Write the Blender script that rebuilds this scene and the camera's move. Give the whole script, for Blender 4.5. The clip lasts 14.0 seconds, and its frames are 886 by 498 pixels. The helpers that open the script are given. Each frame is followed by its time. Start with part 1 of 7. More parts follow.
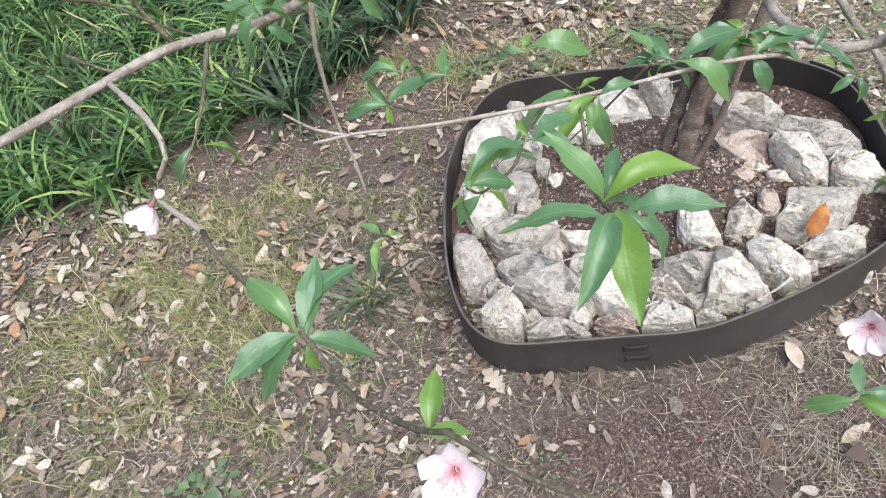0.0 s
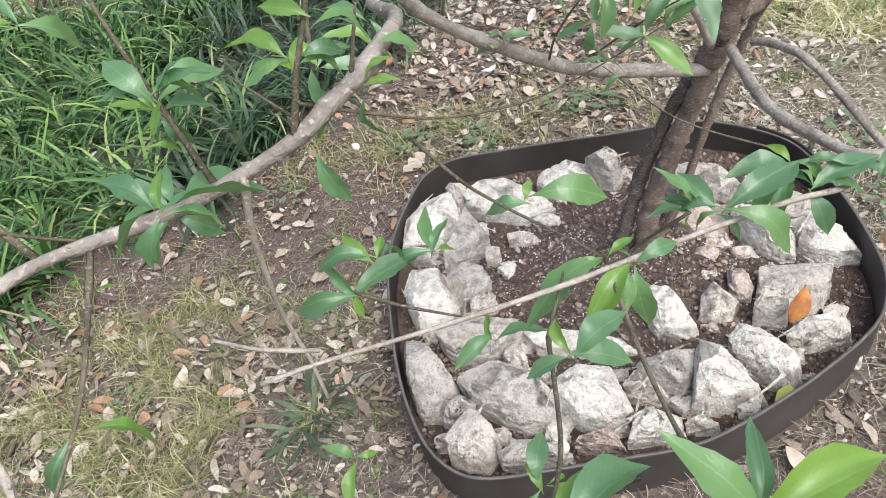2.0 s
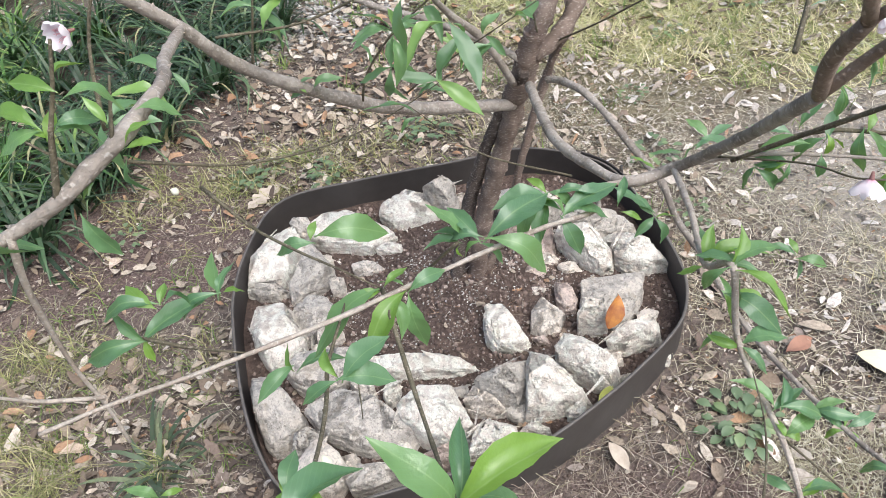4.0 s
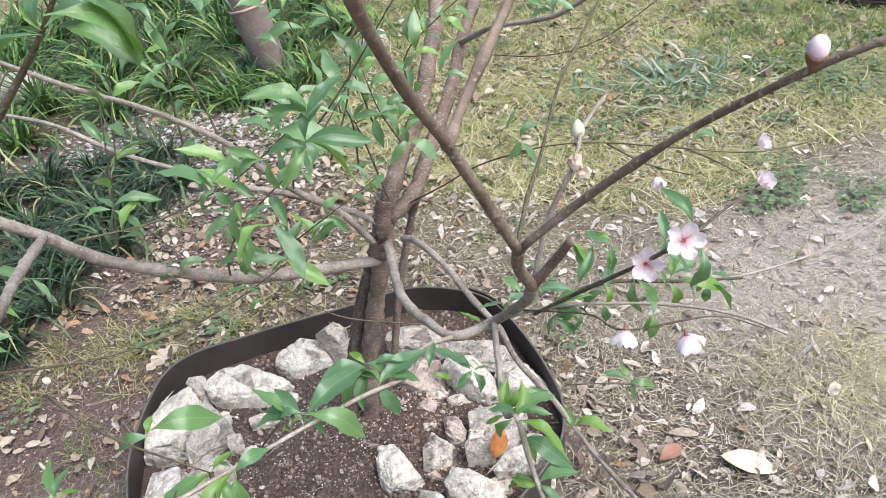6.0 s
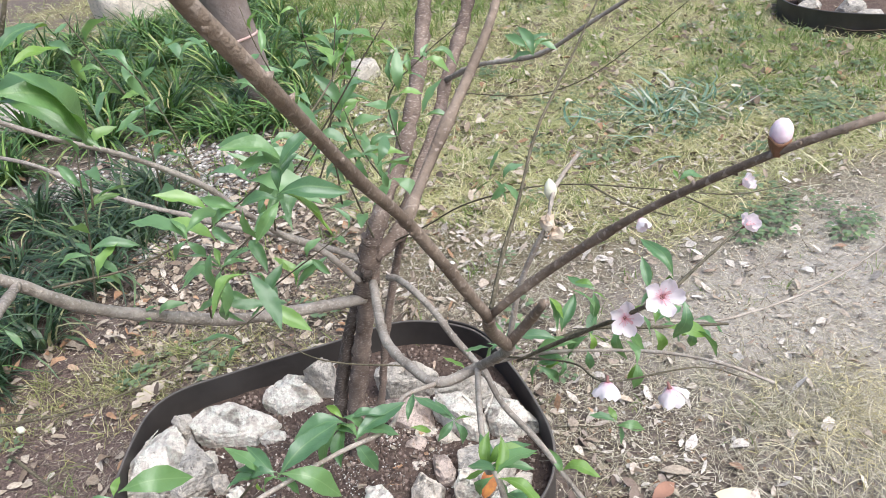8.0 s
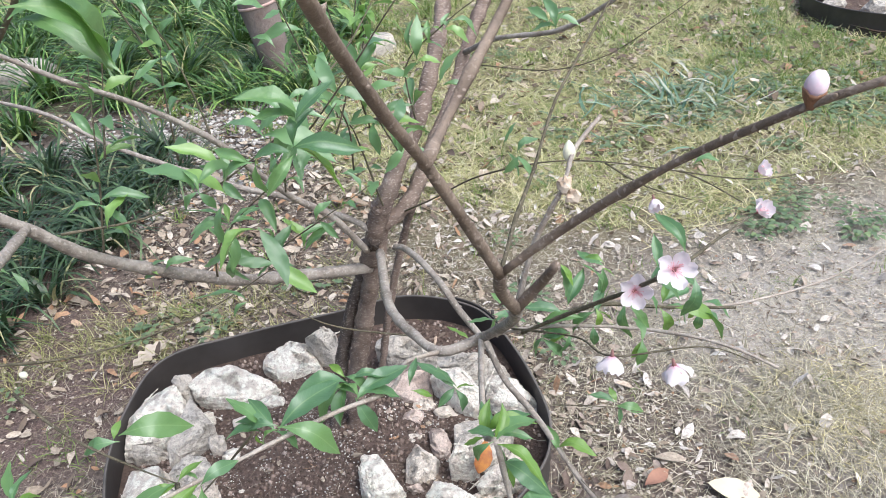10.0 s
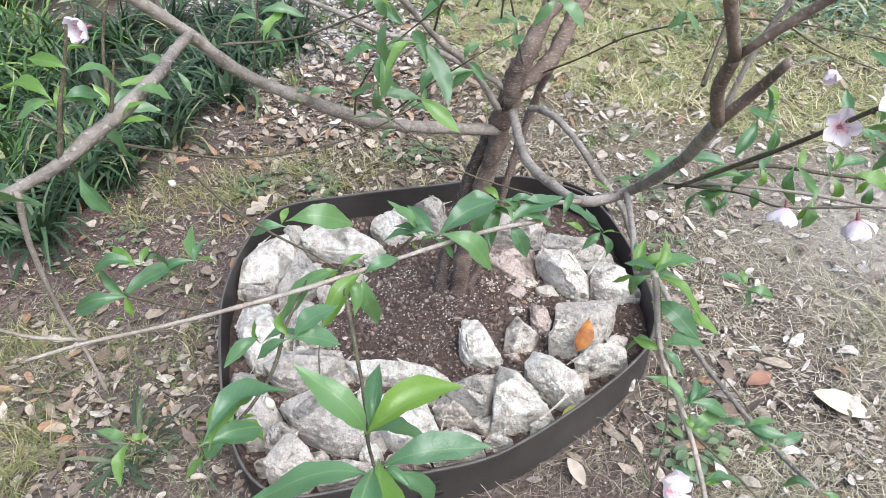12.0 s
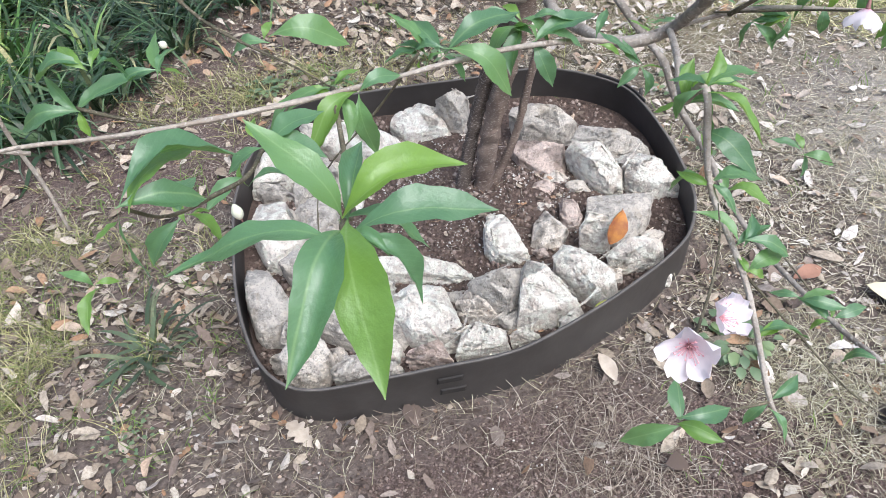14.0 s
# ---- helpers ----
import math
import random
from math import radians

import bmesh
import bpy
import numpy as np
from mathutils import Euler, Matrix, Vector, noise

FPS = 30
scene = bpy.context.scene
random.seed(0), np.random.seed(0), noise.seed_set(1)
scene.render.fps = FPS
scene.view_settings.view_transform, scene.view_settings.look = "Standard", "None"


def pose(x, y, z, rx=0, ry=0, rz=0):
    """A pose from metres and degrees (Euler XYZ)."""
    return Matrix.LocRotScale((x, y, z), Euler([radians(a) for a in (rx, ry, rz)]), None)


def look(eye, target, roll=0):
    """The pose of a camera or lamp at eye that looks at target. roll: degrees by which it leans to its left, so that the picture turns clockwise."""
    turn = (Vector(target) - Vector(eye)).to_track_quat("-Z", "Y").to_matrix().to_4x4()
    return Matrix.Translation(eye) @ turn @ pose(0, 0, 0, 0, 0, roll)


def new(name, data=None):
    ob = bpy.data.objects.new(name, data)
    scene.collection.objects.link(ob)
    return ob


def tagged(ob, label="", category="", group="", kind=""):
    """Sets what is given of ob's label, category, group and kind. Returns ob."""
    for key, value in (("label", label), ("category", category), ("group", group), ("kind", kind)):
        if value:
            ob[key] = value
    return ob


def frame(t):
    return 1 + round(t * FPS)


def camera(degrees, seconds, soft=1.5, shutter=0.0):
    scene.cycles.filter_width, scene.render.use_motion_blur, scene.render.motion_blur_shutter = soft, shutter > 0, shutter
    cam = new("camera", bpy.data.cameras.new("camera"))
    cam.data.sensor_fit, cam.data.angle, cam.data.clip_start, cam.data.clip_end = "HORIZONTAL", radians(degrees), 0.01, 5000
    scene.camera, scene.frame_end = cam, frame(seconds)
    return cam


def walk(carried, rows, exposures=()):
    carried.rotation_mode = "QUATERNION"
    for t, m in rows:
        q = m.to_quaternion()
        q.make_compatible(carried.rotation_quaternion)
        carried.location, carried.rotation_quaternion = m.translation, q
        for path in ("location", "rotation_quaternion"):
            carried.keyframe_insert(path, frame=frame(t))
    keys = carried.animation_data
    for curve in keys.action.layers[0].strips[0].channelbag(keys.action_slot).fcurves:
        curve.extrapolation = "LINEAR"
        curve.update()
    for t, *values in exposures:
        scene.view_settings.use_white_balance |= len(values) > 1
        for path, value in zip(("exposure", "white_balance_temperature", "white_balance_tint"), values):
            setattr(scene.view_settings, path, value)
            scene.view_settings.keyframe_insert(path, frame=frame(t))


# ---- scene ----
cam = camera(62.8, 14.0, soft=0.5)
PATH = [
    (0, (0.14, 0.037, 1.191), (-0.113, 1.46, -0.191), -16.2),
    (0.5, (0.106, 0.128, 1.204), (-0.088, 1.58, -0.158), -16.6),
    (0.6, (0.089, 0.164, 1.182), (-0.037, 1.61, -0.194), -14.6),
    (1, (0.09, 0.201, 1.195), (-0.057, 1.673, -0.152), -16.9),
    (1.5, (0.091, 0.237, 1.176), (0.055, 1.712, -0.174), -14.1),
    (2, (0.094, 0.257, 1.169), (0.079, 1.744, -0.168), -14.0),
    (2.2, (0.096, 0.263, 1.166), (0.093, 1.748, -0.173), -13.6),
    (4.3, (0.169, 0.187, 1.213), (0.58, 1.628, -0.111), -8.0),
    (4.5, (0.182, 0.171, 1.222), (0.631, 1.615, -0.088), -8.0),
    (4.6, (0.197, 0.161, 1.225), (0.651, 1.614, -0.072), -8.3),
    (5, (0.227, 0.148, 1.246), (0.761, 1.623, 0.005), -8.3),
    (5.5, (0.252, 0.127, 1.271), (0.839, 1.646, 0.11), -9.0),
    (6, (0.253, 0.115, 1.292), (0.866, 1.669, 0.193), -8.8),
    (6.5, (0.262, 0.114, 1.303), (0.905, 1.678, 0.234), -8.7),
    (7, (0.281, 0.13, 1.301), (0.929, 1.704, 0.252), -8.8),
    (7.2, (0.282, 0.13, 1.305), (0.929, 1.707, 0.259), -8.9),
    (9.5, (0.283, 0.128, 1.298), (0.914, 1.701, 0.235), -7.2),
    (10, (0.273, 0.127, 1.288), (0.891, 1.69, 0.203), -5.9),
    (10.5, (0.253, 0.122, 1.273), (0.802, 1.68, 0.145), -5.3),
    (11, (0.223, 0.116, 1.258), (0.69, 1.665, 0.082), -4.5),
    (11.5, (0.2, 0.118, 1.244), (0.597, 1.66, 0.033), -4.5),
    (12, (0.178, 0.12, 1.218), (0.529, 1.625, -0.052), -4.3),
    (12.5, (0.169, 0.12, 1.166), (0.528, 1.587, -0.146), -4.0),
    (12.9, (0.203, 0.107, 1.139), (0.599, 1.547, -0.191), -5.7),
    (13, (0.194, 0.114, 1.133), (0.575, 1.539, -0.218), -6.4),
    (13.5, (0.207, 0.108, 1.095), (0.513, 1.524, -0.284), -8.4),
    (14, (0.189, 0.129, 1.089), (0.417, 1.543, -0.307), -7.5),
]
walk(cam, [(t, look(eye, target, roll)) for t, eye, target, roll in PATH], exposures=((0.0, 0.45, 6420, 10), (1.0, 0.45, 6500, 10), (5.0, 0.45, 6500, 10), (9.5, 0.45, 6350, 10), (12.0, 0.45, 6200, 10), (14.0, 0.45, 6200, 10)))

# ---- light ----
world = bpy.data.worlds.new("overcast_sky")
scene.world = world
world.use_nodes = True
wn = world.node_tree.nodes
sky = wn.new("ShaderNodeTexSky")
sky.sky_type = "NISHITA"
sky.sun_disc = False
sky.sun_elevation = radians(58)
sky.sun_rotation = radians(150)
sky.air_density = 1.0
sky.dust_density = 4.0
wn["Background"].inputs["Strength"].default_value = 0.15
world.node_tree.links.new(sky.outputs[0], wn["Background"].inputs["Color"])
sun_data = bpy.data.lights.new("sun", "SUN")
sun_data.energy = 2.7
sun_data.angle = radians(50)
sun_data.color = (0.91, 0.96, 1.0)
sun = new("sun", sun_data)
sun.matrix_world = look((0, 0, 8), (-0.9, 1.6, 5.0))


# ---- materials ----
class Nodes:
    """A small builder for node materials."""

    def __init__(self, name):
        self.mat = bpy.data.materials.new(name)
        self.mat.use_nodes = True
        self.tree = self.mat.node_tree
        self.bsdf = self.tree.nodes["Principled BSDF"]
        self.out = self.tree.nodes["Material Output"]

    def add(self, kind, **props):
        n = self.tree.nodes.new(kind)
        for k, v in props.items():
            n.inputs[k.replace("_", " ")].default_value = v
        return n

    def link(self, a, b):
        self.tree.links.new(a, b)

    def place(self, scale=(1, 1, 1), source="Object"):
        tc = self.tree.nodes.new("ShaderNodeTexCoord")
        mp = self.tree.nodes.new("ShaderNodeMapping")
        mp.inputs["Scale"].default_value = scale
        self.link(tc.outputs[source], mp.inputs["Vector"])
        return mp.outputs[0]

    def world_place(self):
        return self.tree.nodes.new("ShaderNodeNewGeometry").outputs["Position"]

    def noise(self, vec, scale, detail=4.0, rough=0.55):
        n = self.add("ShaderNodeTexNoise", Scale=scale, Detail=detail, Roughness=rough)
        self.link(vec, n.inputs["Vector"])
        return n.outputs["Fac"]

    def voronoi(self, vec, scale):
        n = self.add("ShaderNodeTexVoronoi", Scale=scale)
        self.link(vec, n.inputs["Vector"])
        return n.outputs["Distance"]

    def ramp(self, fac, *stops):
        n = self.tree.nodes.new("ShaderNodeValToRGB")
        el = n.color_ramp.elements
        while len(el) < len(stops):
            el.new(0.5)
        for e, (p, c) in zip(el, stops):
            e.position, e.color = p, (*c, 1)
        self.link(fac, n.inputs["Fac"])
        return n.outputs["Color"]

    def mix(self, fac, a, b, blend="MIX"):
        n = self.tree.nodes.new("ShaderNodeMix")
        n.data_type, n.blend_type = "RGBA", blend
        for v, i in ((fac, 0), (a, 6), (b, 7)):
            if isinstance(v, (int, float)):
                n.inputs[i].default_value = v
            elif isinstance(v, tuple):
                n.inputs[i].default_value = (*v, 1)
            else:
                self.link(v, n.inputs[i])
        return n.outputs[2]

    def math(self, op, a, b):
        n = self.tree.nodes.new("ShaderNodeMath")
        n.operation = op
        for v, i in ((a, 0), (b, 1)):
            if isinstance(v, (int, float)):
                n.inputs[i].default_value = v
            else:
                self.link(v, n.inputs[i])
        return n.outputs[0]

    def bump(self, height, strength, distance):
        n = self.add("ShaderNodeBump", Strength=strength, Distance=distance)
        self.link(height, n.inputs["Height"])
        self.link(n.outputs[0], self.bsdf.inputs["Normal"])

    def done(self, color, rough=0.8, spec=0.3, metal=0.0):
        if isinstance(color, tuple):
            self.bsdf.inputs["Base Color"].default_value = (*color, 1)
        else:
            self.link(color, self.bsdf.inputs["Base Color"])
        if isinstance(rough, (int, float)):
            self.bsdf.inputs["Roughness"].default_value = rough
        else:
            self.link(rough, self.bsdf.inputs["Roughness"])
        self.bsdf.inputs["Specular IOR Level"].default_value = spec
        self.bsdf.inputs["Metallic"].default_value = metal
        return self.mat

    def thin(self, color, share):
        """Lets light through: a share of the surface is translucent."""
        tr = self.tree.nodes.new("ShaderNodeBsdfTranslucent")
        mx = self.tree.nodes.new("ShaderNodeMixShader")
        mx.inputs[0].default_value = share
        if isinstance(color, tuple):
            tr.inputs["Color"].default_value = (*color, 1)
        else:
            self.link(color, tr.inputs["Color"])
        self.link(self.bsdf.outputs[0], mx.inputs[1])
        self.link(tr.outputs[0], mx.inputs[2])
        self.link(mx.outputs[0], self.out.inputs["Surface"])
        return self.mat

    def island(self):
        return self.tree.nodes.new("ShaderNodeNewGeometry").outputs["Random Per Island"]

    def own(self):
        return self.tree.nodes.new("ShaderNodeObjectInfo").outputs["Random"]


def ground_material():
    n = Nodes("garden_ground")
    v = n.world_place()
    big = n.noise(v, 1.3, 5, 0.6)
    mid = n.noise(v, 9, 6, 0.65)
    fine = n.noise(v, 70, 5, 0.7)
    soil = n.ramp(fine, (0.3, (0.075, 0.058, 0.05)), (0.7, (0.245, 0.197, 0.17)))
    dark = n.ramp(n.noise(v, 190, 5, 0.75), (0.3, (0.055, 0.038, 0.033)), (0.5, (0.14, 0.1, 0.088)), (0.7, (0.34, 0.255, 0.222)))
    dust = n.ramp(fine, (0.3, (0.31, 0.275, 0.24)), (0.75, (0.6, 0.55, 0.49)))
    straw = n.ramp(mid, (0.3, (0.1, 0.088, 0.05)), (0.55, (0.27, 0.235, 0.135)), (0.75, (0.13, 0.14, 0.065)))
    sep = n.tree.nodes.new("ShaderNodeSeparateXYZ")
    n.link(v, sep.inputs[0])
    # trodden dusty path on the x side, dry lawn further off
    east = n.math("ADD", sep.outputs[0], n.math("MULTIPLY", big, 0.9))
    path = n.ramp(n.math("MULTIPLY", n.math("SUBTRACT", east, 1.58), 1.1), (0.0, (0, 0, 0)), (0.55, (1, 1, 1)))
    north = n.math("ADD", n.math("ADD", n.math("MULTIPLY", sep.outputs[1], 1.0), n.math("MULTIPLY", sep.outputs[0], 0.12)), n.math("MULTIPLY", mid, 0.6))
    lawn = n.ramp(n.math("MULTIPLY", n.math("SUBTRACT", north, 1.95), 1.6), (0.0, (0, 0, 0)), (0.8, (1, 1, 1)))
    south = n.ramp(n.math("ADD", n.math("SUBTRACT", sep.outputs[1], 1.02), n.math("MULTIPLY", n.math("SUBTRACT", big, 0.5), 0.8)), (0.35, (1, 1, 1)), (0.75, (0, 0, 0)))
    path = n.math("MULTIPLY", path, south)
    # freshly dug dark soil in front of the bed and along the border
    def patch(x, y, rx, ry):
        dx = n.math("MULTIPLY", n.math("SUBTRACT", sep.outputs[0], x), 1 / rx)
        dy = n.math("MULTIPLY", n.math("SUBTRACT", sep.outputs[1], y), 1 / ry)
        d = n.math("ADD", n.math("MULTIPLY", dx, dx), n.math("MULTIPLY", dy, dy))
        return n.ramp(n.math("ADD", d, n.math("MULTIPLY", n.math("SUBTRACT", mid, 0.5), 1.2)), (0.55, (1, 1, 1)), (1.0, (0, 0, 0)))
    col = n.mix(path, soil, dust)
    col = n.mix(patch(0.45, 0.5, 0.55, 0.36), col, dark)
    col = n.mix(patch(-0.75, 1.78, 0.75, 0.22), col, dark)
    col = n.mix(patch(-0.2, 1.95, 0.42, 0.42), col, dark)
    # ground under the lilyturf coloured dark for the shade between its blades
    col = n.mix(patch(-1.3, 2.7, 1.6, 1.0), col, dark)
    inland = n.ramp(n.math("MULTIPLY", n.math("SUBTRACT", east, 1.15), 1.2), (0.0, (0, 0, 0)), (0.6, (0.85, 0.85, 0.85)))
    col = n.mix(n.math("MULTIPLY", lawn, inland), col, straw)
    # further off soil and thin grass mingle
    dx, dy = n.math("SUBTRACT", sep.outputs[0], 0.8), n.math("SUBTRACT", sep.outputs[1], 1.8)
    away = n.math("SQRT", n.math("ADD", n.math("MULTIPLY", dx, dx), n.math("MULTIPLY", dy, dy)), 0)
    away = n.ramp(n.math("MULTIPLY", n.math("SUBTRACT", n.math("ADD", away, big), 2.7), 0.5), (0.0, (0, 0, 0)), (1.0, (1, 1, 1)))
    mottle = n.mix(n.ramp(n.noise(v, 0.9, 5, 0.65), (0.42, (0, 0, 0)), (0.58, (1, 1, 1))), soil, straw)
    col = n.mix(away, col, mottle)
    n.bump(n.math("ADD", n.math("MULTIPLY", mid, 0.25), n.math("ADD", fine, n.math("MULTIPLY", n.noise(v, 210, 4, 0.7), 0.5))), 0.9, 0.009)
    return n.done(col, 0.95, 0.15)


def soil_material():
    n = Nodes("potting_soil")
    v = n.world_place()
    fine = n.noise(v, 130, 6, 0.75)
    mid = n.noise(v, 22, 4, 0.6)
    col = n.mix(0.5, n.ramp(fine, (0.3, (0.055, 0.037, 0.031)), (0.72, (0.3, 0.215, 0.178))), n.ramp(mid, (0.3, (0.085, 0.06, 0.05)), (0.7, (0.235, 0.168, 0.14))))
    n.bump(n.math("ADD", fine, mid), 1.0, 0.016)
    return n.done(col, 0.95, 0.15)


def stone_material(name, light, dark, stain):
    n = Nodes(name)
    v = n.mix(1.0, n.place(), n.tree.nodes.new("ShaderNodeObjectInfo").outputs["Location"], "ADD")
    big = n.noise(v, 13, 4, 0.6)
    crust = n.noise(v, 55, 6, 0.7)
    grit = n.noise(v, 240, 4, 0.65)
    pits = n.voronoi(v, 190)
    base = n.mix(n.ramp(big, (0.4, (0, 0, 0)), (0.6, (1, 1, 1))), dark, light)
    # chalky crust over greyer stone, with small dark holes and a few earthy stains
    base = n.mix(n.ramp(crust, (0.46, (0, 0, 0)), (0.54, (0.8, 0.8, 0.8))), base, tuple(min(0.86, c * 1.2) for c in light))
    base = n.mix(n.ramp(crust, (0.34, (0.7, 0.7, 0.7)), (0.4, (0, 0, 0))), base, tuple(c * 0.6 for c in dark))
    holes = n.math("MULTIPLY", n.ramp(pits, (0.16, (1, 1, 1)), (0.3, (0, 0, 0))), n.ramp(n.noise(v, 30, 3, 0.6), (0.46, (0, 0, 0)), (0.6, (1, 1, 1))))
    base = n.mix(n.math("MULTIPLY", holes, 0.45), base, tuple(c * 0.35 for c in dark))
    base = n.mix(n.ramp(grit, (0.36, (0.4, 0.4, 0.4)), (0.46, (0, 0, 0))), base, tuple(c * 0.62 for c in dark))
    patch = n.noise(v, 22, 3, 0.5)
    base = n.mix(n.ramp(patch, (0.58, (0, 0, 0)), (0.7, (0.5, 0.5, 0.5))), base, stain)
    lift = n.math("SUBTRACT", n.math("ADD", n.math("MULTIPLY", grit, 0.7), n.math("MULTIPLY", crust, 1.6)), n.math("MULTIPLY", holes, 0.8))
    n.bump(lift, 1.0, 0.006)
    return n.done(base, 0.92, 0.2)


def bark_material(name, a, b, spot, scale=60.0, relief=0.7, band=1.3):
    n = Nodes(name)
    v = n.place((1, 1, 1))
    long_v = n.place((1, 1, band))
    fine = n.noise(long_v, scale * 2.2, 5, 0.65)
    big = n.noise(v, scale * 0.35, 4, 0.6)
    flecks = n.noise(long_v, scale * 4.0, 2, 0.4)
    col = n.mix(n.ramp(big, (0.35, (0, 0, 0)), (0.65, (1, 1, 1))), a, b)
    col = n.mix(n.ramp(fine, (0.45, (0, 0, 0)), (0.75, (0.45, 0.45, 0.45))), col, tuple(c * 0.55 for c in a))
    col = n.mix(n.ramp(flecks, (0.59, (0, 0, 0)), (0.68, (0.6, 0.6, 0.6))), col, spot)
    n.bump(n.math("ADD", fine, big), relief, 0.004)
    return n.done(col, 0.75, 0.3)


def leaf_material(name, dark, light, young, thin_color, share, rough=0.42, by="own"):
    n = Nodes(name)
    v = n.place((1, 1, 1))
    pick = n.own() if by == "own" else n.island()
    veins = n.noise(v, 9, 5, 0.6)
    col = n.ramp(pick, (0.0, dark), (0.74, light), (0.86, young), (1.0, young))
    if by == "own":
        # pale midrib and faint side veins
        sep = n.tree.nodes.new("ShaderNodeSeparateXYZ")
        n.link(v, sep.inputs[0])
        off = n.math("ABSOLUTE", sep.outputs[0], 0)
        wave = n.math("SINE", n.math("MULTIPLY", n.math("SUBTRACT", sep.outputs[1], n.math("MULTIPLY", off, 1.4)), 95.0), 0)
        col = n.mix(n.ramp(n.math("MULTIPLY", wave, 0.2), (0.12, (0, 0, 0)), (0.2, (0.16, 0.16, 0.16))), col, tuple(c * 1.5 for c in light))
        col = n.mix(n.ramp(off, (0.003, (0.5, 0.5, 0.5)), (0.01, (0, 0, 0))), col, (0.3, 0.42, 0.17))
    col = n.mix(n.math("MULTIPLY", veins, 0.35), col, tuple(min(1, c * 1.7) for c in light))
    n.bump(veins, 0.15, 0.01)
    n.done(col, rough, 0.8)
    n.bsdf.inputs["Coat Weight"].default_value = 0.2
    n.bsdf.inputs["Coat Roughness"].default_value = 0.45
    return n.thin(thin_color, share)


def scatter_material(name, *stops, rough=0.8, share=0.0, thin_color=(0.4, 0.3, 0.15), drift=None):
    n = Nodes(name)
    v = n.world_place()
    col = n.ramp(n.island(), *stops)
    col = n.mix(n.ramp(n.noise(v, 150, 4, 0.7), (0.38, (0.45, 0.45, 0.45)), (0.58, (0.02, 0.02, 0.02))), col, (0.1, 0.075, 0.055))
    if drift:
        col = n.mix(n.ramp(n.noise(v, 1.7, 4, 0.6), (0.48, (0, 0, 0)), (0.66, (0.5, 0.5, 0.5))), col, drift)
        col = n.mix(n.ramp(n.noise(v, 13, 4, 0.65), (0.52, (0, 0, 0)), (0.62, (0.75, 0.75, 0.75))), col, tuple(c * 0.55 for c in drift))
    n.done(col, rough, 0.25)
    return n.thin(thin_color, share) if share else n.mat


def plain_material(name, a, b, scale, rough, spec=0.3, metal=0.0, bump=0.2, dist=0.003):
    n = Nodes(name)
    v = n.place()
    f = n.noise(v, scale, 5, 0.6)
    g = n.noise(v, scale * 9, 3, 0.6)
    col = n.mix(n.ramp(f, (0.35, (0, 0, 0)), (0.7, (1, 1, 1))), a, b)
    n.bump(n.math("ADD", f, g), bump, dist)
    return n.done(col, rough, spec, metal)


def petal_material():
    n = Nodes("pale_pink_petal")
    v = n.place((1, 1, 1), "Generated")
    sep = n.tree.nodes.new("ShaderNodeSeparateXYZ")
    n.link(v, sep.inputs[0])
    streak = n.noise(n.place((9, 1.2, 1), "Generated"), 3, 3, 0.6)
    y = n.math("ADD", sep.outputs[1], n.math("MULTIPLY", n.math("SUBTRACT", streak, 0.5), 0.35))
    col = n.ramp(y, (0.0, (0.72, 0.26, 0.37)), (0.13, (0.86, 0.6, 0.68)), (0.3, (0.9, 0.82, 0.85)), (1.0, (0.94, 0.9, 0.915)))
    n.bump(streak, 0.2, 0.002)
    n.done(col, 0.55, 0.3)
    return n.thin((0.85, 0.7, 0.74), 0.3)


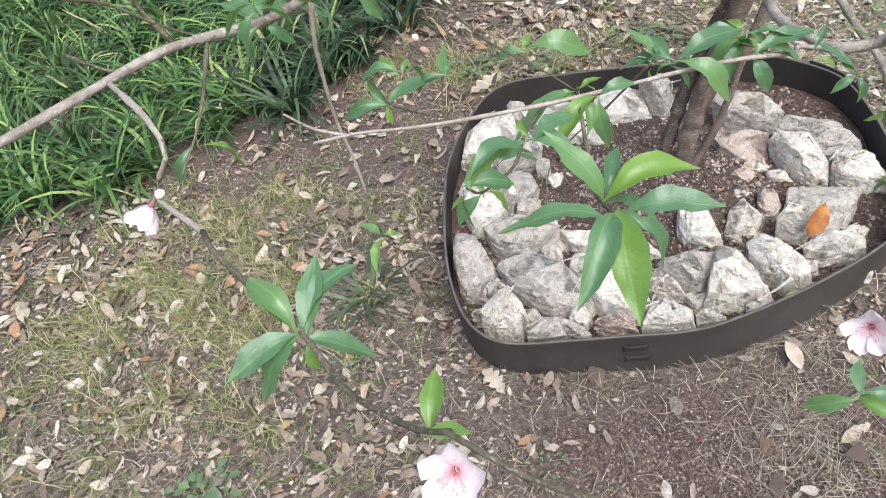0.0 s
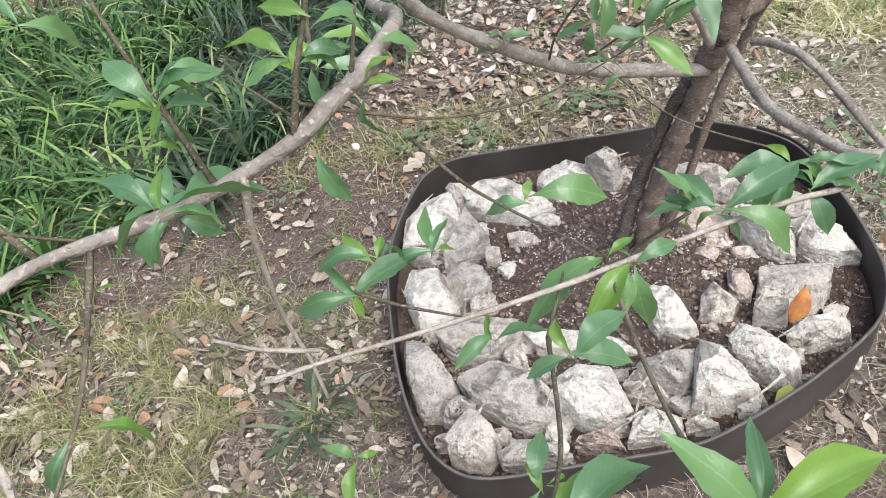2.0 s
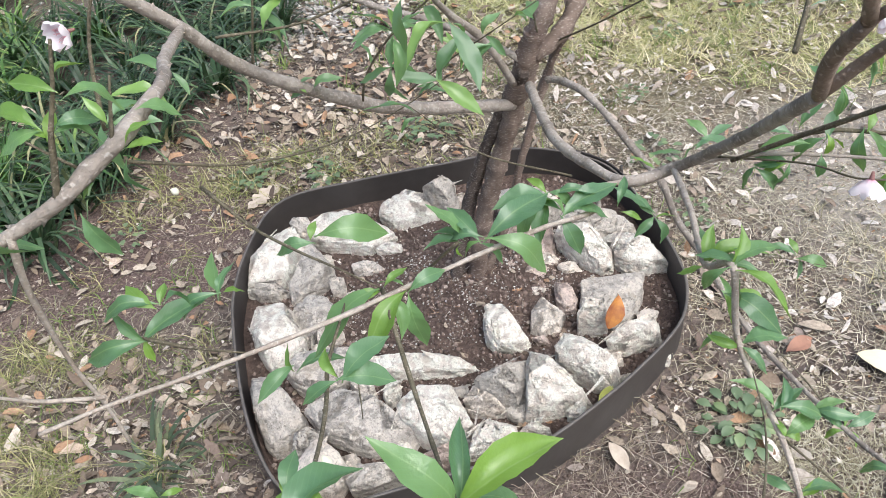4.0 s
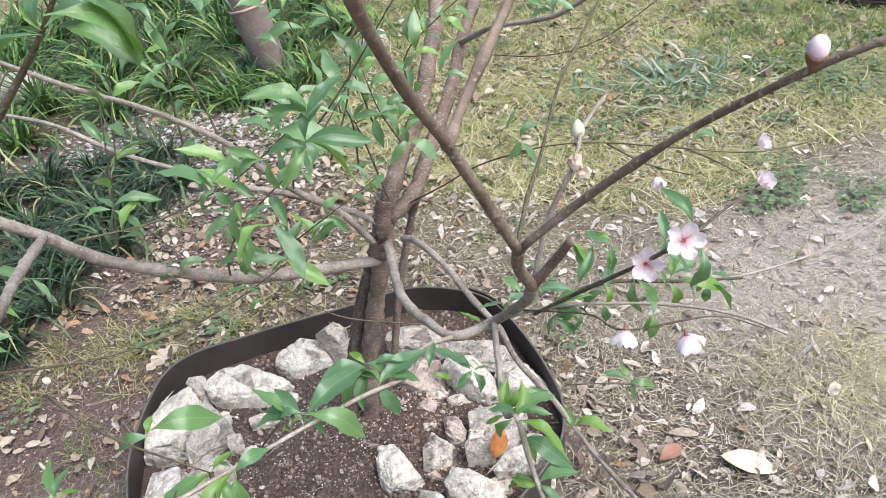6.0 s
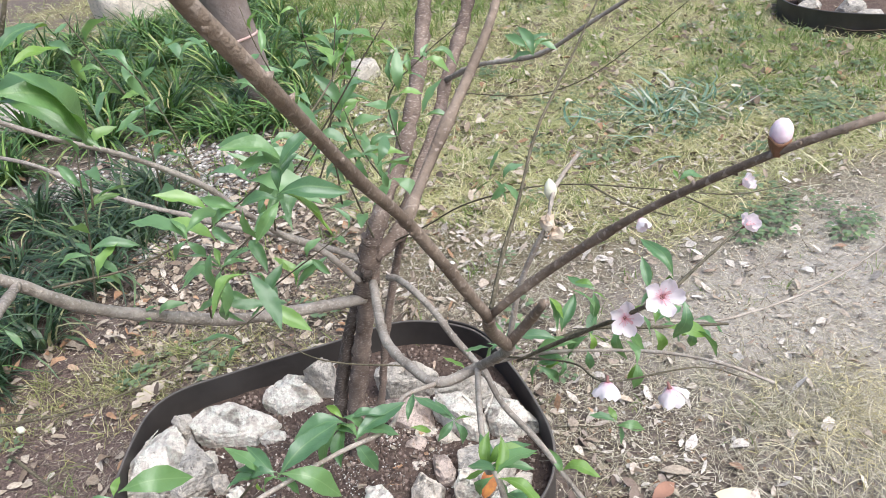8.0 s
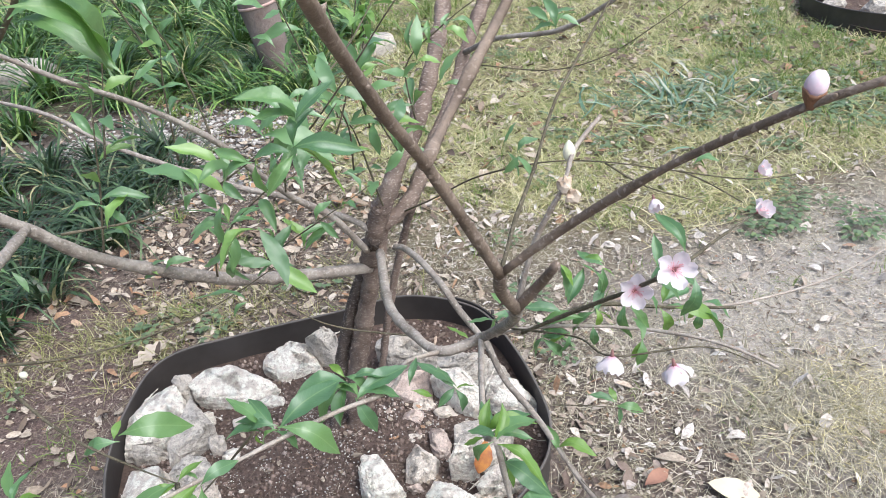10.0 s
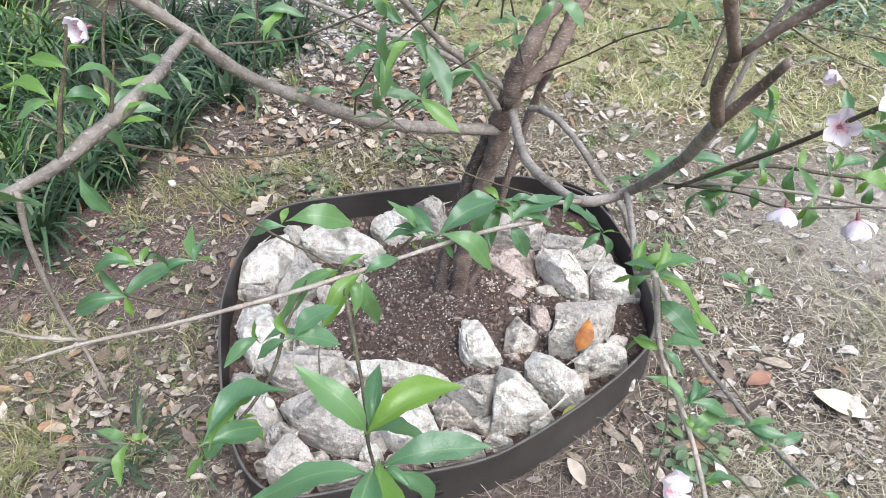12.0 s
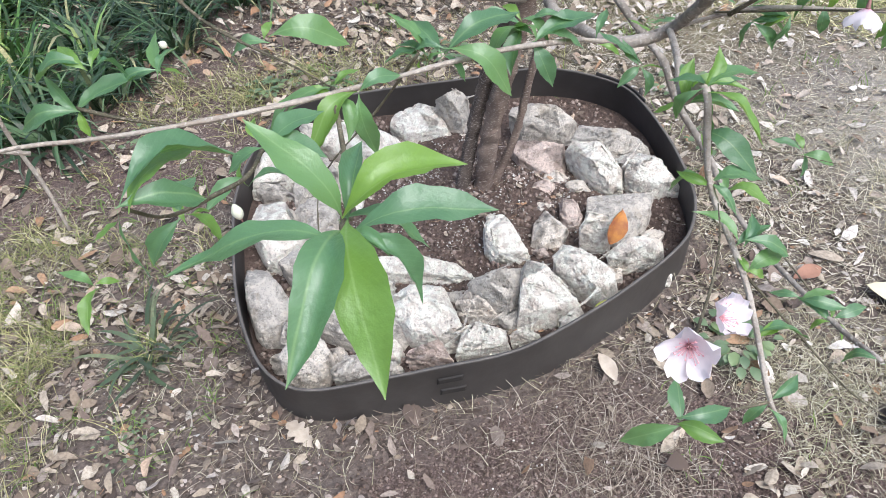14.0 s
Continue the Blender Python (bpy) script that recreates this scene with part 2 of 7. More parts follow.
M = dict(
    ground=ground_material(),
    soil=soil_material(),
    stone_white=stone_material("white_limestone", (0.78, 0.7, 0.615), (0.6, 0.53, 0.46), (0.55, 0.44, 0.35)),
    stone_pale=stone_material("pale_limestone", (0.7, 0.625, 0.545), (0.52, 0.46, 0.4), (0.5, 0.4, 0.31)),
    stone_grey=stone_material("grey_limestone", (0.55, 0.5, 0.44), (0.38, 0.345, 0.305), (0.45, 0.375, 0.285)),
    stone_pink=stone_material("pinkish_limestone", (0.62, 0.505, 0.44), (0.44, 0.345, 0.295), (0.27, 0.195, 0.155)),
    edging=plain_material("dark_brown_steel", (0.054, 0.047, 0.043), (0.088, 0.079, 0.073), 6, 0.55, 0.35, 0.0, 0.25, 0.002),
    edging_edge=plain_material("paler_steel_rim", (0.16, 0.14, 0.125), (0.09, 0.08, 0.07), 30, 0.5),
    trunk=bark_material("peach_trunk_bark", (0.14, 0.1, 0.082), (0.31, 0.235, 0.192), (0.55, 0.48, 0.42), 42, 1.0, 3.6),
    trunk_dark=bark_material("dark_stem_bark", (0.08, 0.06, 0.05), (0.19, 0.148, 0.125), (0.62, 0.56, 0.5), 48, 1.0, 3.6),
    slot=plain_material("shadowed_steel", (0.025, 0.022, 0.02), (0.04, 0.035, 0.032), 20, 0.7),
    limb=bark_material("grey_brown_bark", (0.23, 0.195, 0.165), (0.43, 0.38, 0.335), (0.53, 0.485, 0.435), 60, 0.9, 1.0),
    limb_brown=bark_material("brown_young_bark", (0.16, 0.12, 0.092), (0.29, 0.225, 0.175), (0.4, 0.33, 0.28), 70, 0.6, 1.0),
    lawn=scatter_material("yellowing_lawn", (0.0, (0.17, 0.22, 0.065)), (0.2, (0.4, 0.42, 0.15)), (0.5, (0.65, 0.62, 0.31)), (0.8, (0.82, 0.77, 0.47)), (1.0, (0.9, 0.86, 0.64)), share=0.15, thin_color=(0.4, 0.44, 0.13), drift=(0.33, 0.38, 0.15)),
    twig=bark_material("twig_bark", (0.088, 0.077, 0.05), (0.185, 0.16, 0.108), (0.34, 0.29, 0.24), 120),
    twig_grey=bark_material("pale_twig_bark", (0.36, 0.3, 0.25), (0.52, 0.46, 0.4), (0.6, 0.55, 0.5), 120),
    leaf=leaf_material("peach_leaf", (0.066, 0.15, 0.078), (0.108, 0.22, 0.098), (0.14, 0.26, 0.085), (0.2, 0.39, 0.075), 0.28, 0.36),
    leaf_far=leaf_material("far_peach_leaf", (0.085, 0.175, 0.09), (0.15, 0.275, 0.12), (0.22, 0.37, 0.08), (0.25, 0.45, 0.09), 0.3, 0.36, "island"),
    cut_weeds=scatter_material("cut_blue_green_weeds", (0.0, (0.1, 0.2, 0.13)), (0.6, (0.2, 0.32, 0.22)), (1.0, (0.5, 0.5, 0.42))),
    leaf_young=leaf_material("young_peach_leaf", (0.1, 0.205, 0.045), (0.145, 0.27, 0.05), (0.17, 0.3, 0.045), (0.27, 0.46, 0.05), 0.32),
    petal=petal_material(),
    stamen=plain_material("pink_stamen", (0.78, 0.34, 0.42), (0.82, 0.55, 0.52), 40, 0.6),
    sheath=plain_material("brown_bud_scale", (0.26, 0.13, 0.075), (0.18, 0.095, 0.055), 90, 0.6),
    litter_pale=scatter_material("bleached_leaf_litter", (0.0, (0.24, 0.18, 0.14)), (0.2, (0.42, 0.34, 0.27)), (0.5, (0.54, 0.475, 0.41)), (0.85, (0.7, 0.64, 0.58)), (0.96, (0.74, 0.7, 0.65)), (1.0, (0.42, 0.25, 0.16))),
    tuft=scatter_material("yellow_green_dry_grass", (0.0, (0.15, 0.2, 0.06)), (0.4, (0.31, 0.32, 0.125)), (0.75, (0.48, 0.44, 0.21)), (1.0, (0.68, 0.62, 0.38)), share=0.15, thin_color=(0.35, 0.36, 0.12)),
    straw_pale=scatter_material("bleached_straw", (0.0, (0.26, 0.23, 0.16)), (0.4, (0.47, 0.42, 0.31)), (1.0, (0.76, 0.7, 0.56))),
    calyx=plain_material("red_brown_calyx", (0.33, 0.15, 0.15), (0.22, 0.13, 0.1), 60, 0.6),
    withered=plain_material("withered_petal", (0.5, 0.36, 0.26), (0.62, 0.54, 0.44), 60, 0.8),
    bud=plain_material("flower_bud_skin", (0.84, 0.72, 0.76), (0.76, 0.5, 0.6), 160, 0.55, 0.3, 0.0, 0.05, 0.001),
    bud_green=plain_material("pale_bud_skin", (0.75, 0.74, 0.6), (0.68, 0.68, 0.5), 70, 0.6),
    litter=scatter_material("dead_leaf_litter", (0.0, (0.11, 0.083, 0.07)), (0.2, (0.23, 0.172, 0.127)), (0.45, (0.38, 0.31, 0.235)), (0.7, (0.5, 0.425, 0.34)), (0.86, (0.66, 0.595, 0.51)), (0.91, (0.45, 0.28, 0.17)), (1.0, (0.34, 0.19, 0.11))),
    litter_dark=scatter_material("rotting_leaf_litter", (0.0, (0.085, 0.062, 0.052)), (0.35, (0.19, 0.14, 0.117)), (0.65, (0.3, 0.235, 0.195)), (0.9, (0.45, 0.38, 0.33)), (1.0, (0.62, 0.55, 0.5))),
    fibre=scatter_material("dry_root_fibre", (0.0, (0.15, 0.115, 0.09)), (0.5, (0.32, 0.26, 0.2)), (1.0, (0.62, 0.55, 0.45))),
    straw=scatter_material("dry_grass_straw", (0.0, (0.22, 0.2, 0.12)), (0.5, (0.42, 0.385, 0.25)), (1.0, (0.66, 0.62, 0.48))),
    grass=scatter_material("green_grass", (0.0, (0.1, 0.19, 0.055)), (0.6, (0.2, 0.3, 0.09)), (1.0, (0.36, 0.4, 0.17)), share=0.25, thin_color=(0.3, 0.42, 0.08)),
    # a darker copy of the lilyturf blade, with shade put into its colour
    strap_shaded=scatter_material("shaded_lilyturf_blade", (0.0, (0.016, 0.042, 0.024)), (0.5, (0.034, 0.082, 0.04)), (0.85, (0.07, 0.14, 0.065)), (0.96, (0.16, 0.24, 0.12)), (1.0, (0.42, 0.38, 0.2)), rough=0.3, share=0.1, thin_color=(0.08, 0.18, 0.05)),
    tuft_grey=scatter_material("grey_green_tuft_blade", (0.0, (0.05, 0.085, 0.05)), (0.6, (0.1, 0.15, 0.085)), (1.0, (0.22, 0.25, 0.14)), rough=0.4, share=0.1, thin_color=(0.1, 0.18, 0.06)),
    straw_lawn=scatter_material("yellow_flattened_lawn", (0.0, (0.36, 0.32, 0.14)), (0.5, (0.66, 0.58, 0.31)), (1.0, (0.88, 0.8, 0.52))),
    strap=scatter_material("lilyturf_blade", (0.0, (0.02, 0.055, 0.022)), (0.4, (0.055, 0.14, 0.042)), (0.7, (0.12, 0.26, 0.07)), (0.88, (0.24, 0.4, 0.11)), (0.95, (0.38, 0.46, 0.16)), (1.0, (0.5, 0.46, 0.24)), rough=0.28, share=0.15, thin_color=(0.12, 0.25, 0.05)),
    weed=leaf_material("weed_leaf", (0.08, 0.13, 0.065), (0.14, 0.2, 0.1), (0.2, 0.27, 0.11), (0.2, 0.3, 0.08), 0.2, 0.5, "island"),
    crumbs=scatter_material("soil_crumbs", (0.0, (0.08, 0.056, 0.047)), (0.6, (0.19, 0.138, 0.117)), (0.9, (0.32, 0.24, 0.205)), (1.0, (0.46, 0.38, 0.33)), rough=0.95),
    perlite=scatter_material("perlite", (0.0, (0.42, 0.38, 0.34)), (0.6, (0.6, 0.56, 0.52)), (1.0, (0.8, 0.78, 0.74)), rough=0.9),
    chips=scatter_material("pale_gravel", (0.0, (0.24, 0.22, 0.2)), (0.5, (0.45, 0.42, 0.39)), (1.0, (0.72, 0.69, 0.65)), rough=0.9),
    dead=scatter_material("brown_twig", (0.0, (0.12, 0.085, 0.065)), (0.6, (0.26, 0.2, 0.16)), (1.0, (0.45, 0.4, 0.35))),
    oak=plain_material("pale_oak_leaf", (0.55, 0.47, 0.38), (0.42, 0.34, 0.27), 50, 0.8),
    cream=plain_material("cream_leaf", (0.74, 0.67, 0.47), (0.66, 0.58, 0.38), 20, 0.65),
    russet=plain_material("russet_leaf", (0.36, 0.19, 0.13), (0.26, 0.14, 0.1), 30, 0.7),
    orange=plain_material("orange_leaf", (0.27, 0.09, 0.05), (0.56, 0.25, 0.06), 34, 0.55),
    yellow=plain_material("yellow_leaf", (0.5, 0.5, 0.12), (0.42, 0.46, 0.14), 30, 0.6),
    clay=plain_material("weathered_clay", (0.17, 0.13, 0.115), (0.27, 0.23, 0.215), 7, 0.85, 0.2, 0.0, 0.5, 0.01),
    rim=plain_material("pink_band", (0.55, 0.4, 0.37), (0.46, 0.29, 0.26), 12, 0.6),
)


# ---- mesh helpers ----
def mesh_of(name, verts, faces, material, smooth=True):
    me = bpy.data.meshes.new(name)
    me.from_pydata([tuple(v) for v in verts], [], faces)
    me.materials.append(material)
    if smooth:
        me.shade_smooth()
    me.update()
    return me


def part(name, me, parent, label="", m=None):
    ob = new(name, me)
    ob.parent = parent
    if m is not None:
        ob.matrix_basis = m
    if label:
        ob["label"] = label
    return ob


def spline(points, step=0.012):
    """Catmull-Rom through the points: places and shares of the way."""
    p = [Vector(q) for q in points]
    p = [p[0] * 2 - p[1], *p, p[-1] * 2 - p[-2]]
    out = []
    for i in range(1, len(p) - 2):
        a, b, c, d = p[i - 1:i + 3]
        k = max(2, int((c - b).length / step))
        for j in range(k):
            t = j / k
            out.append(0.5 * ((2 * b) + (c - a) * t + (2 * a - 5 * b + 4 * c - d) * t * t + (3 * b - a - 3 * c + d) * t ** 3))
    out.append(p[-2])
    return out


def tube(points, r0, r1, sides=8, rough=0.08, step=0.012, knots=True, seed=0):
    """Verts and faces of a tapered, slightly uneven tube along a spline."""
    rnd = random.Random(seed)
    line = spline(points, step)
    n = len(line)
    verts, faces = [], []
    up = Vector((0.31, 0.2, 0.93))
    knot = [rnd.random() < 0.07 for _ in range(n)]
    for i, c in enumerate(line):
        d = (line[min(i + 1, n - 1)] - line[max(i - 1, 0)]).normalized()
        x = d.cross(up)
        x = x.normalized() if x.length > 1e-4 else d.orthogonal().normalized()
        y = d.cross(x)
        s = i / (n - 1)
        r = (r0 + (r1 - r0) * s) * (1 + (0.2 * noise.noise(c * 26 + Vector((seed, 0, 0))) if knots else 0))
        if knots and knot[i]:
            r *= 1.1 + 0.16 * rnd.random()
        for k in range(sides):
            a = 2 * math.pi * k / sides
            w = r * (1 + rough * noise.noise(c * 60 + Vector((k * 1.7, 0, 0))) * 1.6)
            verts.append(c + x * (math.cos(a) * w) + y * (math.sin(a) * w))
        if i:
            for k in range(sides):
                a, b = (i - 1) * sides + k, (i - 1) * sides + (k + 1) % sides
                faces.append((a, b, b + sides, a + sides))
    faces.append(tuple(range(sides - 1, -1, -1)))
    faces.append(tuple(range((n - 1) * sides, n * sides)))
    return verts, faces


# ---- ground ----
RING = [(-0.054, 1.27), (-0.055, 1.16), (-0.046, 1.06), (-0.022, 0.965), (0.02, 0.905), (0.075, 0.878), (0.16, 0.867), (0.256, 0.858),
        (0.345, 0.851), (0.42, 0.853), (0.49, 0.868), (0.56, 0.889), (0.63, 0.913), (0.70, 0.945), (0.755, 0.975), (0.802, 1.01),
        (0.84, 1.06), (0.869, 1.12), (0.892, 1.21), (0.91, 1.32), (0.918, 1.44), (0.905, 1.525), (0.862, 1.597), (0.806, 1.652),
        (0.737, 1.69), (0.6, 1.71), (0.455, 1.731), (0.311, 1.752), (0.19, 1.768), (0.125, 1.76), (0.078, 1.725), (0.035, 1.655),
        (-0.015, 1.55), (-0.042, 1.45), (-0.051, 1.35)]
RIM_Z = 0.1


def in_ring(x, y, grow=0.0):
    """Whether a place lies inside the edging, grown by some metres."""
    cx, cy = 0.43, 1.3
    d = math.hypot(x - cx, y - cy)
    if grow and d > 1e-6:
        k = max(d - grow, 0) / d
        x, y = cx + (x - cx) * k, cy + (y - cy) * k
    hit = False
    j = len(RING) - 1
    for i, (xi, yi) in enumerate(RING):
        xj, yj = RING[j]
        if (yi > y) != (yj > y) and x < (xj - xi) * (y - yi) / (yj - yi) + xi:
            hit = not hit
        j = i
    return hit


def ground_z(x, y):
    r = math.hypot(x - 0.6, y - 1.6)
    fade = max(0.0, 1 - r / 9)
    return fade * (0.014 * noise.noise(Vector((x * 2.1, y * 2.1, 0))) + 0.007 * noise.noise(Vector((x * 9, y * 9, 3))))


def build_ground():
    xs = sorted(set([round(-3 + 0.05 * i, 3) for i in range(161)] + [-3000, -600, -120, -40, -15, -7, -4.5, 6, 8, 12, 20, 45, 120, 600, 3000]))
    ys = sorted(set([round(-1 + 0.05 * i, 3) for i in range(161)] + [-3000, -600, -120, -40, -15, -6, -2.5, 8, 10, 14, 22, 45, 120, 600, 3000]))
    verts = [(x, y, ground_z(x, y)) for y in ys for x in xs]
    w = len(xs)
    faces = [(j * w + i, j * w + i + 1, (j + 1) * w + i + 1, (j + 1) * w + i) for j in range(len(ys) - 1) for i in range(w - 1)]
    ob = new("ground", mesh_of("ground", verts, faces, M["ground"]))
    tagged(ob, "bare garden soil, dusty path and dry lawn", "ground", kind="structure")


build_ground()


def soil_z(x, y):
    d = math.hypot(x - 0.47, y - 1.33)
    return 0.012 + 0.034 * math.exp(-(d / 0.2) ** 2) + 0.008 * noise.noise(Vector((x * 11, y * 11, 5))) + 0.004 * noise.noise(Vector((x * 35, y * 35, 1)))


def build_bed_soil():
    c = Vector((0.43, 1.3, 0))
    edge = spline([(x, y, 0) for x, y in RING] + [(RING[0][0], RING[0][1], 0)], 0.03)[:-1]
    verts, faces = [], []
    rings = 26
    for k in range(1, rings + 1):
        for e in edge:
            p = c + (e - c) * (k / rings) * 0.996
            verts.append((p.x, p.y, soil_z(p.x, p.y) + 0.008))
    m = len(edge)
    for k in range(rings - 1):
        for i in range(m):
            a, b = k * m + i, k * m + (i + 1) % m
            faces.append((a, b, b + m, a + m))
    verts.append((c.x, c.y, soil_z(c.x, c.y) + 0.008))
    faces += [(len(verts) - 1, (i + 1) % m, i) for i in range(m)]
    ob = new("bed_soil", mesh_of("bed_soil", verts, faces, M["soil"]))
    tagged(ob, "dark brown potting soil flecked with perlite inside the edging", "soil", kind="structure")


build_bed_soil()


# ---- edging ring ----
def build_edging():
    thing = new("garden_edging")
    thing.location = (0.43, 1.3, 0)
    tagged(thing, "dark brown steel landscape edging bent into a rounded bed", "garden edging")
    base = Vector((0.43, 1.3, 0))
    line = spline([(x, y, 0) for x, y in RING] + [(RING[0][0], RING[0][1], 0)], 0.02)[:-1]
    n = len(line)
    profile = [(-0.0015, -0.03), (-0.0018, RIM_Z - 0.006), (-0.0032, RIM_Z - 0.003), (-0.0025, RIM_Z), (0.0025, RIM_Z), (0.0032, RIM_Z - 0.003), (0.0018, RIM_Z - 0.006), (0.0015, -0.03)]
    verts, faces = [], []
    for i, p in enumerate(line):
        d = (line[(i + 1) % n] - line[i - 1]).normalized()
        side = Vector((d.y, -d.x, 0))
        wave = 0.0022 * noise.noise(p * 9)
        for o, z in profile:
            lean = 0.006 * noise.noise(p * 4 + Vector((0, 0, 7))) * z / RIM_Z
            q = p + side * (o + lean) - base
            verts.append((q.x, q.y, z + wave * (z > 0)))
    k = len(profile)
    for i in range(n):
        for j in range(k - 1):
            a, b = i * k + j, ((i + 1) % n) * k + j
            faces.append((a, b, b + 1, a + 1))
    me = mesh_of("edging_strip", verts, faces, M["edging"])
    me.materials.append(M["edging_edge"])
    # the top edge of the strip is paler than its sides
    for f in me.polygons:
        if f.index % (k - 1) == 3:
            f.material_index = 1
    part("edging_strip", me, thing)
    # stake slots pressed into the front, and the lapped joint with its stake
    # the slot faces are coloured near black for the shade inside a slot
    for x, z0, z1 in ((0.288, 0.062, 0.071), (0.291, 0.03, 0.039)):
        y = 0.8555
        vs, fs = [], []
        for dx, dz in ((-0.02, z0), (0.02, z0 - 0.001), (0.022, z1), (-0.018, z1 + 0.001)):
            vs.append((x + dx - base.x, y - 0.0045 - dx * 0.08 - base.y, dz))
        for dx, dz in ((-0.023, z0 - 0.003), (0.023, z0 - 0.004), (0.025, z1 + 0.003), (-0.021, z1 + 0.004)):
            vs.append((x + dx - base.x, y - 0.0020 - dx * 0.08 - base.y, dz))
        fs = [(0, 1, 2, 3), (0, 4, 5, 1), (1, 5, 6, 2), (2, 6, 7, 3), (3, 7, 4, 0)]
        part("stake_slot", mesh_of("stake_slot", vs, fs, M["slot"], False), thing, "pressed stake slot")
    lap = [q for q in line if q.x > 0.85 and 1.44 < q.y < 1.62]
    vs, fs = [], []
    for q in lap:
        o = Vector((0.004, 0.003, 0))
        for z in (-0.02, RIM_Z + 0.006):
            vs.append(tuple(q + o - base + Vector((0, 0, z))))
        for z in (RIM_Z + 0.006, -0.02):
            vs.append(tuple(q + o * 1.7 - base + Vector((0, 0, z))))
    for i in range(len(lap) - 1):
        for j in range(4):
            a, b = i * 4 + j, i * 4 + (j + 1) % 4
            fs.append((a, b, b + 4, a + 4))
    fs += [(0, 1, 2, 3), tuple(4 * (len(lap) - 1) + j for j in (3, 2, 1, 0))]
    part("lap_plate", mesh_of("lap_plate", vs, fs, M["edging"], False), thing, "overlapping end of the steel strip")
    vs, fs = tube([(0.925 - base.x, 1.475 - base.y, -0.05), (0.926 - base.x, 1.475 - base.y, 0.118)], 0.006, 0.005, 6, 0.0)
    part("stake", mesh_of("stake", vs, fs, M["edging"]), thing, "steel stake")


build_edging()


# ---- rocks ----
rock_count = 0


def rock(cx, cy, h, tone, outline):
    """A broken limestone lump: a plan outline in mm, flat faces that rise from the near foot to the far rim, chipped edges and a pitted skin."""
    global rock_count
    rock_count += 1
    rnd = random.Random(rock_count * 7 + 1)
    pts = [Vector((x / 960, y / 960, 0)) for x, y in outline]
    size = max(p.length for p in pts)
    low, high = min(p.y for p in pts), max(p.y for p in pts)
    bm = bmesh.new()
    for p in pts:
        s = (p.y - low) / (high - low)
        foot = p * (1.0 - 0.12 * s)
        rim = p * (0.84 + 0.16 * min(1, s * 1.4))
        bm.verts.new((foot.x, foot.y, -0.012))
        bm.verts.new((p.x, p.y, h * (0.05 + 0.5 * s)))
        bm.verts.new((rim.x, rim.y, h * (0.52 + 0.33 * s + rnd.uniform(-0.06, 0.06))))
    # a crooked crest across the top
    turn = rnd.uniform(-0.7, 0.7)
    for k in (-1, 0.2, 1):
        q = Vector((math.cos(turn), math.sin(turn), 0)) * (k * size * 0.32)
        bm.verts.new((q.x + rnd.uniform(-0.1, 0.1) * size, q.y + (0.12 + rnd.uniform(-0.1, 0.12)) * size, h * rnd.uniform(0.92, 1.04)))
    bmesh.ops.convex_hull(bm, input=bm.verts[:])
    bmesh.ops.delete(bm, geom=[v for v in bm.verts if not v.link_faces], context="VERTS")
    # knock off a few corners along flat planes
    for k in range(3):
        d = rnd.uniform(0, 6.283)
        nrm = Vector((math.cos(d), math.sin(d), rnd.uniform(0.3, 1.6))).normalized()
        cut = max(v.co.dot(nrm) for v in bm.verts) * rnd.uniform(0.88, 0.96)
        bmesh.ops.bisect_plane(bm, geom=bm.verts[:] + bm.edges[:] + bm.faces[:], plane_co=nrm * cut, plane_no=nrm, clear_outer=True)
        bmesh.ops.convex_hull(bm, input=bm.verts[:])
        bmesh.ops.delete(bm, geom=[v for v in bm.verts if not v.link_faces], context="VERTS")
    bmesh.ops.remove_doubles(bm, verts=bm.verts[:], dist=0.002)
    bmesh.ops.bevel(bm, geom=bm.edges[:], offset=0.0016, segments=1, affect="EDGES", profile=0.5)
    bmesh.ops.triangulate(bm, faces=bm.faces[:])
    for _ in range(4):
        long_edges = [e for e in bm.edges if e.calc_length() > 0.0055]
        if long_edges:
            bmesh.ops.subdivide_edges(bm, edges=long_edges, cuts=1)
            bmesh.ops.triangulate(bm, faces=bm.faces[:])
    off = Vector((cx * 31, cy * 17, rock_count))
    layer = Vector((rnd.uniform(-0.5, 0.5), rnd.uniform(-0.5, 0.5), 1)).normalized()
    flaky = rnd.choice((0.0, 0.6, 1.0, 1.4))
    bm.normal_update()
    for v in bm.verts:
        co = v.co.copy()
        strata = noise.noise(Vector((co.x * 8, co.y * 8, co.dot(layer) * 150)) + off)
        dent = min(0.0, noise.noise(co * 24 + off) + 0.1)
        chip = noise.noise(co * 60 + off)
        pit = min(0.0, noise.noise(co * 105 + off) + 0.18)
        k = 0.002 * flaky * strata + 0.004 * dent + 0.0014 * chip + 0.007 * pit + 0.0012 * noise.noise(co * 190 + off)
        v.co += v.normal * max(-0.006, min(k, 0.003))
    me = bpy.data.meshes.new("limestone_rock")
    bm.to_mesh(me)
    bm.free()
    kind = "stone_pink" if tone > 1.05 else "stone_white" if tone >= 0.7 else "stone_pale" if tone >= 0.42 else "stone_grey"
    me.materials.append(M[kind])
    me.shade_smooth()
    me.set_sharp_from_angle(angle=radians(26))
    ob = new("limestone_rock", me)
    ob.location = (cx, cy, 0.022)
    words = {"stone_pink": "pinkish soil-stained limestone rock", "stone_white": "rough whitish limestone rock", "stone_pale": "pale weathered limestone rock", "stone_grey": "grey weathered limestone rock"}[kind]
    where = " standing on end in the bed" if h > 0.1 else " lying flat on the bed soil" if h < 0.055 else " in the edged bed"
    tagged(ob, words + where, "rock", "rocks ringing the peach tree")


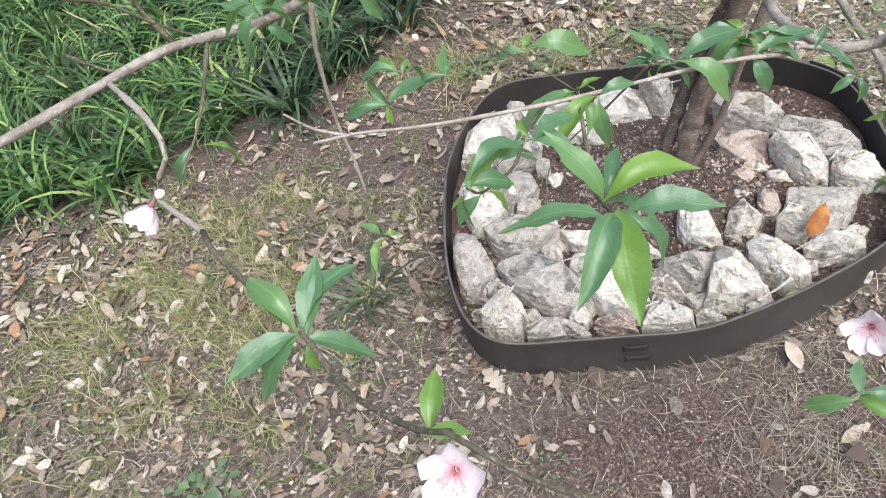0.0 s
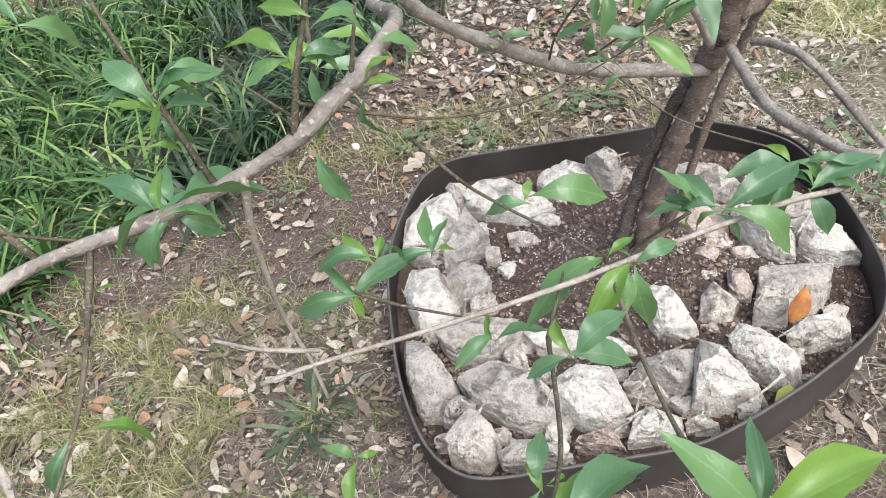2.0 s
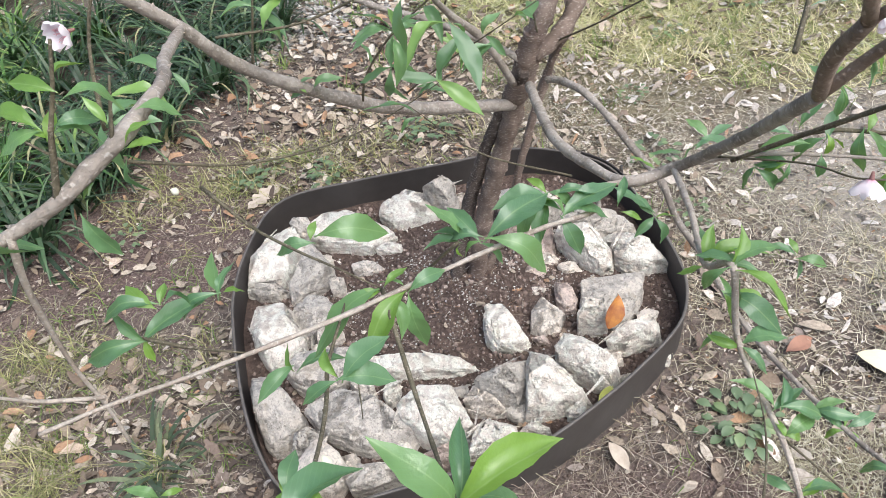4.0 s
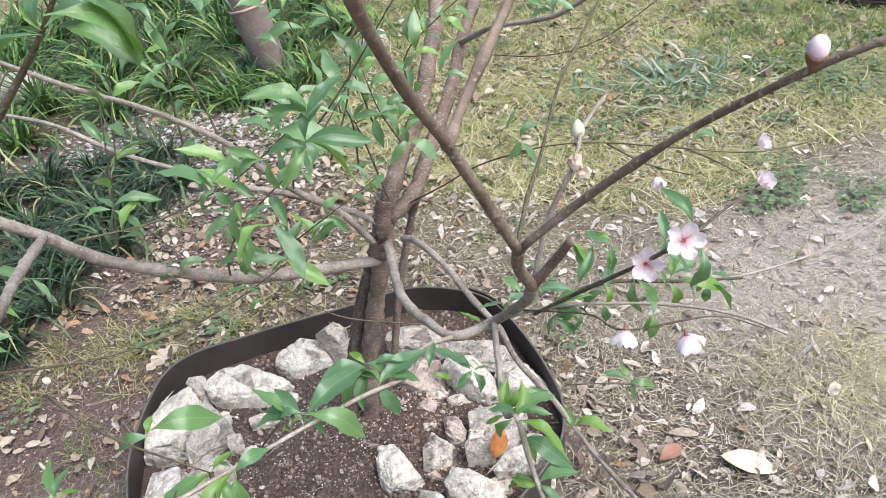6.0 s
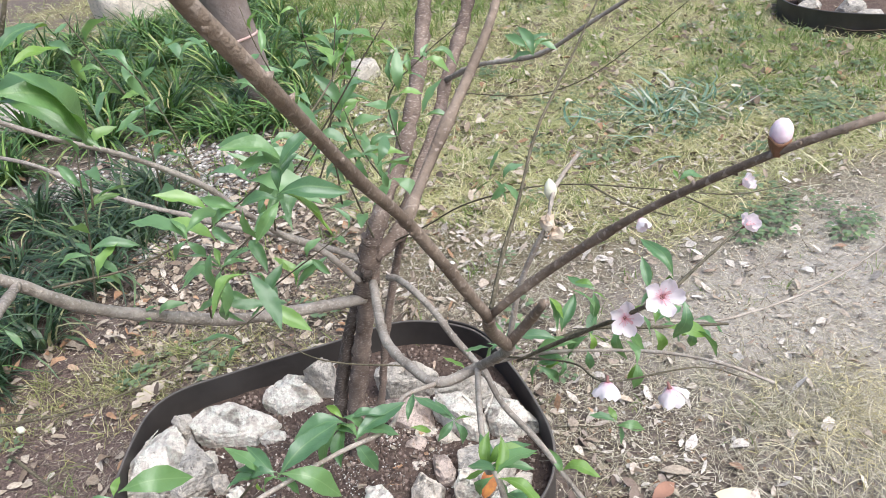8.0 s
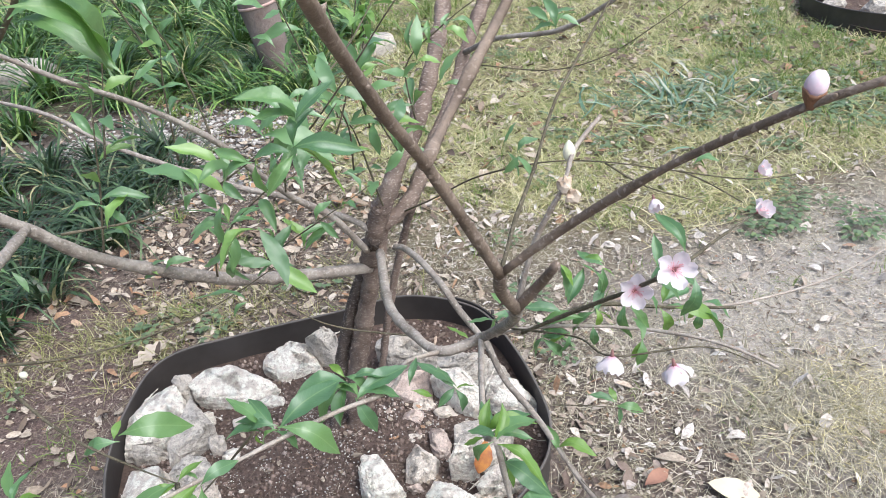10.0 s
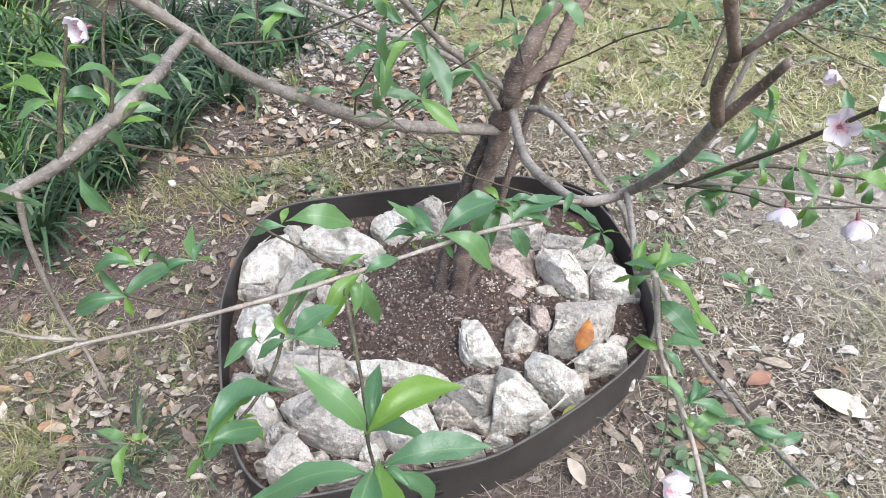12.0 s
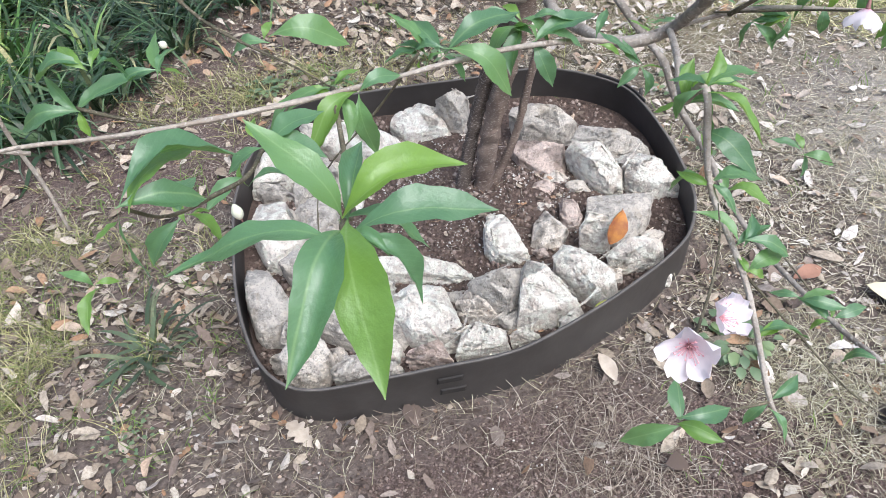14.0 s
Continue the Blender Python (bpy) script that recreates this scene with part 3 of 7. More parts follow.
rock(0.067, 1.572, 0.076, 0.75, [(-60, 15), (-48, 49), (-4, 75), (58, 87), (80, 2), (78, -22), (29, -49), (-2, -59), (-49, -59), (-83, -44)])
rock(0.149, 1.657, 0.081, 0.35, [(-27, 23), (0, 21), (18, 17), (27, -8), (9, -25), (-8, -26), (-22, 0)])
rock(0.134, 1.496, 0.065, 0.22, [(24, 84), (55, 10), (55, -10), (24, -30), (-18, -44), (-56, -53), (-56, -16), (-35, 14), (10, 42)])
rock(0.248, 1.608, 0.076, 0.8, [(-89, 38), (-64, 52), (-34, 66), (21, 55), (62, 8), (113, -46), (82, -64), (42, -71), (-3, -33), (-52, -16), (-80, 7)])
rock(0.414, 1.632, 0.059, 0.95, [(-73, 15), (-50, 36), (20, 56), (54, 26), (67, -48), (18, -45), (-36, -37)])
rock(0.508, 1.609, 0.113, 0.25, [(-46, 26), (17, 32), (34, -7), (22, -22), (2, -27), (-30, -4)])
rock(0.548, 1.612, 0.043, 0.5, [(-9, 26), (22, -8), (13, -15), (-26, -4)])
rock(0.334, 1.523, 0.032, 0.75, [(-33, 13), (4, 20), (30, 0), (29, -20), (0, -15), (-29, 4)])
rock(0.264, 1.478, 0.032, 0.5, [(-30, 27), (43, -7), (29, -17), (-7, -10), (-33, 6)])
rock(0.038, 1.493, 0.043, 0.3, [(-44, 19), (18, 7), (43, -12), (15, -16), (-31, 0)])
rock(0.188, 1.440, 0.054, 0.5, [(-18, 12), (17, 14), (16, -6), (3, -14), (-19, -5)])
rock(0.030, 1.325, 0.076, 0.9, [(-29, 96), (31, 80), (40, 35), (55, -13), (51, -36), (28, -52), (-8, -69), (-26, -63), (-41, -31), (-49, 8), (-48, 45)])
rock(0.117, 1.365, 0.054, 0.3, [(-45, 21), (-32, 42), (3, 58), (38, 36), (50, 3), (36, -25), (-4, -30), (-17, -55), (-32, -50)])
rock(0.142, 1.299, 0.054, 0.6, [(-27, 15), (22, 16), (23, -8), (12, -17), (-32, -4)])
rock(0.117, 1.202, 0.076, 0.22, [(-86, 24), (-49, 41), (-1, 39), (73, 22), (81, -4), (68, -17), (35, -25), (-1, -41), (-47, -30), (-71, -8)])
rock(-0.003, 1.140, 0.081, 0.35, [(-27, 88), (-9, 90), (11, 60), (40, 0), (51, -30), (49, -50), (9, -81), (-19, -78), (-32, -54), (-40, 1), (-34, 55)])
rock(0.175, 1.140, 0.049, 0.5, [(-26, 20), (3, 41), (17, 7), (18, -18), (5, -33), (-14, -18)])
rock(0.220, 1.100, 0.049, 0.75, [(-17, 4), (3, 22), (23, 16), (13, -8), (-4, -20), (-17, -13)])
rock(0.300, 1.144, 0.049, 1.0, [(-97, 51), (-68, 44), (24, 13), (81, -20), (100, -44), (63, -42), (-18, -17), (-84, 14)])
rock(0.152, 1.041, 0.081, 0.3, [(-98, 62), (-75, 74), (-14, 74), (1, 50), (8, 17), (53, -7), (84, -31), (96, -50), (74, -63), (36, -62), (-4, -50), (-31, -30), (-50, 2), (-79, 19)])
rock(0.281, 1.000, 0.092, 0.8, [(-64, 26), (-50, 43), (-14, 54), (45, 41), (51, 11), (64, -47), (45, -55), (14, -54), (-35, -27), (-60, 10)])
rock(0.056, 0.974, 0.097, 0.5, [(-25, 24), (-6, 37), (10, 38), (32, 16), (45, -8), (34, -28), (16, -41), (-19, -30), (-45, -13), (-45, 9)])
rock(0.043, 1.049, 0.070, 0.4, [(-35, -5), (-16, 15), (8, 21), (31, 1), (30, -9), (8, -10), (-24, -16)])
rock(-0.000, 1.000, 0.049, 0.5, [(-14, 0), (-3, 4), (18, 7), (7, -7), (-9, -5)])
rock(0.155, 0.928, 0.065, 0.4, [(-60, 10), (-25, 26), (-11, 19), (36, 3), (63, -14), (60, -27), (-4, -17), (-58, -3)])
rock(0.271, 0.921, 0.059, 1.1, [(-45, 8), (-33, 13), (11, 8), (36, -11), (38, -16), (-9, -5)])
rock(0.368, 0.925, 0.065, 0.7, [(-55, -9), (-31, 18), (-1, 28), (44, 1), (45, -22), (-1, -18)])
rock(0.380, 1.005, 0.054, 0.5, [(-36, 17), (-6, 38), (9, 9), (33, -18), (35, -29), (-5, -14), (-30, -4)])
rock(0.426, 1.016, 0.092, 0.4, [(-52, 19), (-20, 28), (18, 25), (53, 22), (35, -22), (16, -41), (-12, -27), (-38, -4)])
rock(0.497, 0.978, 0.097, 0.7, [(-21, 46), (-1, 68), (15, 33), (43, -10), (73, -43), (15, -42), (-33, -38), (-57, -28), (-38, 10)])
rock(0.444, 0.914, 0.043, 0.8, [(-25, 10), (3, 6), (29, -9), (18, -10), (-27, 1)])
rock(0.596, 1.004, 0.092, 0.9, [(-50, 39), (-18, 62), (7, 40), (27, 4), (52, -21), (48, -43), (24, -52), (-5, -40), (-33, -7), (-52, 18)])
rock(0.477, 1.161, 0.070, 0.8, [(-28, 26), (-9, 57), (17, 57), (17, 20), (45, -48), (26, -58), (-28, -41), (-37, -13)])
rock(0.577, 1.157, 0.054, 0.6, [(-23, 20), (9, 42), (20, 20), (42, -4), (20, -28), (-24, -33), (-44, -15)])
rock(0.641, 1.191, 0.049, 1.1, [(-7, 40), (21, 24), (20, -11), (6, -33), (-16, -23), (-24, 5)])
rock(0.729, 1.147, 0.054, 0.35, [(-43, 59), (12, 46), (89, 33), (65, -6), (30, -43), (-20, -61), (-59, -38), (-72, 7)])
rock(0.655, 1.105, 0.092, 0.9, [(-28, 8), (-16, 12), (7, 24), (35, 10), (29, -17), (15, -24), (-10, -12), (-31, -1)])
rock(0.714, 1.033, 0.065, 0.7, [(-55, 10), (-30, 19), (25, 23), (56, 8), (52, -18), (31, -22), (-24, -15), (-54, -2)])
rock(0.743, 1.300, 0.086, 0.7, [(-48, 59), (-26, 73), (-8, 35), (34, 8), (51, -35), (35, -61), (10, -57), (-17, -26), (-32, 6)])
rock(0.807, 1.358, 0.086, 0.4, [(-81, 48), (-55, 67), (-8, 33), (32, -3), (78, -42), (67, -49), (7, -38), (-37, -13)])
rock(0.835, 1.239, 0.076, 0.7, [(-40, 39), (-15, 61), (14, 23), (57, -32), (59, -47), (10, -40), (-37, -13), (-47, 12)])
rock(0.686, 1.484, 0.103, 0.3, [(-71, 33), (-44, 63), (6, 24), (79, -23), (60, -30), (33, -40), (-10, -21), (-54, -3)])
rock(0.642, 1.390, 0.054, 1.1, [(-56, 62), (-13, 57), (8, 2), (67, 20), (41, -58), (14, -57), (-18, -32), (-46, 5)])
rock(0.574, 1.339, 0.032, 1.2, [(-17, 7), (11, 3), (14, -8), (-8, -2)])
rock(0.545, 1.112, 0.027, 1.2, [(-17, 16), (5, 3), (21, -13), (-10, -5)])
rock(0.694, 1.285, 0.027, 0.6, [(-25, 14), (14, 10), (24, -14), (-13, -9)])
rock(0.655, 0.962, 0.024, 0.7, [(-17, 6), (12, 2), (15, -7), (-9, -3)])
rock(0.167, 1.207, 0.032, 0.8, [(-34, 15), (5, 24), (36, -2), (17, -23), (-23, -13)])


def fill_rubble():
    """Small rubble wedged low between the big rocks."""
    rnd = random.Random(17)
    spots = [(0.21, 1.4), (0.11, 1.28), (0.06, 1.23), (0.2, 1.18), (0.24, 1.07), (0.1, 1.12), (0.11, 0.99), (0.2, 0.97), (0.35, 1.06), (0.33, 0.96), (0.44, 0.97), (0.54, 0.93),
             (0.66, 1.02), (0.69, 1.4), (0.66, 1.33), (0.72, 1.22), (0.18, 1.55), (0.32, 1.57), (0.6, 1.24), (0.62, 1.3), (0.77, 1.08), (0.75, 0.98)]
    for x, y in spots:
        r, n = rnd.uniform(14, 26), rnd.randint(5, 7)
        out = []
        for k in range(n):
            a = 2 * math.pi * (k + rnd.uniform(-0.25, 0.25)) / n
            q = r * rnd.uniform(0.75, 1.2)
            out.append((q * math.cos(a) * 1.2, q * math.sin(a)))
        rock(x, y, rnd.uniform(0.018, 0.034), rnd.choice((0.3, 0.5, 0.8) if x < 0.58 or y < 1.1 else (1.2, 0.5, 1.1)), out)


fill_rubble()

# ---- peach tree ----
tree = new("peach_tree")
tree.location = (0.485, 1.345, 0.0)
tagged(tree, "young peach tree with several stems, fresh leaves and few blossoms", "tree")
TREE_INV = Matrix.Translation(-Vector(tree.location))
limb_count = 0


def wood(name, mat, r0, r1, pts, sides, step, label=""):
    global limb_count
    limb_count += 1
    rel = [TREE_INV @ Vector(p) for p in pts]
    vs, fs = tube(rel, r0, r1, sides, 0.2 if name == "trunk" else 0.03 if mat == "limb_brown" else 0.06, step, True, limb_count)
    if name != "trunk":
        # small leaf scars and resting buds along the wood
        line = spline(rel, 0.03)
        for i in range(1, len(line) - 1):
            d = (line[i + 1] - line[i - 1]).normalized()
            x = d.orthogonal().normalized()
            side = x * math.cos(i * 2.4) + d.cross(x) * math.sin(i * 2.4)
            r = r0 + (r1 - r0) * i / (len(line) - 1)
            q, k = 0.4 * r + 0.0006, len(vs)
            base, across = line[i] + side * r * 0.6, d.cross(side)
            vs += [base + d * q * math.cos(a) * 1.5 + across * q * math.sin(a) for a in (0, 1.257, 2.513, 3.77, 5.027)]
            vs.append(base + side * (r * 0.75 + 0.0008) + d * (r * 0.5 + 0.001))
            fs += [(k + j, k + (j + 1) % 5, k + 5) for j in range(5)]
    part(name, mesh_of(name, vs, fs, M[mat]), tree, label)


def trunk(r0, r1, pts):
    wood("trunk", "trunk", r0, r1, pts, 12, 0.01)


def limb(r0, r1, pts):
    wood("limb", "limb", r0 * 0.7, r1 * 0.7, pts, 10, 0.012)


def twig(r0, r1, pts):
    wood("twig", "twig", r0 * 0.76, r1 * 0.55, pts, 6, 0.012)


def twig_grey(r0, r1, pts):
    wood("twig", "twig_grey", r0 * 0.85, r1 * 0.85, pts, 6, 0.012, "pale grey weathered twig")


def limb_brown(r0, r1, pts):
    wood("limb", "limb_brown", r0 * 0.72, r1 * 0.72, pts, 10, 0.012, "smooth brown young limb")


def trunk_dark(r0, r1, pts):
    wood("trunk", "trunk_dark", r0, r1, pts, 12, 0.01, "darker stem with pale lenticels")


trunk(0.0195, 0.0165, [(0.485, 1.345, 0.000), (0.514, 1.333, 0.193), (0.549, 1.304, 0.367), (0.573, 1.258, 0.513), (0.590, 1.210, 0.654)])
trunk_dark(0.0150, 0.0110, [(0.434, 1.355, 0.000), (0.493, 1.362, 0.219), (0.526, 1.327, 0.373), (0.564, 1.278, 0.510), (0.570, 1.206, 0.603)])
trunk(0.0095, 0.0075, [(0.500, 1.360, 0.000), (0.568, 1.337, 0.170), (0.610, 1.328, 0.348), (0.661, 1.314, 0.524), (0.685, 1.268, 0.646)])
trunk(0.0165, 0.0125, [(0.590, 1.210, 0.654), (0.651, 1.265, 0.702), (0.725, 1.323, 0.762), (0.805, 1.401, 0.856), (0.881, 1.505, 0.941), (0.954, 1.600, 1.049), (1.055, 1.729, 1.224)])
trunk(0.0135, 0.0115, [(0.589, 1.215, 0.622), (0.657, 1.236, 0.646), (0.724, 1.282, 0.707), (0.801, 1.328, 0.784), (0.852, 1.374, 0.844), (0.933, 1.434, 0.924), (1.007, 1.499, 1.026), (1.120, 1.604, 1.192)])
trunk(0.0205, 0.0190, [(0.570, 1.252, 0.535), (0.580, 1.226, 0.600), (0.593, 1.212, 0.665)])
limb(0.0075, 0.0040, [(0.848, 1.365, 0.847), (0.861, 1.254, 0.898), (0.912, 1.128, 0.932), (0.952, 1.028, 0.997), (0.991, 0.928, 1.062)])
limb(0.0158, 0.0105, [(0.565, 1.248, 0.521), (0.464, 1.224, 0.559), (0.359, 1.202, 0.600), (0.296, 1.171, 0.644), (0.198, 1.128, 0.726), (0.132, 1.098, 0.792), (0.090, 1.064, 0.862), (0.043, 1.030, 0.927), (-0.001, 1.005, 0.979), (-0.052, 0.984, 1.034)])
limb(0.0086, 0.0052, [(0.090, 1.064, 0.862), (0.079, 0.898, 0.904), (0.096, 0.692, 0.977), (0.082, 0.643, 0.983), (0.063, 0.618, 0.978), (0.048, 0.607, 0.974), (0.030, 0.599, 0.965), (-0.001, 0.600, 0.952), (-0.047, 0.599, 0.938), (-0.085, 0.586, 0.940), (-0.119, 0.570, 0.945), (-0.148, 0.544, 0.947), (-0.180, 0.510, 0.948), (-0.230, 0.467, 0.947), (-0.280, 0.425, 0.947)])
limb(0.0090, 0.0035, [(0.556, 1.218, 0.579), (0.495, 1.179, 0.691), (0.436, 1.146, 0.760), (0.385, 1.114, 0.835), (0.336, 1.094, 0.908), (0.262, 1.060, 0.985), (0.202, 1.008, 1.043), (0.162, 0.998, 1.077), (0.131, 0.960, 1.115)])
limb(0.0080, 0.0050, [(0.573, 1.214, 0.616), (0.545, 1.238, 0.637), (0.498, 1.269, 0.661), (0.447, 1.302, 0.686), (0.376, 1.340, 0.710), (0.325, 1.373, 0.735), (0.264, 1.410, 0.761), (0.188, 1.461, 0.799), (0.109, 1.523, 0.852), (0.019, 1.635, 0.865)])
limb(0.0112, 0.0076, [(0.572, 1.191, 0.585), (0.517, 0.997, 0.630), (0.506, 0.922, 0.646), (0.506, 0.867, 0.660), (0.515, 0.787, 0.681), (0.567, 0.772, 0.692), (0.550, 0.656, 0.806), (0.482, 0.517, 0.943)])
limb_brown(0.0070, 0.0060, [(0.482, 0.517, 0.943), (0.457, 0.491, 0.986), (0.441, 0.460, 1.025)])
limb_brown(0.0052, 0.0035, [(0.441, 0.460, 1.025), (0.388, 0.423, 1.128), (0.360, 0.394, 1.173), (0.336, 0.363, 1.215), (0.318, 0.328, 1.246), (0.306, 0.314, 1.267), (0.297, 0.302, 1.284), (0.290, 0.293, 1.300)])
limb_brown(0.0046, 0.0031, [(0.383, 0.418, 1.135), (0.408, 0.448, 1.140), (0.432, 0.463, 1.158), (0.461, 0.481, 1.179), (0.487, 0.499, 1.200), (0.514, 0.521, 1.230)])
limb_brown(0.0040, 0.0021, [(0.441, 0.460, 1.025), (0.461, 0.438, 1.055), (0.478, 0.404, 1.092), (0.488, 0.362, 1.131), (0.497, 0.327, 1.159), (0.502, 0.301, 1.178), (0.515, 0.279, 1.192)])
limb_brown(0.0060, 0.0045, [(0.482, 0.517, 0.943), (0.493, 0.498, 0.975), (0.489, 0.471, 1.008)])
limb(0.0090, 0.0040, [(0.594, 1.169, 0.600), (0.602, 1.148, 0.608), (0.597, 1.056, 0.638), (0.603, 0.991, 0.631), (0.604, 0.931, 0.620), (0.610, 0.893, 0.607), (0.617, 0.860, 0.592), (0.624, 0.827, 0.550), (0.655, 0.791, 0.490), (0.676, 0.761, 0.436), (0.685, 0.687, 0.408), (0.685, 0.546, 0.420), (0.684, 0.470, 0.441)])
twig_grey(0.0050, 0.0022, [(0.567, 0.772, 0.692), (0.513, 0.661, 0.730), (0.481, 0.590, 0.735), (0.471, 0.546, 0.775), (0.475, 0.525, 0.701), (0.466, 0.449, 0.672), (0.466, 0.417, 0.638), (0.467, 0.383, 0.593), (0.481, 0.362, 0.556)])
twig_grey(0.0034, 0.0016, [(0.515, 0.787, 0.681), (0.459, 0.755, 0.713), (0.413, 0.665, 0.768), (0.354, 0.645, 0.785), (0.302, 0.631, 0.793), (0.235, 0.615, 0.799), (0.162, 0.590, 0.812), (0.090, 0.568, 0.827), (0.044, 0.552, 0.840), (0.010, 0.537, 0.854), (-0.027, 0.527, 0.859)])
twig_grey(0.0022, 0.0010, [(0.000, 0.568, 0.830), (-0.032, 0.566, 0.845), (-0.051, 0.555, 0.874)])
twig_grey(0.0030, 0.0015, [(-0.006, 0.598, 0.951), (-0.019, 0.606, 0.901), (-0.027, 0.615, 0.822), (-0.023, 0.613, 0.776), (-0.021, 0.605, 0.736)])
twig(0.0030, 0.0017, [(0.200, 0.615, 0.802), (0.196, 0.540, 0.795), (0.192, 0.460, 0.812), (0.186, 0.383, 0.871), (0.185, 0.336, 0.908)])
twig(0.0022, 0.0014, [(0.143, 0.559, 0.801), (0.135, 0.507, 0.819), (0.124, 0.446, 0.855), (0.110, 0.403, 0.881), (0.105, 0.369, 0.915)])
twig(0.0020, 0.0014, [(0.143, 0.559, 0.801), (0.171, 0.618, 0.801)])
twig(0.0018, 0.0010, [(0.273, 0.644, 0.799), (0.236, 0.682, 0.732), (0.173, 0.689, 0.666), (0.155, 0.630, 0.632)])
twig_grey(0.0030, 0.0024, [(-0.162, 0.529, 0.946), (-0.100, 0.445, 0.956), (-0.087, 0.419, 0.942), (-0.107, 0.418, 0.915), (-0.057, 0.361, 0.923)])
twig(0.0027, 0.0018, [(-0.057, 0.361, 0.923), (-0.028, 0.314, 0.943), (0.025, 0.254, 0.942), (0.053, 0.211, 0.951), (0.090, 0.171, 0.977), (0.104, 0.156, 0.998), (0.126, 0.140, 0.995), (0.151, 0.124, 1.003)])
twig(0.0034, 0.0024, [(-0.119, 0.572, 0.947), (-0.130, 0.579, 0.963), (-0.139, 0.584, 0.984), (-0.119, 0.569, 1.031), (-0.115, 0.563, 1.068), (-0.112, 0.573, 1.107), (-0.101, 0.573, 1.150)])
twig(0.0026, 0.0016, [(-0.096, 0.582, 0.939), (-0.087, 0.503, 0.929), (-0.096, 0.479, 0.912), (-0.103, 0.449, 0.903)])
twig(0.0030, 0.0018, [(0.027, 0.598, 0.964), (0.034, 0.602, 0.984), (0.042, 0.602, 1.006), (0.053, 0.603, 1.028), (0.064, 0.600, 1.055)])
twig(0.0032, 0.0020, [(-0.026, 0.606, 0.945), (-0.033, 0.616, 0.963), (-0.038, 0.621, 0.985), (-0.042, 0.623, 1.009), (-0.048, 0.630, 1.032), (-0.052, 0.636, 1.052)])
twig(0.0022, 0.0014, [(0.025, 0.612, 0.831), (0.053, 0.594, 0.827), (0.092, 0.576, 0.821)])
twig(0.0020, 0.0012, [(-0.162, 0.534, 1.012), (-0.148, 0.559, 0.994), (-0.122, 0.581, 0.956), (-0.073, 0.594, 0.922)])
twig(0.0022, 0.0012, [(-0.197, 0.554, 0.963), (-0.174, 0.553, 0.946), (-0.145, 0.555, 0.931)])
twig(0.0024, 0.0011, [(0.559, 1.009, 0.526), (0.414, 0.997, 0.623), (0.344, 1.081, 0.673)])
twig(0.0022, 0.0012, [(0.085, 0.743, 0.855), (0.114, 0.700, 0.836), (0.140, 0.667, 0.828), (0.179, 0.627, 0.817), (0.200, 0.615, 0.802)])
twig(0.0022, 0.0013, [(0.063, 0.616, 0.976), (0.069, 0.626, 0.994), (0.077, 0.632, 1.016)])
twig(0.0022, 0.0013, [(-0.006, 0.794, 0.869), (-0.026, 0.792, 0.897), (-0.041, 0.787, 0.922)])
twig(0.0026, 0.0013, [(0.017, 0.825, 0.886), (0.033, 0.848, 0.956), (0.066, 0.857, 1.015), (0.121, 0.859, 1.074), (0.160, 0.855, 1.118)])
twig(0.0022, 0.0012, [(-0.001, 0.799, 0.878), (0.048, 0.830, 0.836), (0.120, 0.881, 0.779), (0.218, 0.946, 0.734), (0.312, 1.025, 0.704), (0.401, 1.025, 0.740)])
twig(0.0024, 0.0012, [(0.123, 1.069, 0.840), (0.217, 1.053, 0.839), (0.293, 1.023, 0.865), (0.326, 1.001, 0.883), (0.394, 0.958, 0.938), (0.443, 0.913, 1.000), (0.464, 0.885, 1.041)])
twig(0.0024, 0.0012, [(0.153, 1.129, 0.762), (0.180, 1.120, 0.862), (0.200, 1.114, 0.948), (0.219, 1.130, 1.027)])
twig(0.0024, 0.0012, [(0.292, 1.167, 0.646), (0.300, 1.125, 0.713), (0.336, 1.078, 0.785), (0.399, 1.023, 0.856), (0.439, 0.976, 0.912), (0.476, 0.936, 0.975)])
twig(0.0022, 0.0012, [(0.356, 1.144, 0.658), (0.395, 1.078, 0.723), (0.452, 1.009, 0.790), (0.516, 0.992, 0.827)])
twig(0.0022, 0.0012, [(0.337, 1.095, 0.912), (0.334, 1.107, 0.947), (0.322, 1.108, 1.015), (0.310, 1.103, 1.057), (0.275, 1.110, 1.121)])
twig(0.0024, 0.0012, [(0.420, 1.108, 0.794), (0.412, 0.990, 0.897), (0.426, 0.855, 0.989), (0.461, 0.816, 1.046), (0.496, 0.779, 1.107), (0.521, 0.766, 1.140)])
twig(0.0024, 0.0012, [(0.544, 1.168, 0.769), (0.532, 1.115, 0.872), (0.487, 1.072, 0.969), (0.454, 1.055, 1.074), (0.448, 1.065, 1.123)])
twig(0.0022, 0.0012, [(0.595, 1.205, 0.666), (0.562, 1.198, 0.824), (0.535, 1.177, 0.870), (0.585, 1.156, 0.963), (0.577, 1.107, 1.073)])
twig(0.0022, 0.0012, [(0.488, 1.118, 0.814), (0.526, 1.098, 0.902), (0.548, 1.087, 0.992), (0.575, 1.095, 1.076)])
twig(0.0022, 0.0012, [(0.593, 1.204, 0.815), (0.570, 1.181, 0.918), (0.547, 1.170, 1.021), (0.540, 1.155, 1.089)])
twig(0.0022, 0.0012, [(0.420, 0.930, 0.966), (0.472, 0.986, 0.985), (0.537, 1.042, 1.013), (0.616, 1.110, 1.066)])
twig(0.0022, 0.0012, [(0.201, 1.107, 0.910), (0.220, 1.117, 0.974), (0.239, 1.114, 1.038)])
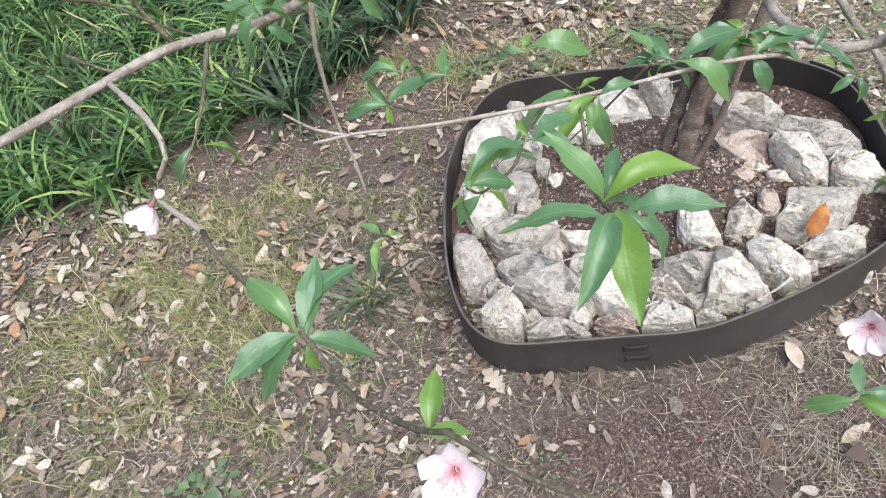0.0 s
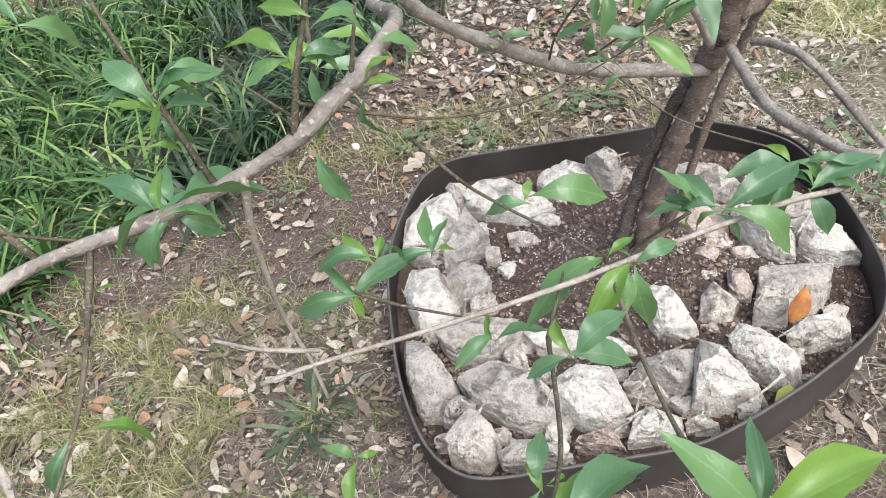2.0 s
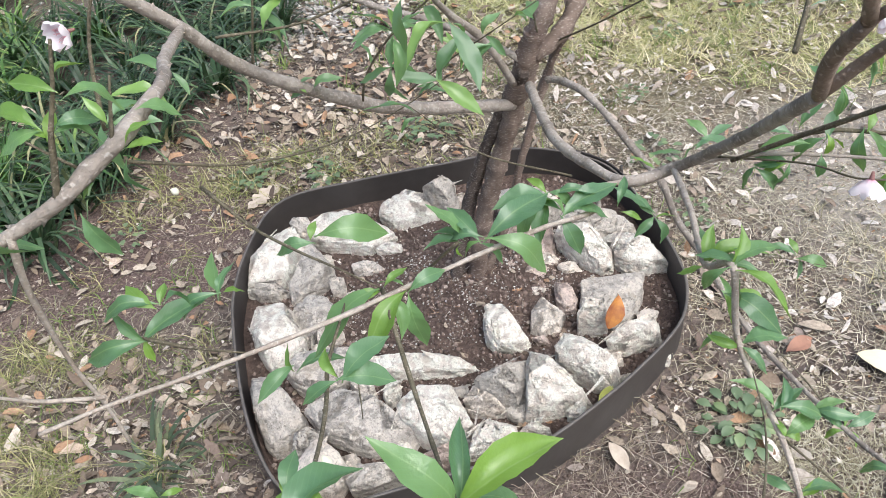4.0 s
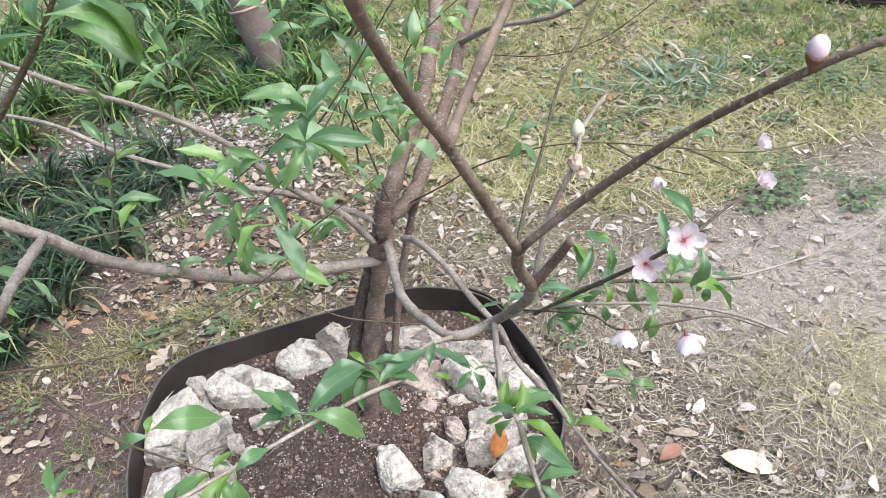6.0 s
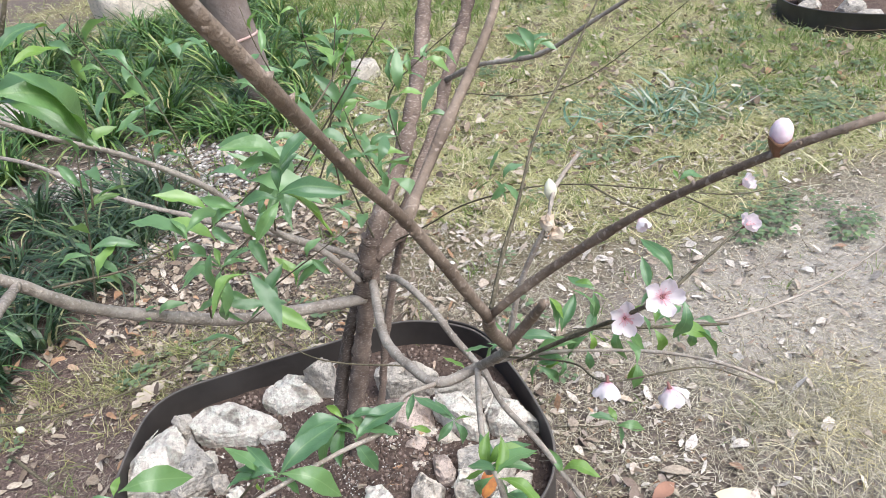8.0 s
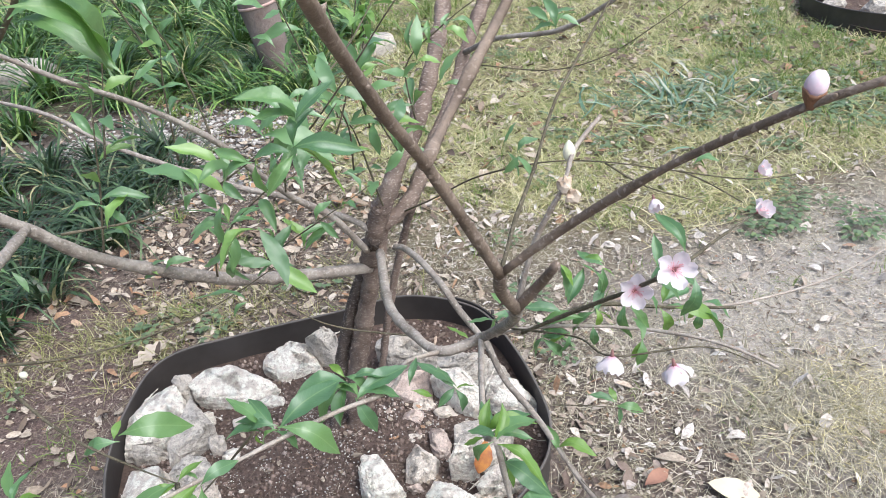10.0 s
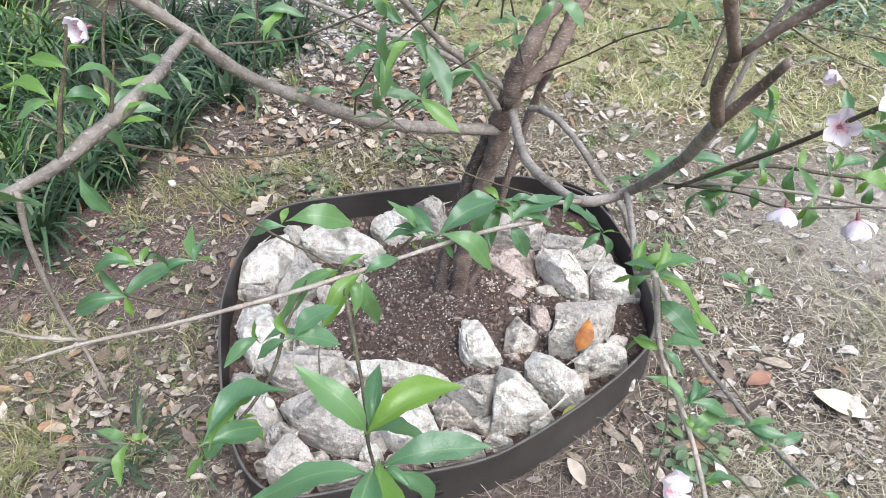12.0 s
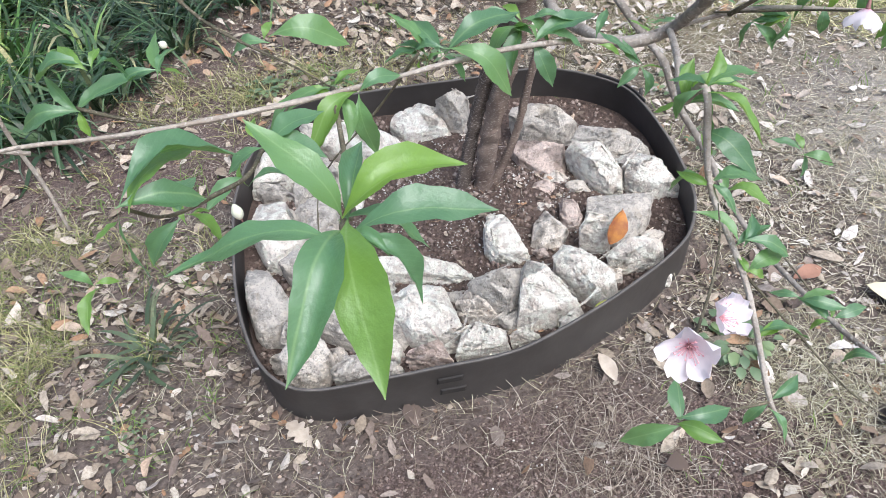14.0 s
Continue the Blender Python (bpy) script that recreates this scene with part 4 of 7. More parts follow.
twig(0.0022, 0.0012, [(0.295, 1.087, 1.031), (0.272, 1.091, 1.098), (0.254, 1.086, 1.155)])
twig(0.0022, 0.0012, [(0.624, 1.168, 0.780), (0.594, 1.164, 0.851), (0.577, 1.156, 0.924)])
twig(0.0022, 0.0012, [(0.288, 1.115, 0.879), (0.298, 1.118, 0.983), (0.312, 1.118, 1.048)])
twig(0.0022, 0.0012, [(0.680, 1.220, 0.797), (0.676, 1.226, 0.897), (0.727, 1.185, 0.961), (0.778, 1.135, 1.012)])
twig(0.0026, 0.0013, [(0.488, 0.551, 0.955), (0.520, 0.581, 0.981), (0.548, 0.600, 1.007), (0.586, 0.627, 1.050), (0.625, 0.645, 1.082), (0.658, 0.661, 1.106), (0.695, 0.679, 1.136)])
twig(0.0022, 0.0013, [(0.633, 1.228, 0.629), (0.667, 1.132, 0.696), (0.702, 1.037, 0.766), (0.751, 0.927, 0.822), (0.799, 0.856, 0.839), (0.854, 0.794, 0.838), (0.938, 0.726, 0.828), (1.022, 0.694, 0.830)])
twig(0.0020, 0.0012, [(0.805, 0.851, 0.837), (0.832, 0.801, 0.817), (0.875, 0.760, 0.802)])
twig(0.0020, 0.0012, [(0.874, 0.783, 0.835), (0.902, 0.760, 0.818), (0.935, 0.730, 0.793)])
twig_grey(0.0030, 0.0018, [(0.482, 0.517, 0.943), (0.494, 0.507, 1.006), (0.509, 0.492, 1.054), (0.523, 0.504, 1.070), (0.548, 0.508, 1.088)])
twig_grey(0.0032, 0.0018, [(0.555, 0.783, 0.686), (0.615, 0.710, 0.733), (0.675, 0.664, 0.741), (0.725, 0.611, 0.749), (0.757, 0.555, 0.756), (0.785, 0.513, 0.746)])
twig(0.0018, 0.0011, [(0.592, 0.735, 0.723), (0.626, 0.648, 0.758), (0.614, 0.568, 0.797), (0.695, 0.531, 0.801), (0.727, 0.491, 0.796)])
twig(0.0034, 0.0018, [(0.595, 0.714, 0.730), (0.610, 0.652, 0.791), (0.616, 0.591, 0.849), (0.605, 0.529, 0.908), (0.617, 0.493, 0.947), (0.747, 0.579, 0.885), (0.933, 0.707, 0.787)])
twig(0.0036, 0.0030, [(0.618, 0.705, 0.745), (0.679, 0.684, 0.758), (0.750, 0.645, 0.752), (0.810, 0.602, 0.756)])
twig_grey(0.0022, 0.0014, [(0.775, 0.666, 0.735), (0.877, 0.661, 0.696), (1.072, 0.679, 0.653), (1.233, 0.686, 0.665), (1.415, 0.690, 0.687)])
twig(0.0014, 0.0009, [(0.786, 1.175, 0.888), (0.835, 1.041, 0.906), (0.890, 0.974, 0.934), (0.946, 0.923, 0.986), (0.989, 0.877, 1.038)])
twig(0.0014, 0.0009, [(0.701, 0.818, 0.467), (0.763, 0.775, 0.470), (0.813, 0.733, 0.468)])
twig(0.0018, 0.0010, [(0.685, 0.546, 0.420), (0.680, 0.622, 0.436), (0.668, 0.692, 0.448)])
twig(0.0018, 0.0010, [(0.466, 0.449, 0.672), (0.526, 0.430, 0.590), (0.564, 0.402, 0.539), (0.604, 0.386, 0.500)])
twig(0.0016, 0.0010, [(0.365, 0.358, 0.723), (0.406, 0.404, 0.729), (0.432, 0.441, 0.728), (0.461, 0.489, 0.710)])
twig(0.0018, 0.0010, [(0.467, 0.383, 0.593), (0.389, 0.381, 0.607)])
twig(0.0030, 0.0018, [(0.170, 0.560, 1.152), (0.212, 0.535, 1.196), (0.234, 0.519, 1.223), (0.253, 0.508, 1.257)])


# ---- peach leaves ----
LEAF_WIDTHS = ((0, 0.05), (0.04, 0.07), (0.09, 0.19), (0.16, 0.42), (0.23, 0.64), (0.31, 0.82), (0.4, 0.95), (0.48, 1.0), (0.56, 0.99), (0.64, 0.92), (0.72, 0.78), (0.8, 0.58), (0.87, 0.37), (0.93, 0.19), (0.97, 0.08), (1.0, 0.015))


def leaf_mesh(name, mat, width, fold, hump, sway, seed):
    """A lance-shaped leaf of length 1 along y: a thin stalk, a blade folded on its midrib, and an arched, drooping tip."""
    verts, faces = [], []
    cols = (-1, -0.55, 0, 0.55, 1)
    for i, (s, k) in enumerate(LEAF_WIDTHS):
        w = width * k
        roll = 0.5 * math.sin(seed * 1.9) * s
        for c in cols:
            wave = 0.02 * math.sin(s * 17 + c * 2.2 + seed) * abs(c) * min(1, k * 1.5)
            x = c * w * (1 + 0.07 * (i % 2) * (abs(c) == 1)) + sway * math.sin(math.pi * s) * (0.4 + s)
            z = hump * (math.sin(math.pi * s ** 0.85) + 0.12 * math.sin(2 * math.pi * s)) + fold * abs(c) * w + wave + roll * c * w
            verts.append((x, s, z))
    for i in range(len(LEAF_WIDTHS) - 1):
        for j in range(4):
            a = i * 5 + j
            faces.append((a, a + 1, a + 6, a + 5))
    return mesh_of(name, verts, faces, M[mat])


LEAVES = {mat: [leaf_mesh("leaf", mat, 0.135 + 0.012 * (k % 4), 0.2 + 0.28 * (k % 3), 0.06 + 0.036 * k, 0.07 * ((k * 2 % 5) - 2) / 2, k) for k in range(7)] for mat in ("leaf", "leaf_young")}
leaf_rnd = random.Random(11)


def leaf_pose(base, tip, wide=1.0):
    b, t = Vector(base), Vector(tip)
    y = t - b
    ln = y.length
    y.normalize()
    z = Vector((0, 0, 1)) + Vector((leaf_rnd.uniform(-0.55, 0.55), leaf_rnd.uniform(-0.75, 0.2), 0))
    x = y.cross(z)
    x = x.normalized() if x.length > 0.05 else y.orthogonal().normalized()
    z = x.cross(y)
    m = Matrix((x * ln * wide, y * ln, z * ln)).transposed().to_4x4()
    m.translation = b
    return m


FAR_LEAVES = [[], []]


def whorl(base, tips, bright=None, wide=1.0, size=0.9):
    """Leaves from one shoot end or node to the given tips; the shortest are young and bright. Those round the far stems are joined."""
    far = base[1] > 0.8
    for k, tip in enumerate(tips):
        ln = (Vector(tip) - Vector(base)).length
        young = (ln < 0.031 or leaf_rnd.random() < 0.12) if bright is None else k in bright
        me = LEAVES["leaf_young" if young else "leaf"][leaf_rnd.randrange(7) if bright is None else 3 + (k * 2) % 4]
        start = Vector(base) + Vector((leaf_rnd.uniform(-0.003, 0.003), leaf_rnd.uniform(-0.003, 0.003), leaf_rnd.uniform(-0.006, 0.002)))
        m = TREE_INV @ leaf_pose(start, start.lerp(Vector(tip), size if bright is None else 1.0), wide * leaf_rnd.uniform(0.88, 1.18) * (0.88 if far else 1.0))
        if far and leaf_rnd.random() < 0.26:
            continue
        if far:
            vs, fs = FAR_LEAVES
            o = len(vs)
            vs += [m @ v.co for v in me.vertices]
            fs += [tuple(i + o for i in f.vertices) for f in me.polygons]
        else:
            part("leaf", me, tree, "", m)


whorl((0.186, 0.383, 0.871), [(0.155, 0.405, 0.921), (0.249, 0.395, 0.877), (0.224, 0.385, 0.839), (0.204, 0.424, 0.883)], (1,), 0.82)
whorl((0.185, 0.336, 0.908), [(0.118, 0.335, 0.906), (0.155, 0.281, 0.893), (0.186, 0.273, 0.884), (0.209, 0.321, 0.872), (0.246, 0.334, 0.900), (0.200, 0.319, 0.904)], (2,), 0.78)
whorl((0.105, 0.369, 0.915), [(0.094, 0.350, 0.916), (0.139, 0.403, 0.916), (0.155, 0.401, 0.907), (0.106, 0.358, 0.882), (0.136, 0.387, 0.897)])
whorl((0.389, 0.381, 0.607), [(0.404, 0.418, 0.612), (0.346, 0.398, 0.571), (0.437, 0.383, 0.601), (0.414, 0.353, 0.607)])
whorl((0.025, 0.612, 0.831), [(-0.024, 0.620, 0.818), (0.009, 0.627, 0.856), (0.086, 0.634, 0.837), (0.026, 0.606, 0.807)])
whorl((0.084, 0.626, 0.838), [(0.086, 0.661, 0.855), (0.047, 0.632, 0.817), (0.101, 0.636, 0.823), (0.101, 0.656, 0.842)])
whorl((0.047, 0.606, 0.864), [(0.001, 0.619, 0.850), (0.054, 0.624, 0.866), (0.027, 0.626, 0.873), (0.066, 0.620, 0.842)])
whorl((0.159, 0.676, 0.824), [(0.230, 0.681, 0.797), (0.124, 0.688, 0.806), (0.168, 0.691, 0.829)])
whorl((0.374, 0.685, 0.786), [(0.314, 0.690, 0.783), (0.361, 0.710, 0.792), (0.351, 0.655, 0.748), (0.329, 0.660, 0.751), (0.425, 0.663, 0.782), (0.393, 0.664, 0.769)])
whorl((0.279, 0.650, 0.794), [(0.255, 0.680, 0.825), (0.242, 0.661, 0.787), (0.277, 0.648, 0.776), (0.256, 0.672, 0.795)])
whorl((0.200, 0.615, 0.802), [(0.170, 0.618, 0.798), (0.202, 0.581, 0.770), (0.126, 0.597, 0.764), (0.227, 0.628, 0.806)])
whorl((0.115, 0.642, 0.717), [(0.071, 0.620, 0.709), (0.113, 0.659, 0.736), (0.167, 0.639, 0.709)])
whorl((0.481, 0.590, 0.735), [(0.533, 0.577, 0.754), (0.530, 0.568, 0.724), (0.459, 0.603, 0.720), (0.499, 0.610, 0.765), (0.534, 0.567, 0.747), (0.494, 0.624, 0.753)])
whorl((0.495, 0.691, 0.712), [(0.465, 0.685, 0.693), (0.493, 0.675, 0.681), (0.520, 0.688, 0.702), (0.457, 0.730, 0.741), (0.482, 0.715, 0.732)])
whorl((0.489, 0.568, 0.718), [(0.518, 0.515, 0.696), (0.492, 0.554, 0.683), (0.508, 0.555, 0.694)])
whorl((0.676, 0.761, 0.436), [(0.723, 0.720, 0.435), (0.674, 0.795, 0.464)])
whorl((0.471, 0.546, 0.775), [(0.453, 0.577, 0.769), (0.523, 0.550, 0.775), (0.455, 0.559, 0.740), (0.477, 0.533, 0.727), (0.499, 0.491, 0.743), (0.493, 0.571, 0.797)])
whorl((0.475, 0.525, 0.701), [(0.451, 0.549, 0.676), (0.524, 0.516, 0.694), (0.491, 0.497, 0.677), (0.453, 0.545, 0.704)])
whorl((0.466, 0.449, 0.672), [(0.469, 0.469, 0.676), (0.506, 0.455, 0.674), (0.484, 0.444, 0.664)])
whorl((0.466, 0.417, 0.638), [(0.452, 0.448, 0.631), (0.513, 0.406, 0.623), (0.491, 0.423, 0.640)])
whorl((0.467, 0.383, 0.593), [(0.501, 0.398, 0.598), (0.447, 0.384, 0.565), (0.471, 0.356, 0.564)])
whorl((0.685, 0.546, 0.420), [(0.666, 0.592, 0.421), (0.735, 0.548, 0.424), (0.664, 0.553, 0.400), (0.693, 0.527, 0.398), (0.700, 0.568, 0.434)])
whorl((0.684, 0.470, 0.441), [(0.665, 0.502, 0.407), (0.703, 0.444, 0.406)])
whorl((0.469, 0.463, 0.691), [(0.441, 0.498, 0.704), (0.503, 0.472, 0.692), (0.509, 0.450, 0.672), (0.491, 0.487, 0.697)])
whorl((0.669, 0.579, 0.429), [(0.641, 0.606, 0.421), (0.706, 0.567, 0.438), (0.707, 0.543, 0.433)])
whorl((0.784, 0.770, 0.472), [(0.787, 0.797, 0.485), (0.823, 0.746, 0.452), (0.777, 0.753, 0.436), (0.750, 0.804, 0.479)])
whorl((0.629, 0.670, 0.789), [(0.663, 0.687, 0.821)])
whorl((0.570, 0.740, 0.755), [(0.611, 0.722, 0.732)])
whorl((0.664, 0.669, 0.750), [(0.661, 0.663, 0.716)])
whorl((0.693, 0.666, 0.757), [(0.695, 0.658, 0.726)])
whorl((0.740, 0.649, 0.754), [(0.744, 0.638, 0.716)])
whorl((0.756, 0.614, 0.765), [(0.787, 0.589, 0.723)])
whorl((0.708, 0.621, 0.840), [(0.721, 0.648, 0.866)])
whorl((0.692, 0.593, 0.847), [(0.734, 0.577, 0.828)])
whorl((0.620, 0.666, 0.779), [(0.581, 0.696, 0.786)])
whorl((0.737, 0.624, 0.771), [(0.781, 0.595, 0.754)])
whorl((0.713, 0.645, 0.788), [(0.724, 0.631, 0.755)])
whorl((0.660, 0.663, 0.792), [(0.653, 0.696, 0.829)])
whorl((0.562, 0.797, 0.674), [(0.538, 0.825, 0.690)])
whorl((0.582, 0.761, 0.719), [(0.617, 0.767, 0.723)])
whorl((0.681, 0.679, 0.821), [(0.670, 0.706, 0.817)])
whorl((0.652, 0.676, 0.755), [(0.600, 0.699, 0.743)])
whorl((0.232, 0.549, 1.219), [(0.256, 0.531, 1.199)], (), 0.7)
whorl((0.228, 0.536, 1.209), [(0.266, 0.499, 1.184)], (), 0.62)
whorl((0.225, 0.515, 1.213), [(0.218, 0.529, 1.224), (0.266, 0.540, 1.201), (0.192, 0.524, 1.184), (0.240, 0.534, 1.233)])
whorl((0.240, 0.510, 1.232), [(0.265, 0.526, 1.242), (0.231, 0.528, 1.247)])
whorl((0.391, 0.751, 1.040), [(0.337, 0.768, 1.070), (0.436, 0.750, 1.073), (0.381, 0.769, 1.068), (0.346, 0.760, 1.048)])
whorl((0.383, 0.759, 1.010), [(0.452, 0.733, 1.000), (0.421, 0.722, 0.961), (0.344, 0.781, 1.002), (0.344, 0.745, 0.972), (0.416, 0.765, 1.046)])
whorl((0.341, 0.831, 0.902), [(0.283, 0.811, 0.870), (0.352, 0.780, 0.839), (0.351, 0.828, 0.869), (0.313, 0.863, 0.912)])
whorl((0.321, 0.906, 0.907), [(0.252, 0.926, 0.956), (0.279, 0.918, 0.882), (0.306, 0.868, 0.844)])
whorl((0.372, 0.841, 0.997), [(0.307, 0.842, 0.979), (0.323, 0.876, 1.004), (0.440, 0.801, 0.959), (0.378, 0.841, 0.953), (0.420, 0.834, 1.014), (0.443, 0.821, 1.006)])
whorl((0.334, 1.010, 0.898), [(0.268, 1.029, 0.943), (0.306, 1.034, 0.902), (0.379, 1.009, 0.901)])
whorl((0.328, 1.014, 0.816), [(0.266, 1.033, 0.851), (0.368, 1.012, 0.808), (0.310, 0.995, 0.778), (0.266, 1.017, 0.816), (0.371, 1.016, 0.835)])
whorl((0.364, 0.984, 0.757), [(0.307, 1.000, 0.776), (0.406, 1.000, 0.805), (0.412, 0.941, 0.709), (0.335, 0.995, 0.736)])
whorl((0.472, 1.014, 0.805), [(0.449, 1.036, 0.840), (0.534, 1.006, 0.835), (0.476, 1.029, 0.840)])
whorl((0.178, 1.084, 0.865), [(0.138, 1.095, 0.905), (0.233, 1.094, 0.893), (0.247, 1.077, 0.853), (0.130, 1.094, 0.852), (0.185, 1.072, 0.838), (0.207, 1.061, 0.815)])
whorl((0.527, 0.886, 0.948), [(0.499, 0.922, 0.969), (0.574, 0.871, 0.964), (0.534, 0.888, 0.911), (0.574, 0.877, 0.932), (0.554, 0.913, 0.975), (0.509, 0.907, 0.991)])
whorl((0.198, 1.128, 0.727), [(0.215, 1.119, 0.711), (0.197, 1.145, 0.734), (0.232, 1.128, 0.729)])
whorl((0.071, 0.988, 0.850), [(0.082, 0.974, 0.819), (0.021, 1.020, 0.862)])
whorl((0.024, 0.808, 0.900), [(0.073, 0.811, 0.885), (0.056, 0.843, 0.895), (0.030, 0.783, 0.855), (-0.007, 0.828, 0.904), (0.013, 0.818, 0.927)])
whorl((0.074, 0.844, 0.883), [(0.019, 0.861, 0.901)])
whorl((-0.092, 0.550, 0.935), [(-0.081, 0.561, 0.926)])
whorl((-0.099, 0.483, 0.909), [(-0.071, 0.492, 0.865), (-0.122, 0.468, 0.880)])
whorl((0.025, 0.254, 0.942), [(-0.014, 0.232, 0.936), (-0.003, 0.232, 0.914), (0.059, 0.254, 0.912), (0.035, 0.294, 0.959), (0.054, 0.295, 0.944), (-0.003, 0.284, 0.958), (0.010, 0.267, 0.948), (0.033, 0.246, 0.916)])
whorl((0.093, 0.172, 0.977), [(0.097, 0.197, 0.980), (0.109, 0.174, 0.965)])
whorl((-0.009, 0.564, 0.710), [(-0.034, 0.574, 0.726), (-0.021, 0.531, 0.688), (0.009, 0.570, 0.704)])

whorl((-0.041, 0.625, 0.989), [(-0.074, 0.638, 0.993), (-0.061, 0.623, 0.972), (-0.004, 0.658, 0.986), (-0.015, 0.645, 0.970), (-0.034, 0.630, 0.955), (-0.041, 0.644, 1.002)])
whorl((-0.054, 0.618, 0.974), [(-0.039, 0.629, 0.953), (-0.080, 0.621, 0.970)])
whorl((-0.052, 0.598, 0.938), [(-0.094, 0.624, 0.952), (-0.053, 0.628, 0.955), (-0.000, 0.633, 0.913), (-0.090, 0.591, 0.912), (-0.074, 0.588, 0.904), (-0.031, 0.607, 0.906)])
whorl((0.040, 0.602, 1.006), [(0.001, 0.623, 1.014), (0.007, 0.608, 0.995), (0.068, 0.616, 0.998), (0.065, 0.611, 0.984), (0.025, 0.612, 1.007), (0.046, 0.618, 1.014)])
whorl((0.055, 0.602, 1.028), [(0.084, 0.612, 1.000), (0.028, 0.617, 1.033), (0.073, 0.617, 1.033)])
whorl((0.053, 0.609, 0.968), [(0.035, 0.609, 0.953)])
whorl((0.038, 0.597, 0.956), [(0.048, 0.593, 0.915)])
whorl((0.069, 0.617, 0.977), [(0.075, 0.615, 0.941)])
whorl((0.071, 0.619, 0.979), [(0.090, 0.633, 0.983)])
whorl((0.084, 0.635, 0.996), [(0.108, 0.640, 0.974)])
whorl((0.071, 0.618, 0.978), [(0.093, 0.626, 0.969)])
whorl((-0.079, 0.609, 1.054), [(-0.105, 0.615, 1.054), (-0.063, 0.632, 1.024), (-0.111, 0.625, 1.065)])
whorl((0.220, 1.130, 0.711), [(0.188, 1.147, 0.697), (0.272, 1.124, 0.720), (0.231, 1.153, 0.725)])
whorl((0.314, 1.025, 0.772), [(0.272, 1.053, 0.742), (0.333, 1.014, 0.716), (0.353, 1.000, 0.752), (0.307, 1.029, 0.722)])
whorl((0.292, 0.638, 0.802), [(0.372, 0.666, 0.807), (0.275, 0.684, 0.811), (0.265, 0.665, 0.786), (0.346, 0.616, 0.753), (0.307, 0.626, 0.772), (0.275, 0.643, 0.775)])
whorl((0.219, 0.609, 0.801), [(0.196, 0.632, 0.795), (0.166, 0.578, 0.766), (0.222, 0.586, 0.747), (0.257, 0.619, 0.799)])
whorl((0.149, 0.519, 0.831), [(0.146, 0.546, 0.837), (0.118, 0.523, 0.810), (0.189, 0.516, 0.810), (0.194, 0.542, 0.832)])
whorl((0.110, 0.425, 0.862), [(0.086, 0.417, 0.839), (0.108, 0.446, 0.863), (0.123, 0.434, 0.854), (0.118, 0.455, 0.865), (0.126, 0.417, 0.844)])
whorl((0.376, 0.658, 0.784), [(0.361, 0.691, 0.779), (0.414, 0.670, 0.786), (0.422, 0.651, 0.763), (0.386, 0.638, 0.739), (0.356, 0.692, 0.768), (0.444, 0.674, 0.784)])
whorl((0.434, 0.658, 0.767), [(0.452, 0.685, 0.783), (0.454, 0.650, 0.750)])
whorl((-0.038, 0.554, 0.971), [(-0.071, 0.575, 0.984), (-0.036, 0.576, 0.983), (0.011, 0.583, 0.947), (-0.070, 0.548, 0.950), (-0.055, 0.545, 0.938), (-0.014, 0.564, 0.941)])
whorl((-0.026, 0.583, 1.016), [(-0.050, 0.605, 1.032), (-0.056, 0.591, 1.017), (0.008, 0.608, 1.009), (-0.002, 0.610, 1.024), (-0.038, 0.581, 0.993), (-0.004, 0.597, 0.998)])
whorl((-0.101, 0.566, 0.934), [(-0.090, 0.580, 0.924), (-0.110, 0.571, 0.918)])
whorl((0.545, 1.069, 0.965), [(0.521, 1.091, 1.018), (0.604, 1.073, 0.953), (0.501, 1.072, 0.943), (0.585, 1.069, 1.003)])
whorl((0.661, 1.131, 0.936), [(0.674, 1.146, 1.007), (0.699, 1.122, 0.925), (0.637, 1.150, 0.905), (0.608, 1.154, 0.959)])
whorl((0.584, 1.163, 0.844), [(0.643, 1.168, 0.836), (0.550, 1.187, 0.826), (0.612, 1.131, 0.799), (0.644, 1.130, 0.819), (0.582, 1.136, 0.789)])
whorl((0.756, 0.894, 1.019), [(0.734, 0.926, 1.010), (0.820, 0.866, 1.018), (0.755, 0.930, 1.054), (0.779, 0.914, 1.059), (0.793, 0.900, 1.031)])
whorl((0.384, 0.971, 1.099), [(0.338, 1.006, 1.114), (0.429, 0.985, 1.086), (0.361, 0.983, 1.076)])
whorl((0.302, 1.056, 1.083), [(0.275, 1.095, 1.107), (0.365, 1.053, 1.096), (0.269, 1.070, 1.056), (0.310, 1.070, 1.039), (0.249, 1.056, 1.092)])
whorl((0.307, 1.060, 1.035), [(0.257, 1.052, 1.015), (0.338, 1.077, 0.993), (0.331, 1.074, 1.040)])
whorl((0.206, 1.004, 1.044), [(0.171, 1.019, 1.028), (0.218, 1.018, 1.009), (0.222, 1.020, 1.054)])
whorl((0.408, 0.889, 0.992), [(0.354, 0.945, 1.009), (0.382, 0.909, 1.045), (0.446, 0.903, 0.997), (0.385, 0.896, 0.940)])
whorl((0.635, 1.168, 0.787), [(0.588, 1.160, 0.747), (0.672, 1.127, 0.740), (0.679, 1.165, 0.816)])
whorl((0.700, 1.145, 0.886), [(0.745, 1.143, 0.939), (0.745, 1.118, 0.872), (0.697, 1.166, 0.945)])
whorl((0.722, 0.940, 0.840), [(0.701, 0.955, 0.805), (0.759, 0.938, 0.856), (0.739, 0.926, 0.795)])
whorl((0.438, 1.027, 1.026), [(0.412, 1.058, 1.039), (0.495, 1.044, 1.030), (0.453, 1.034, 0.991)])
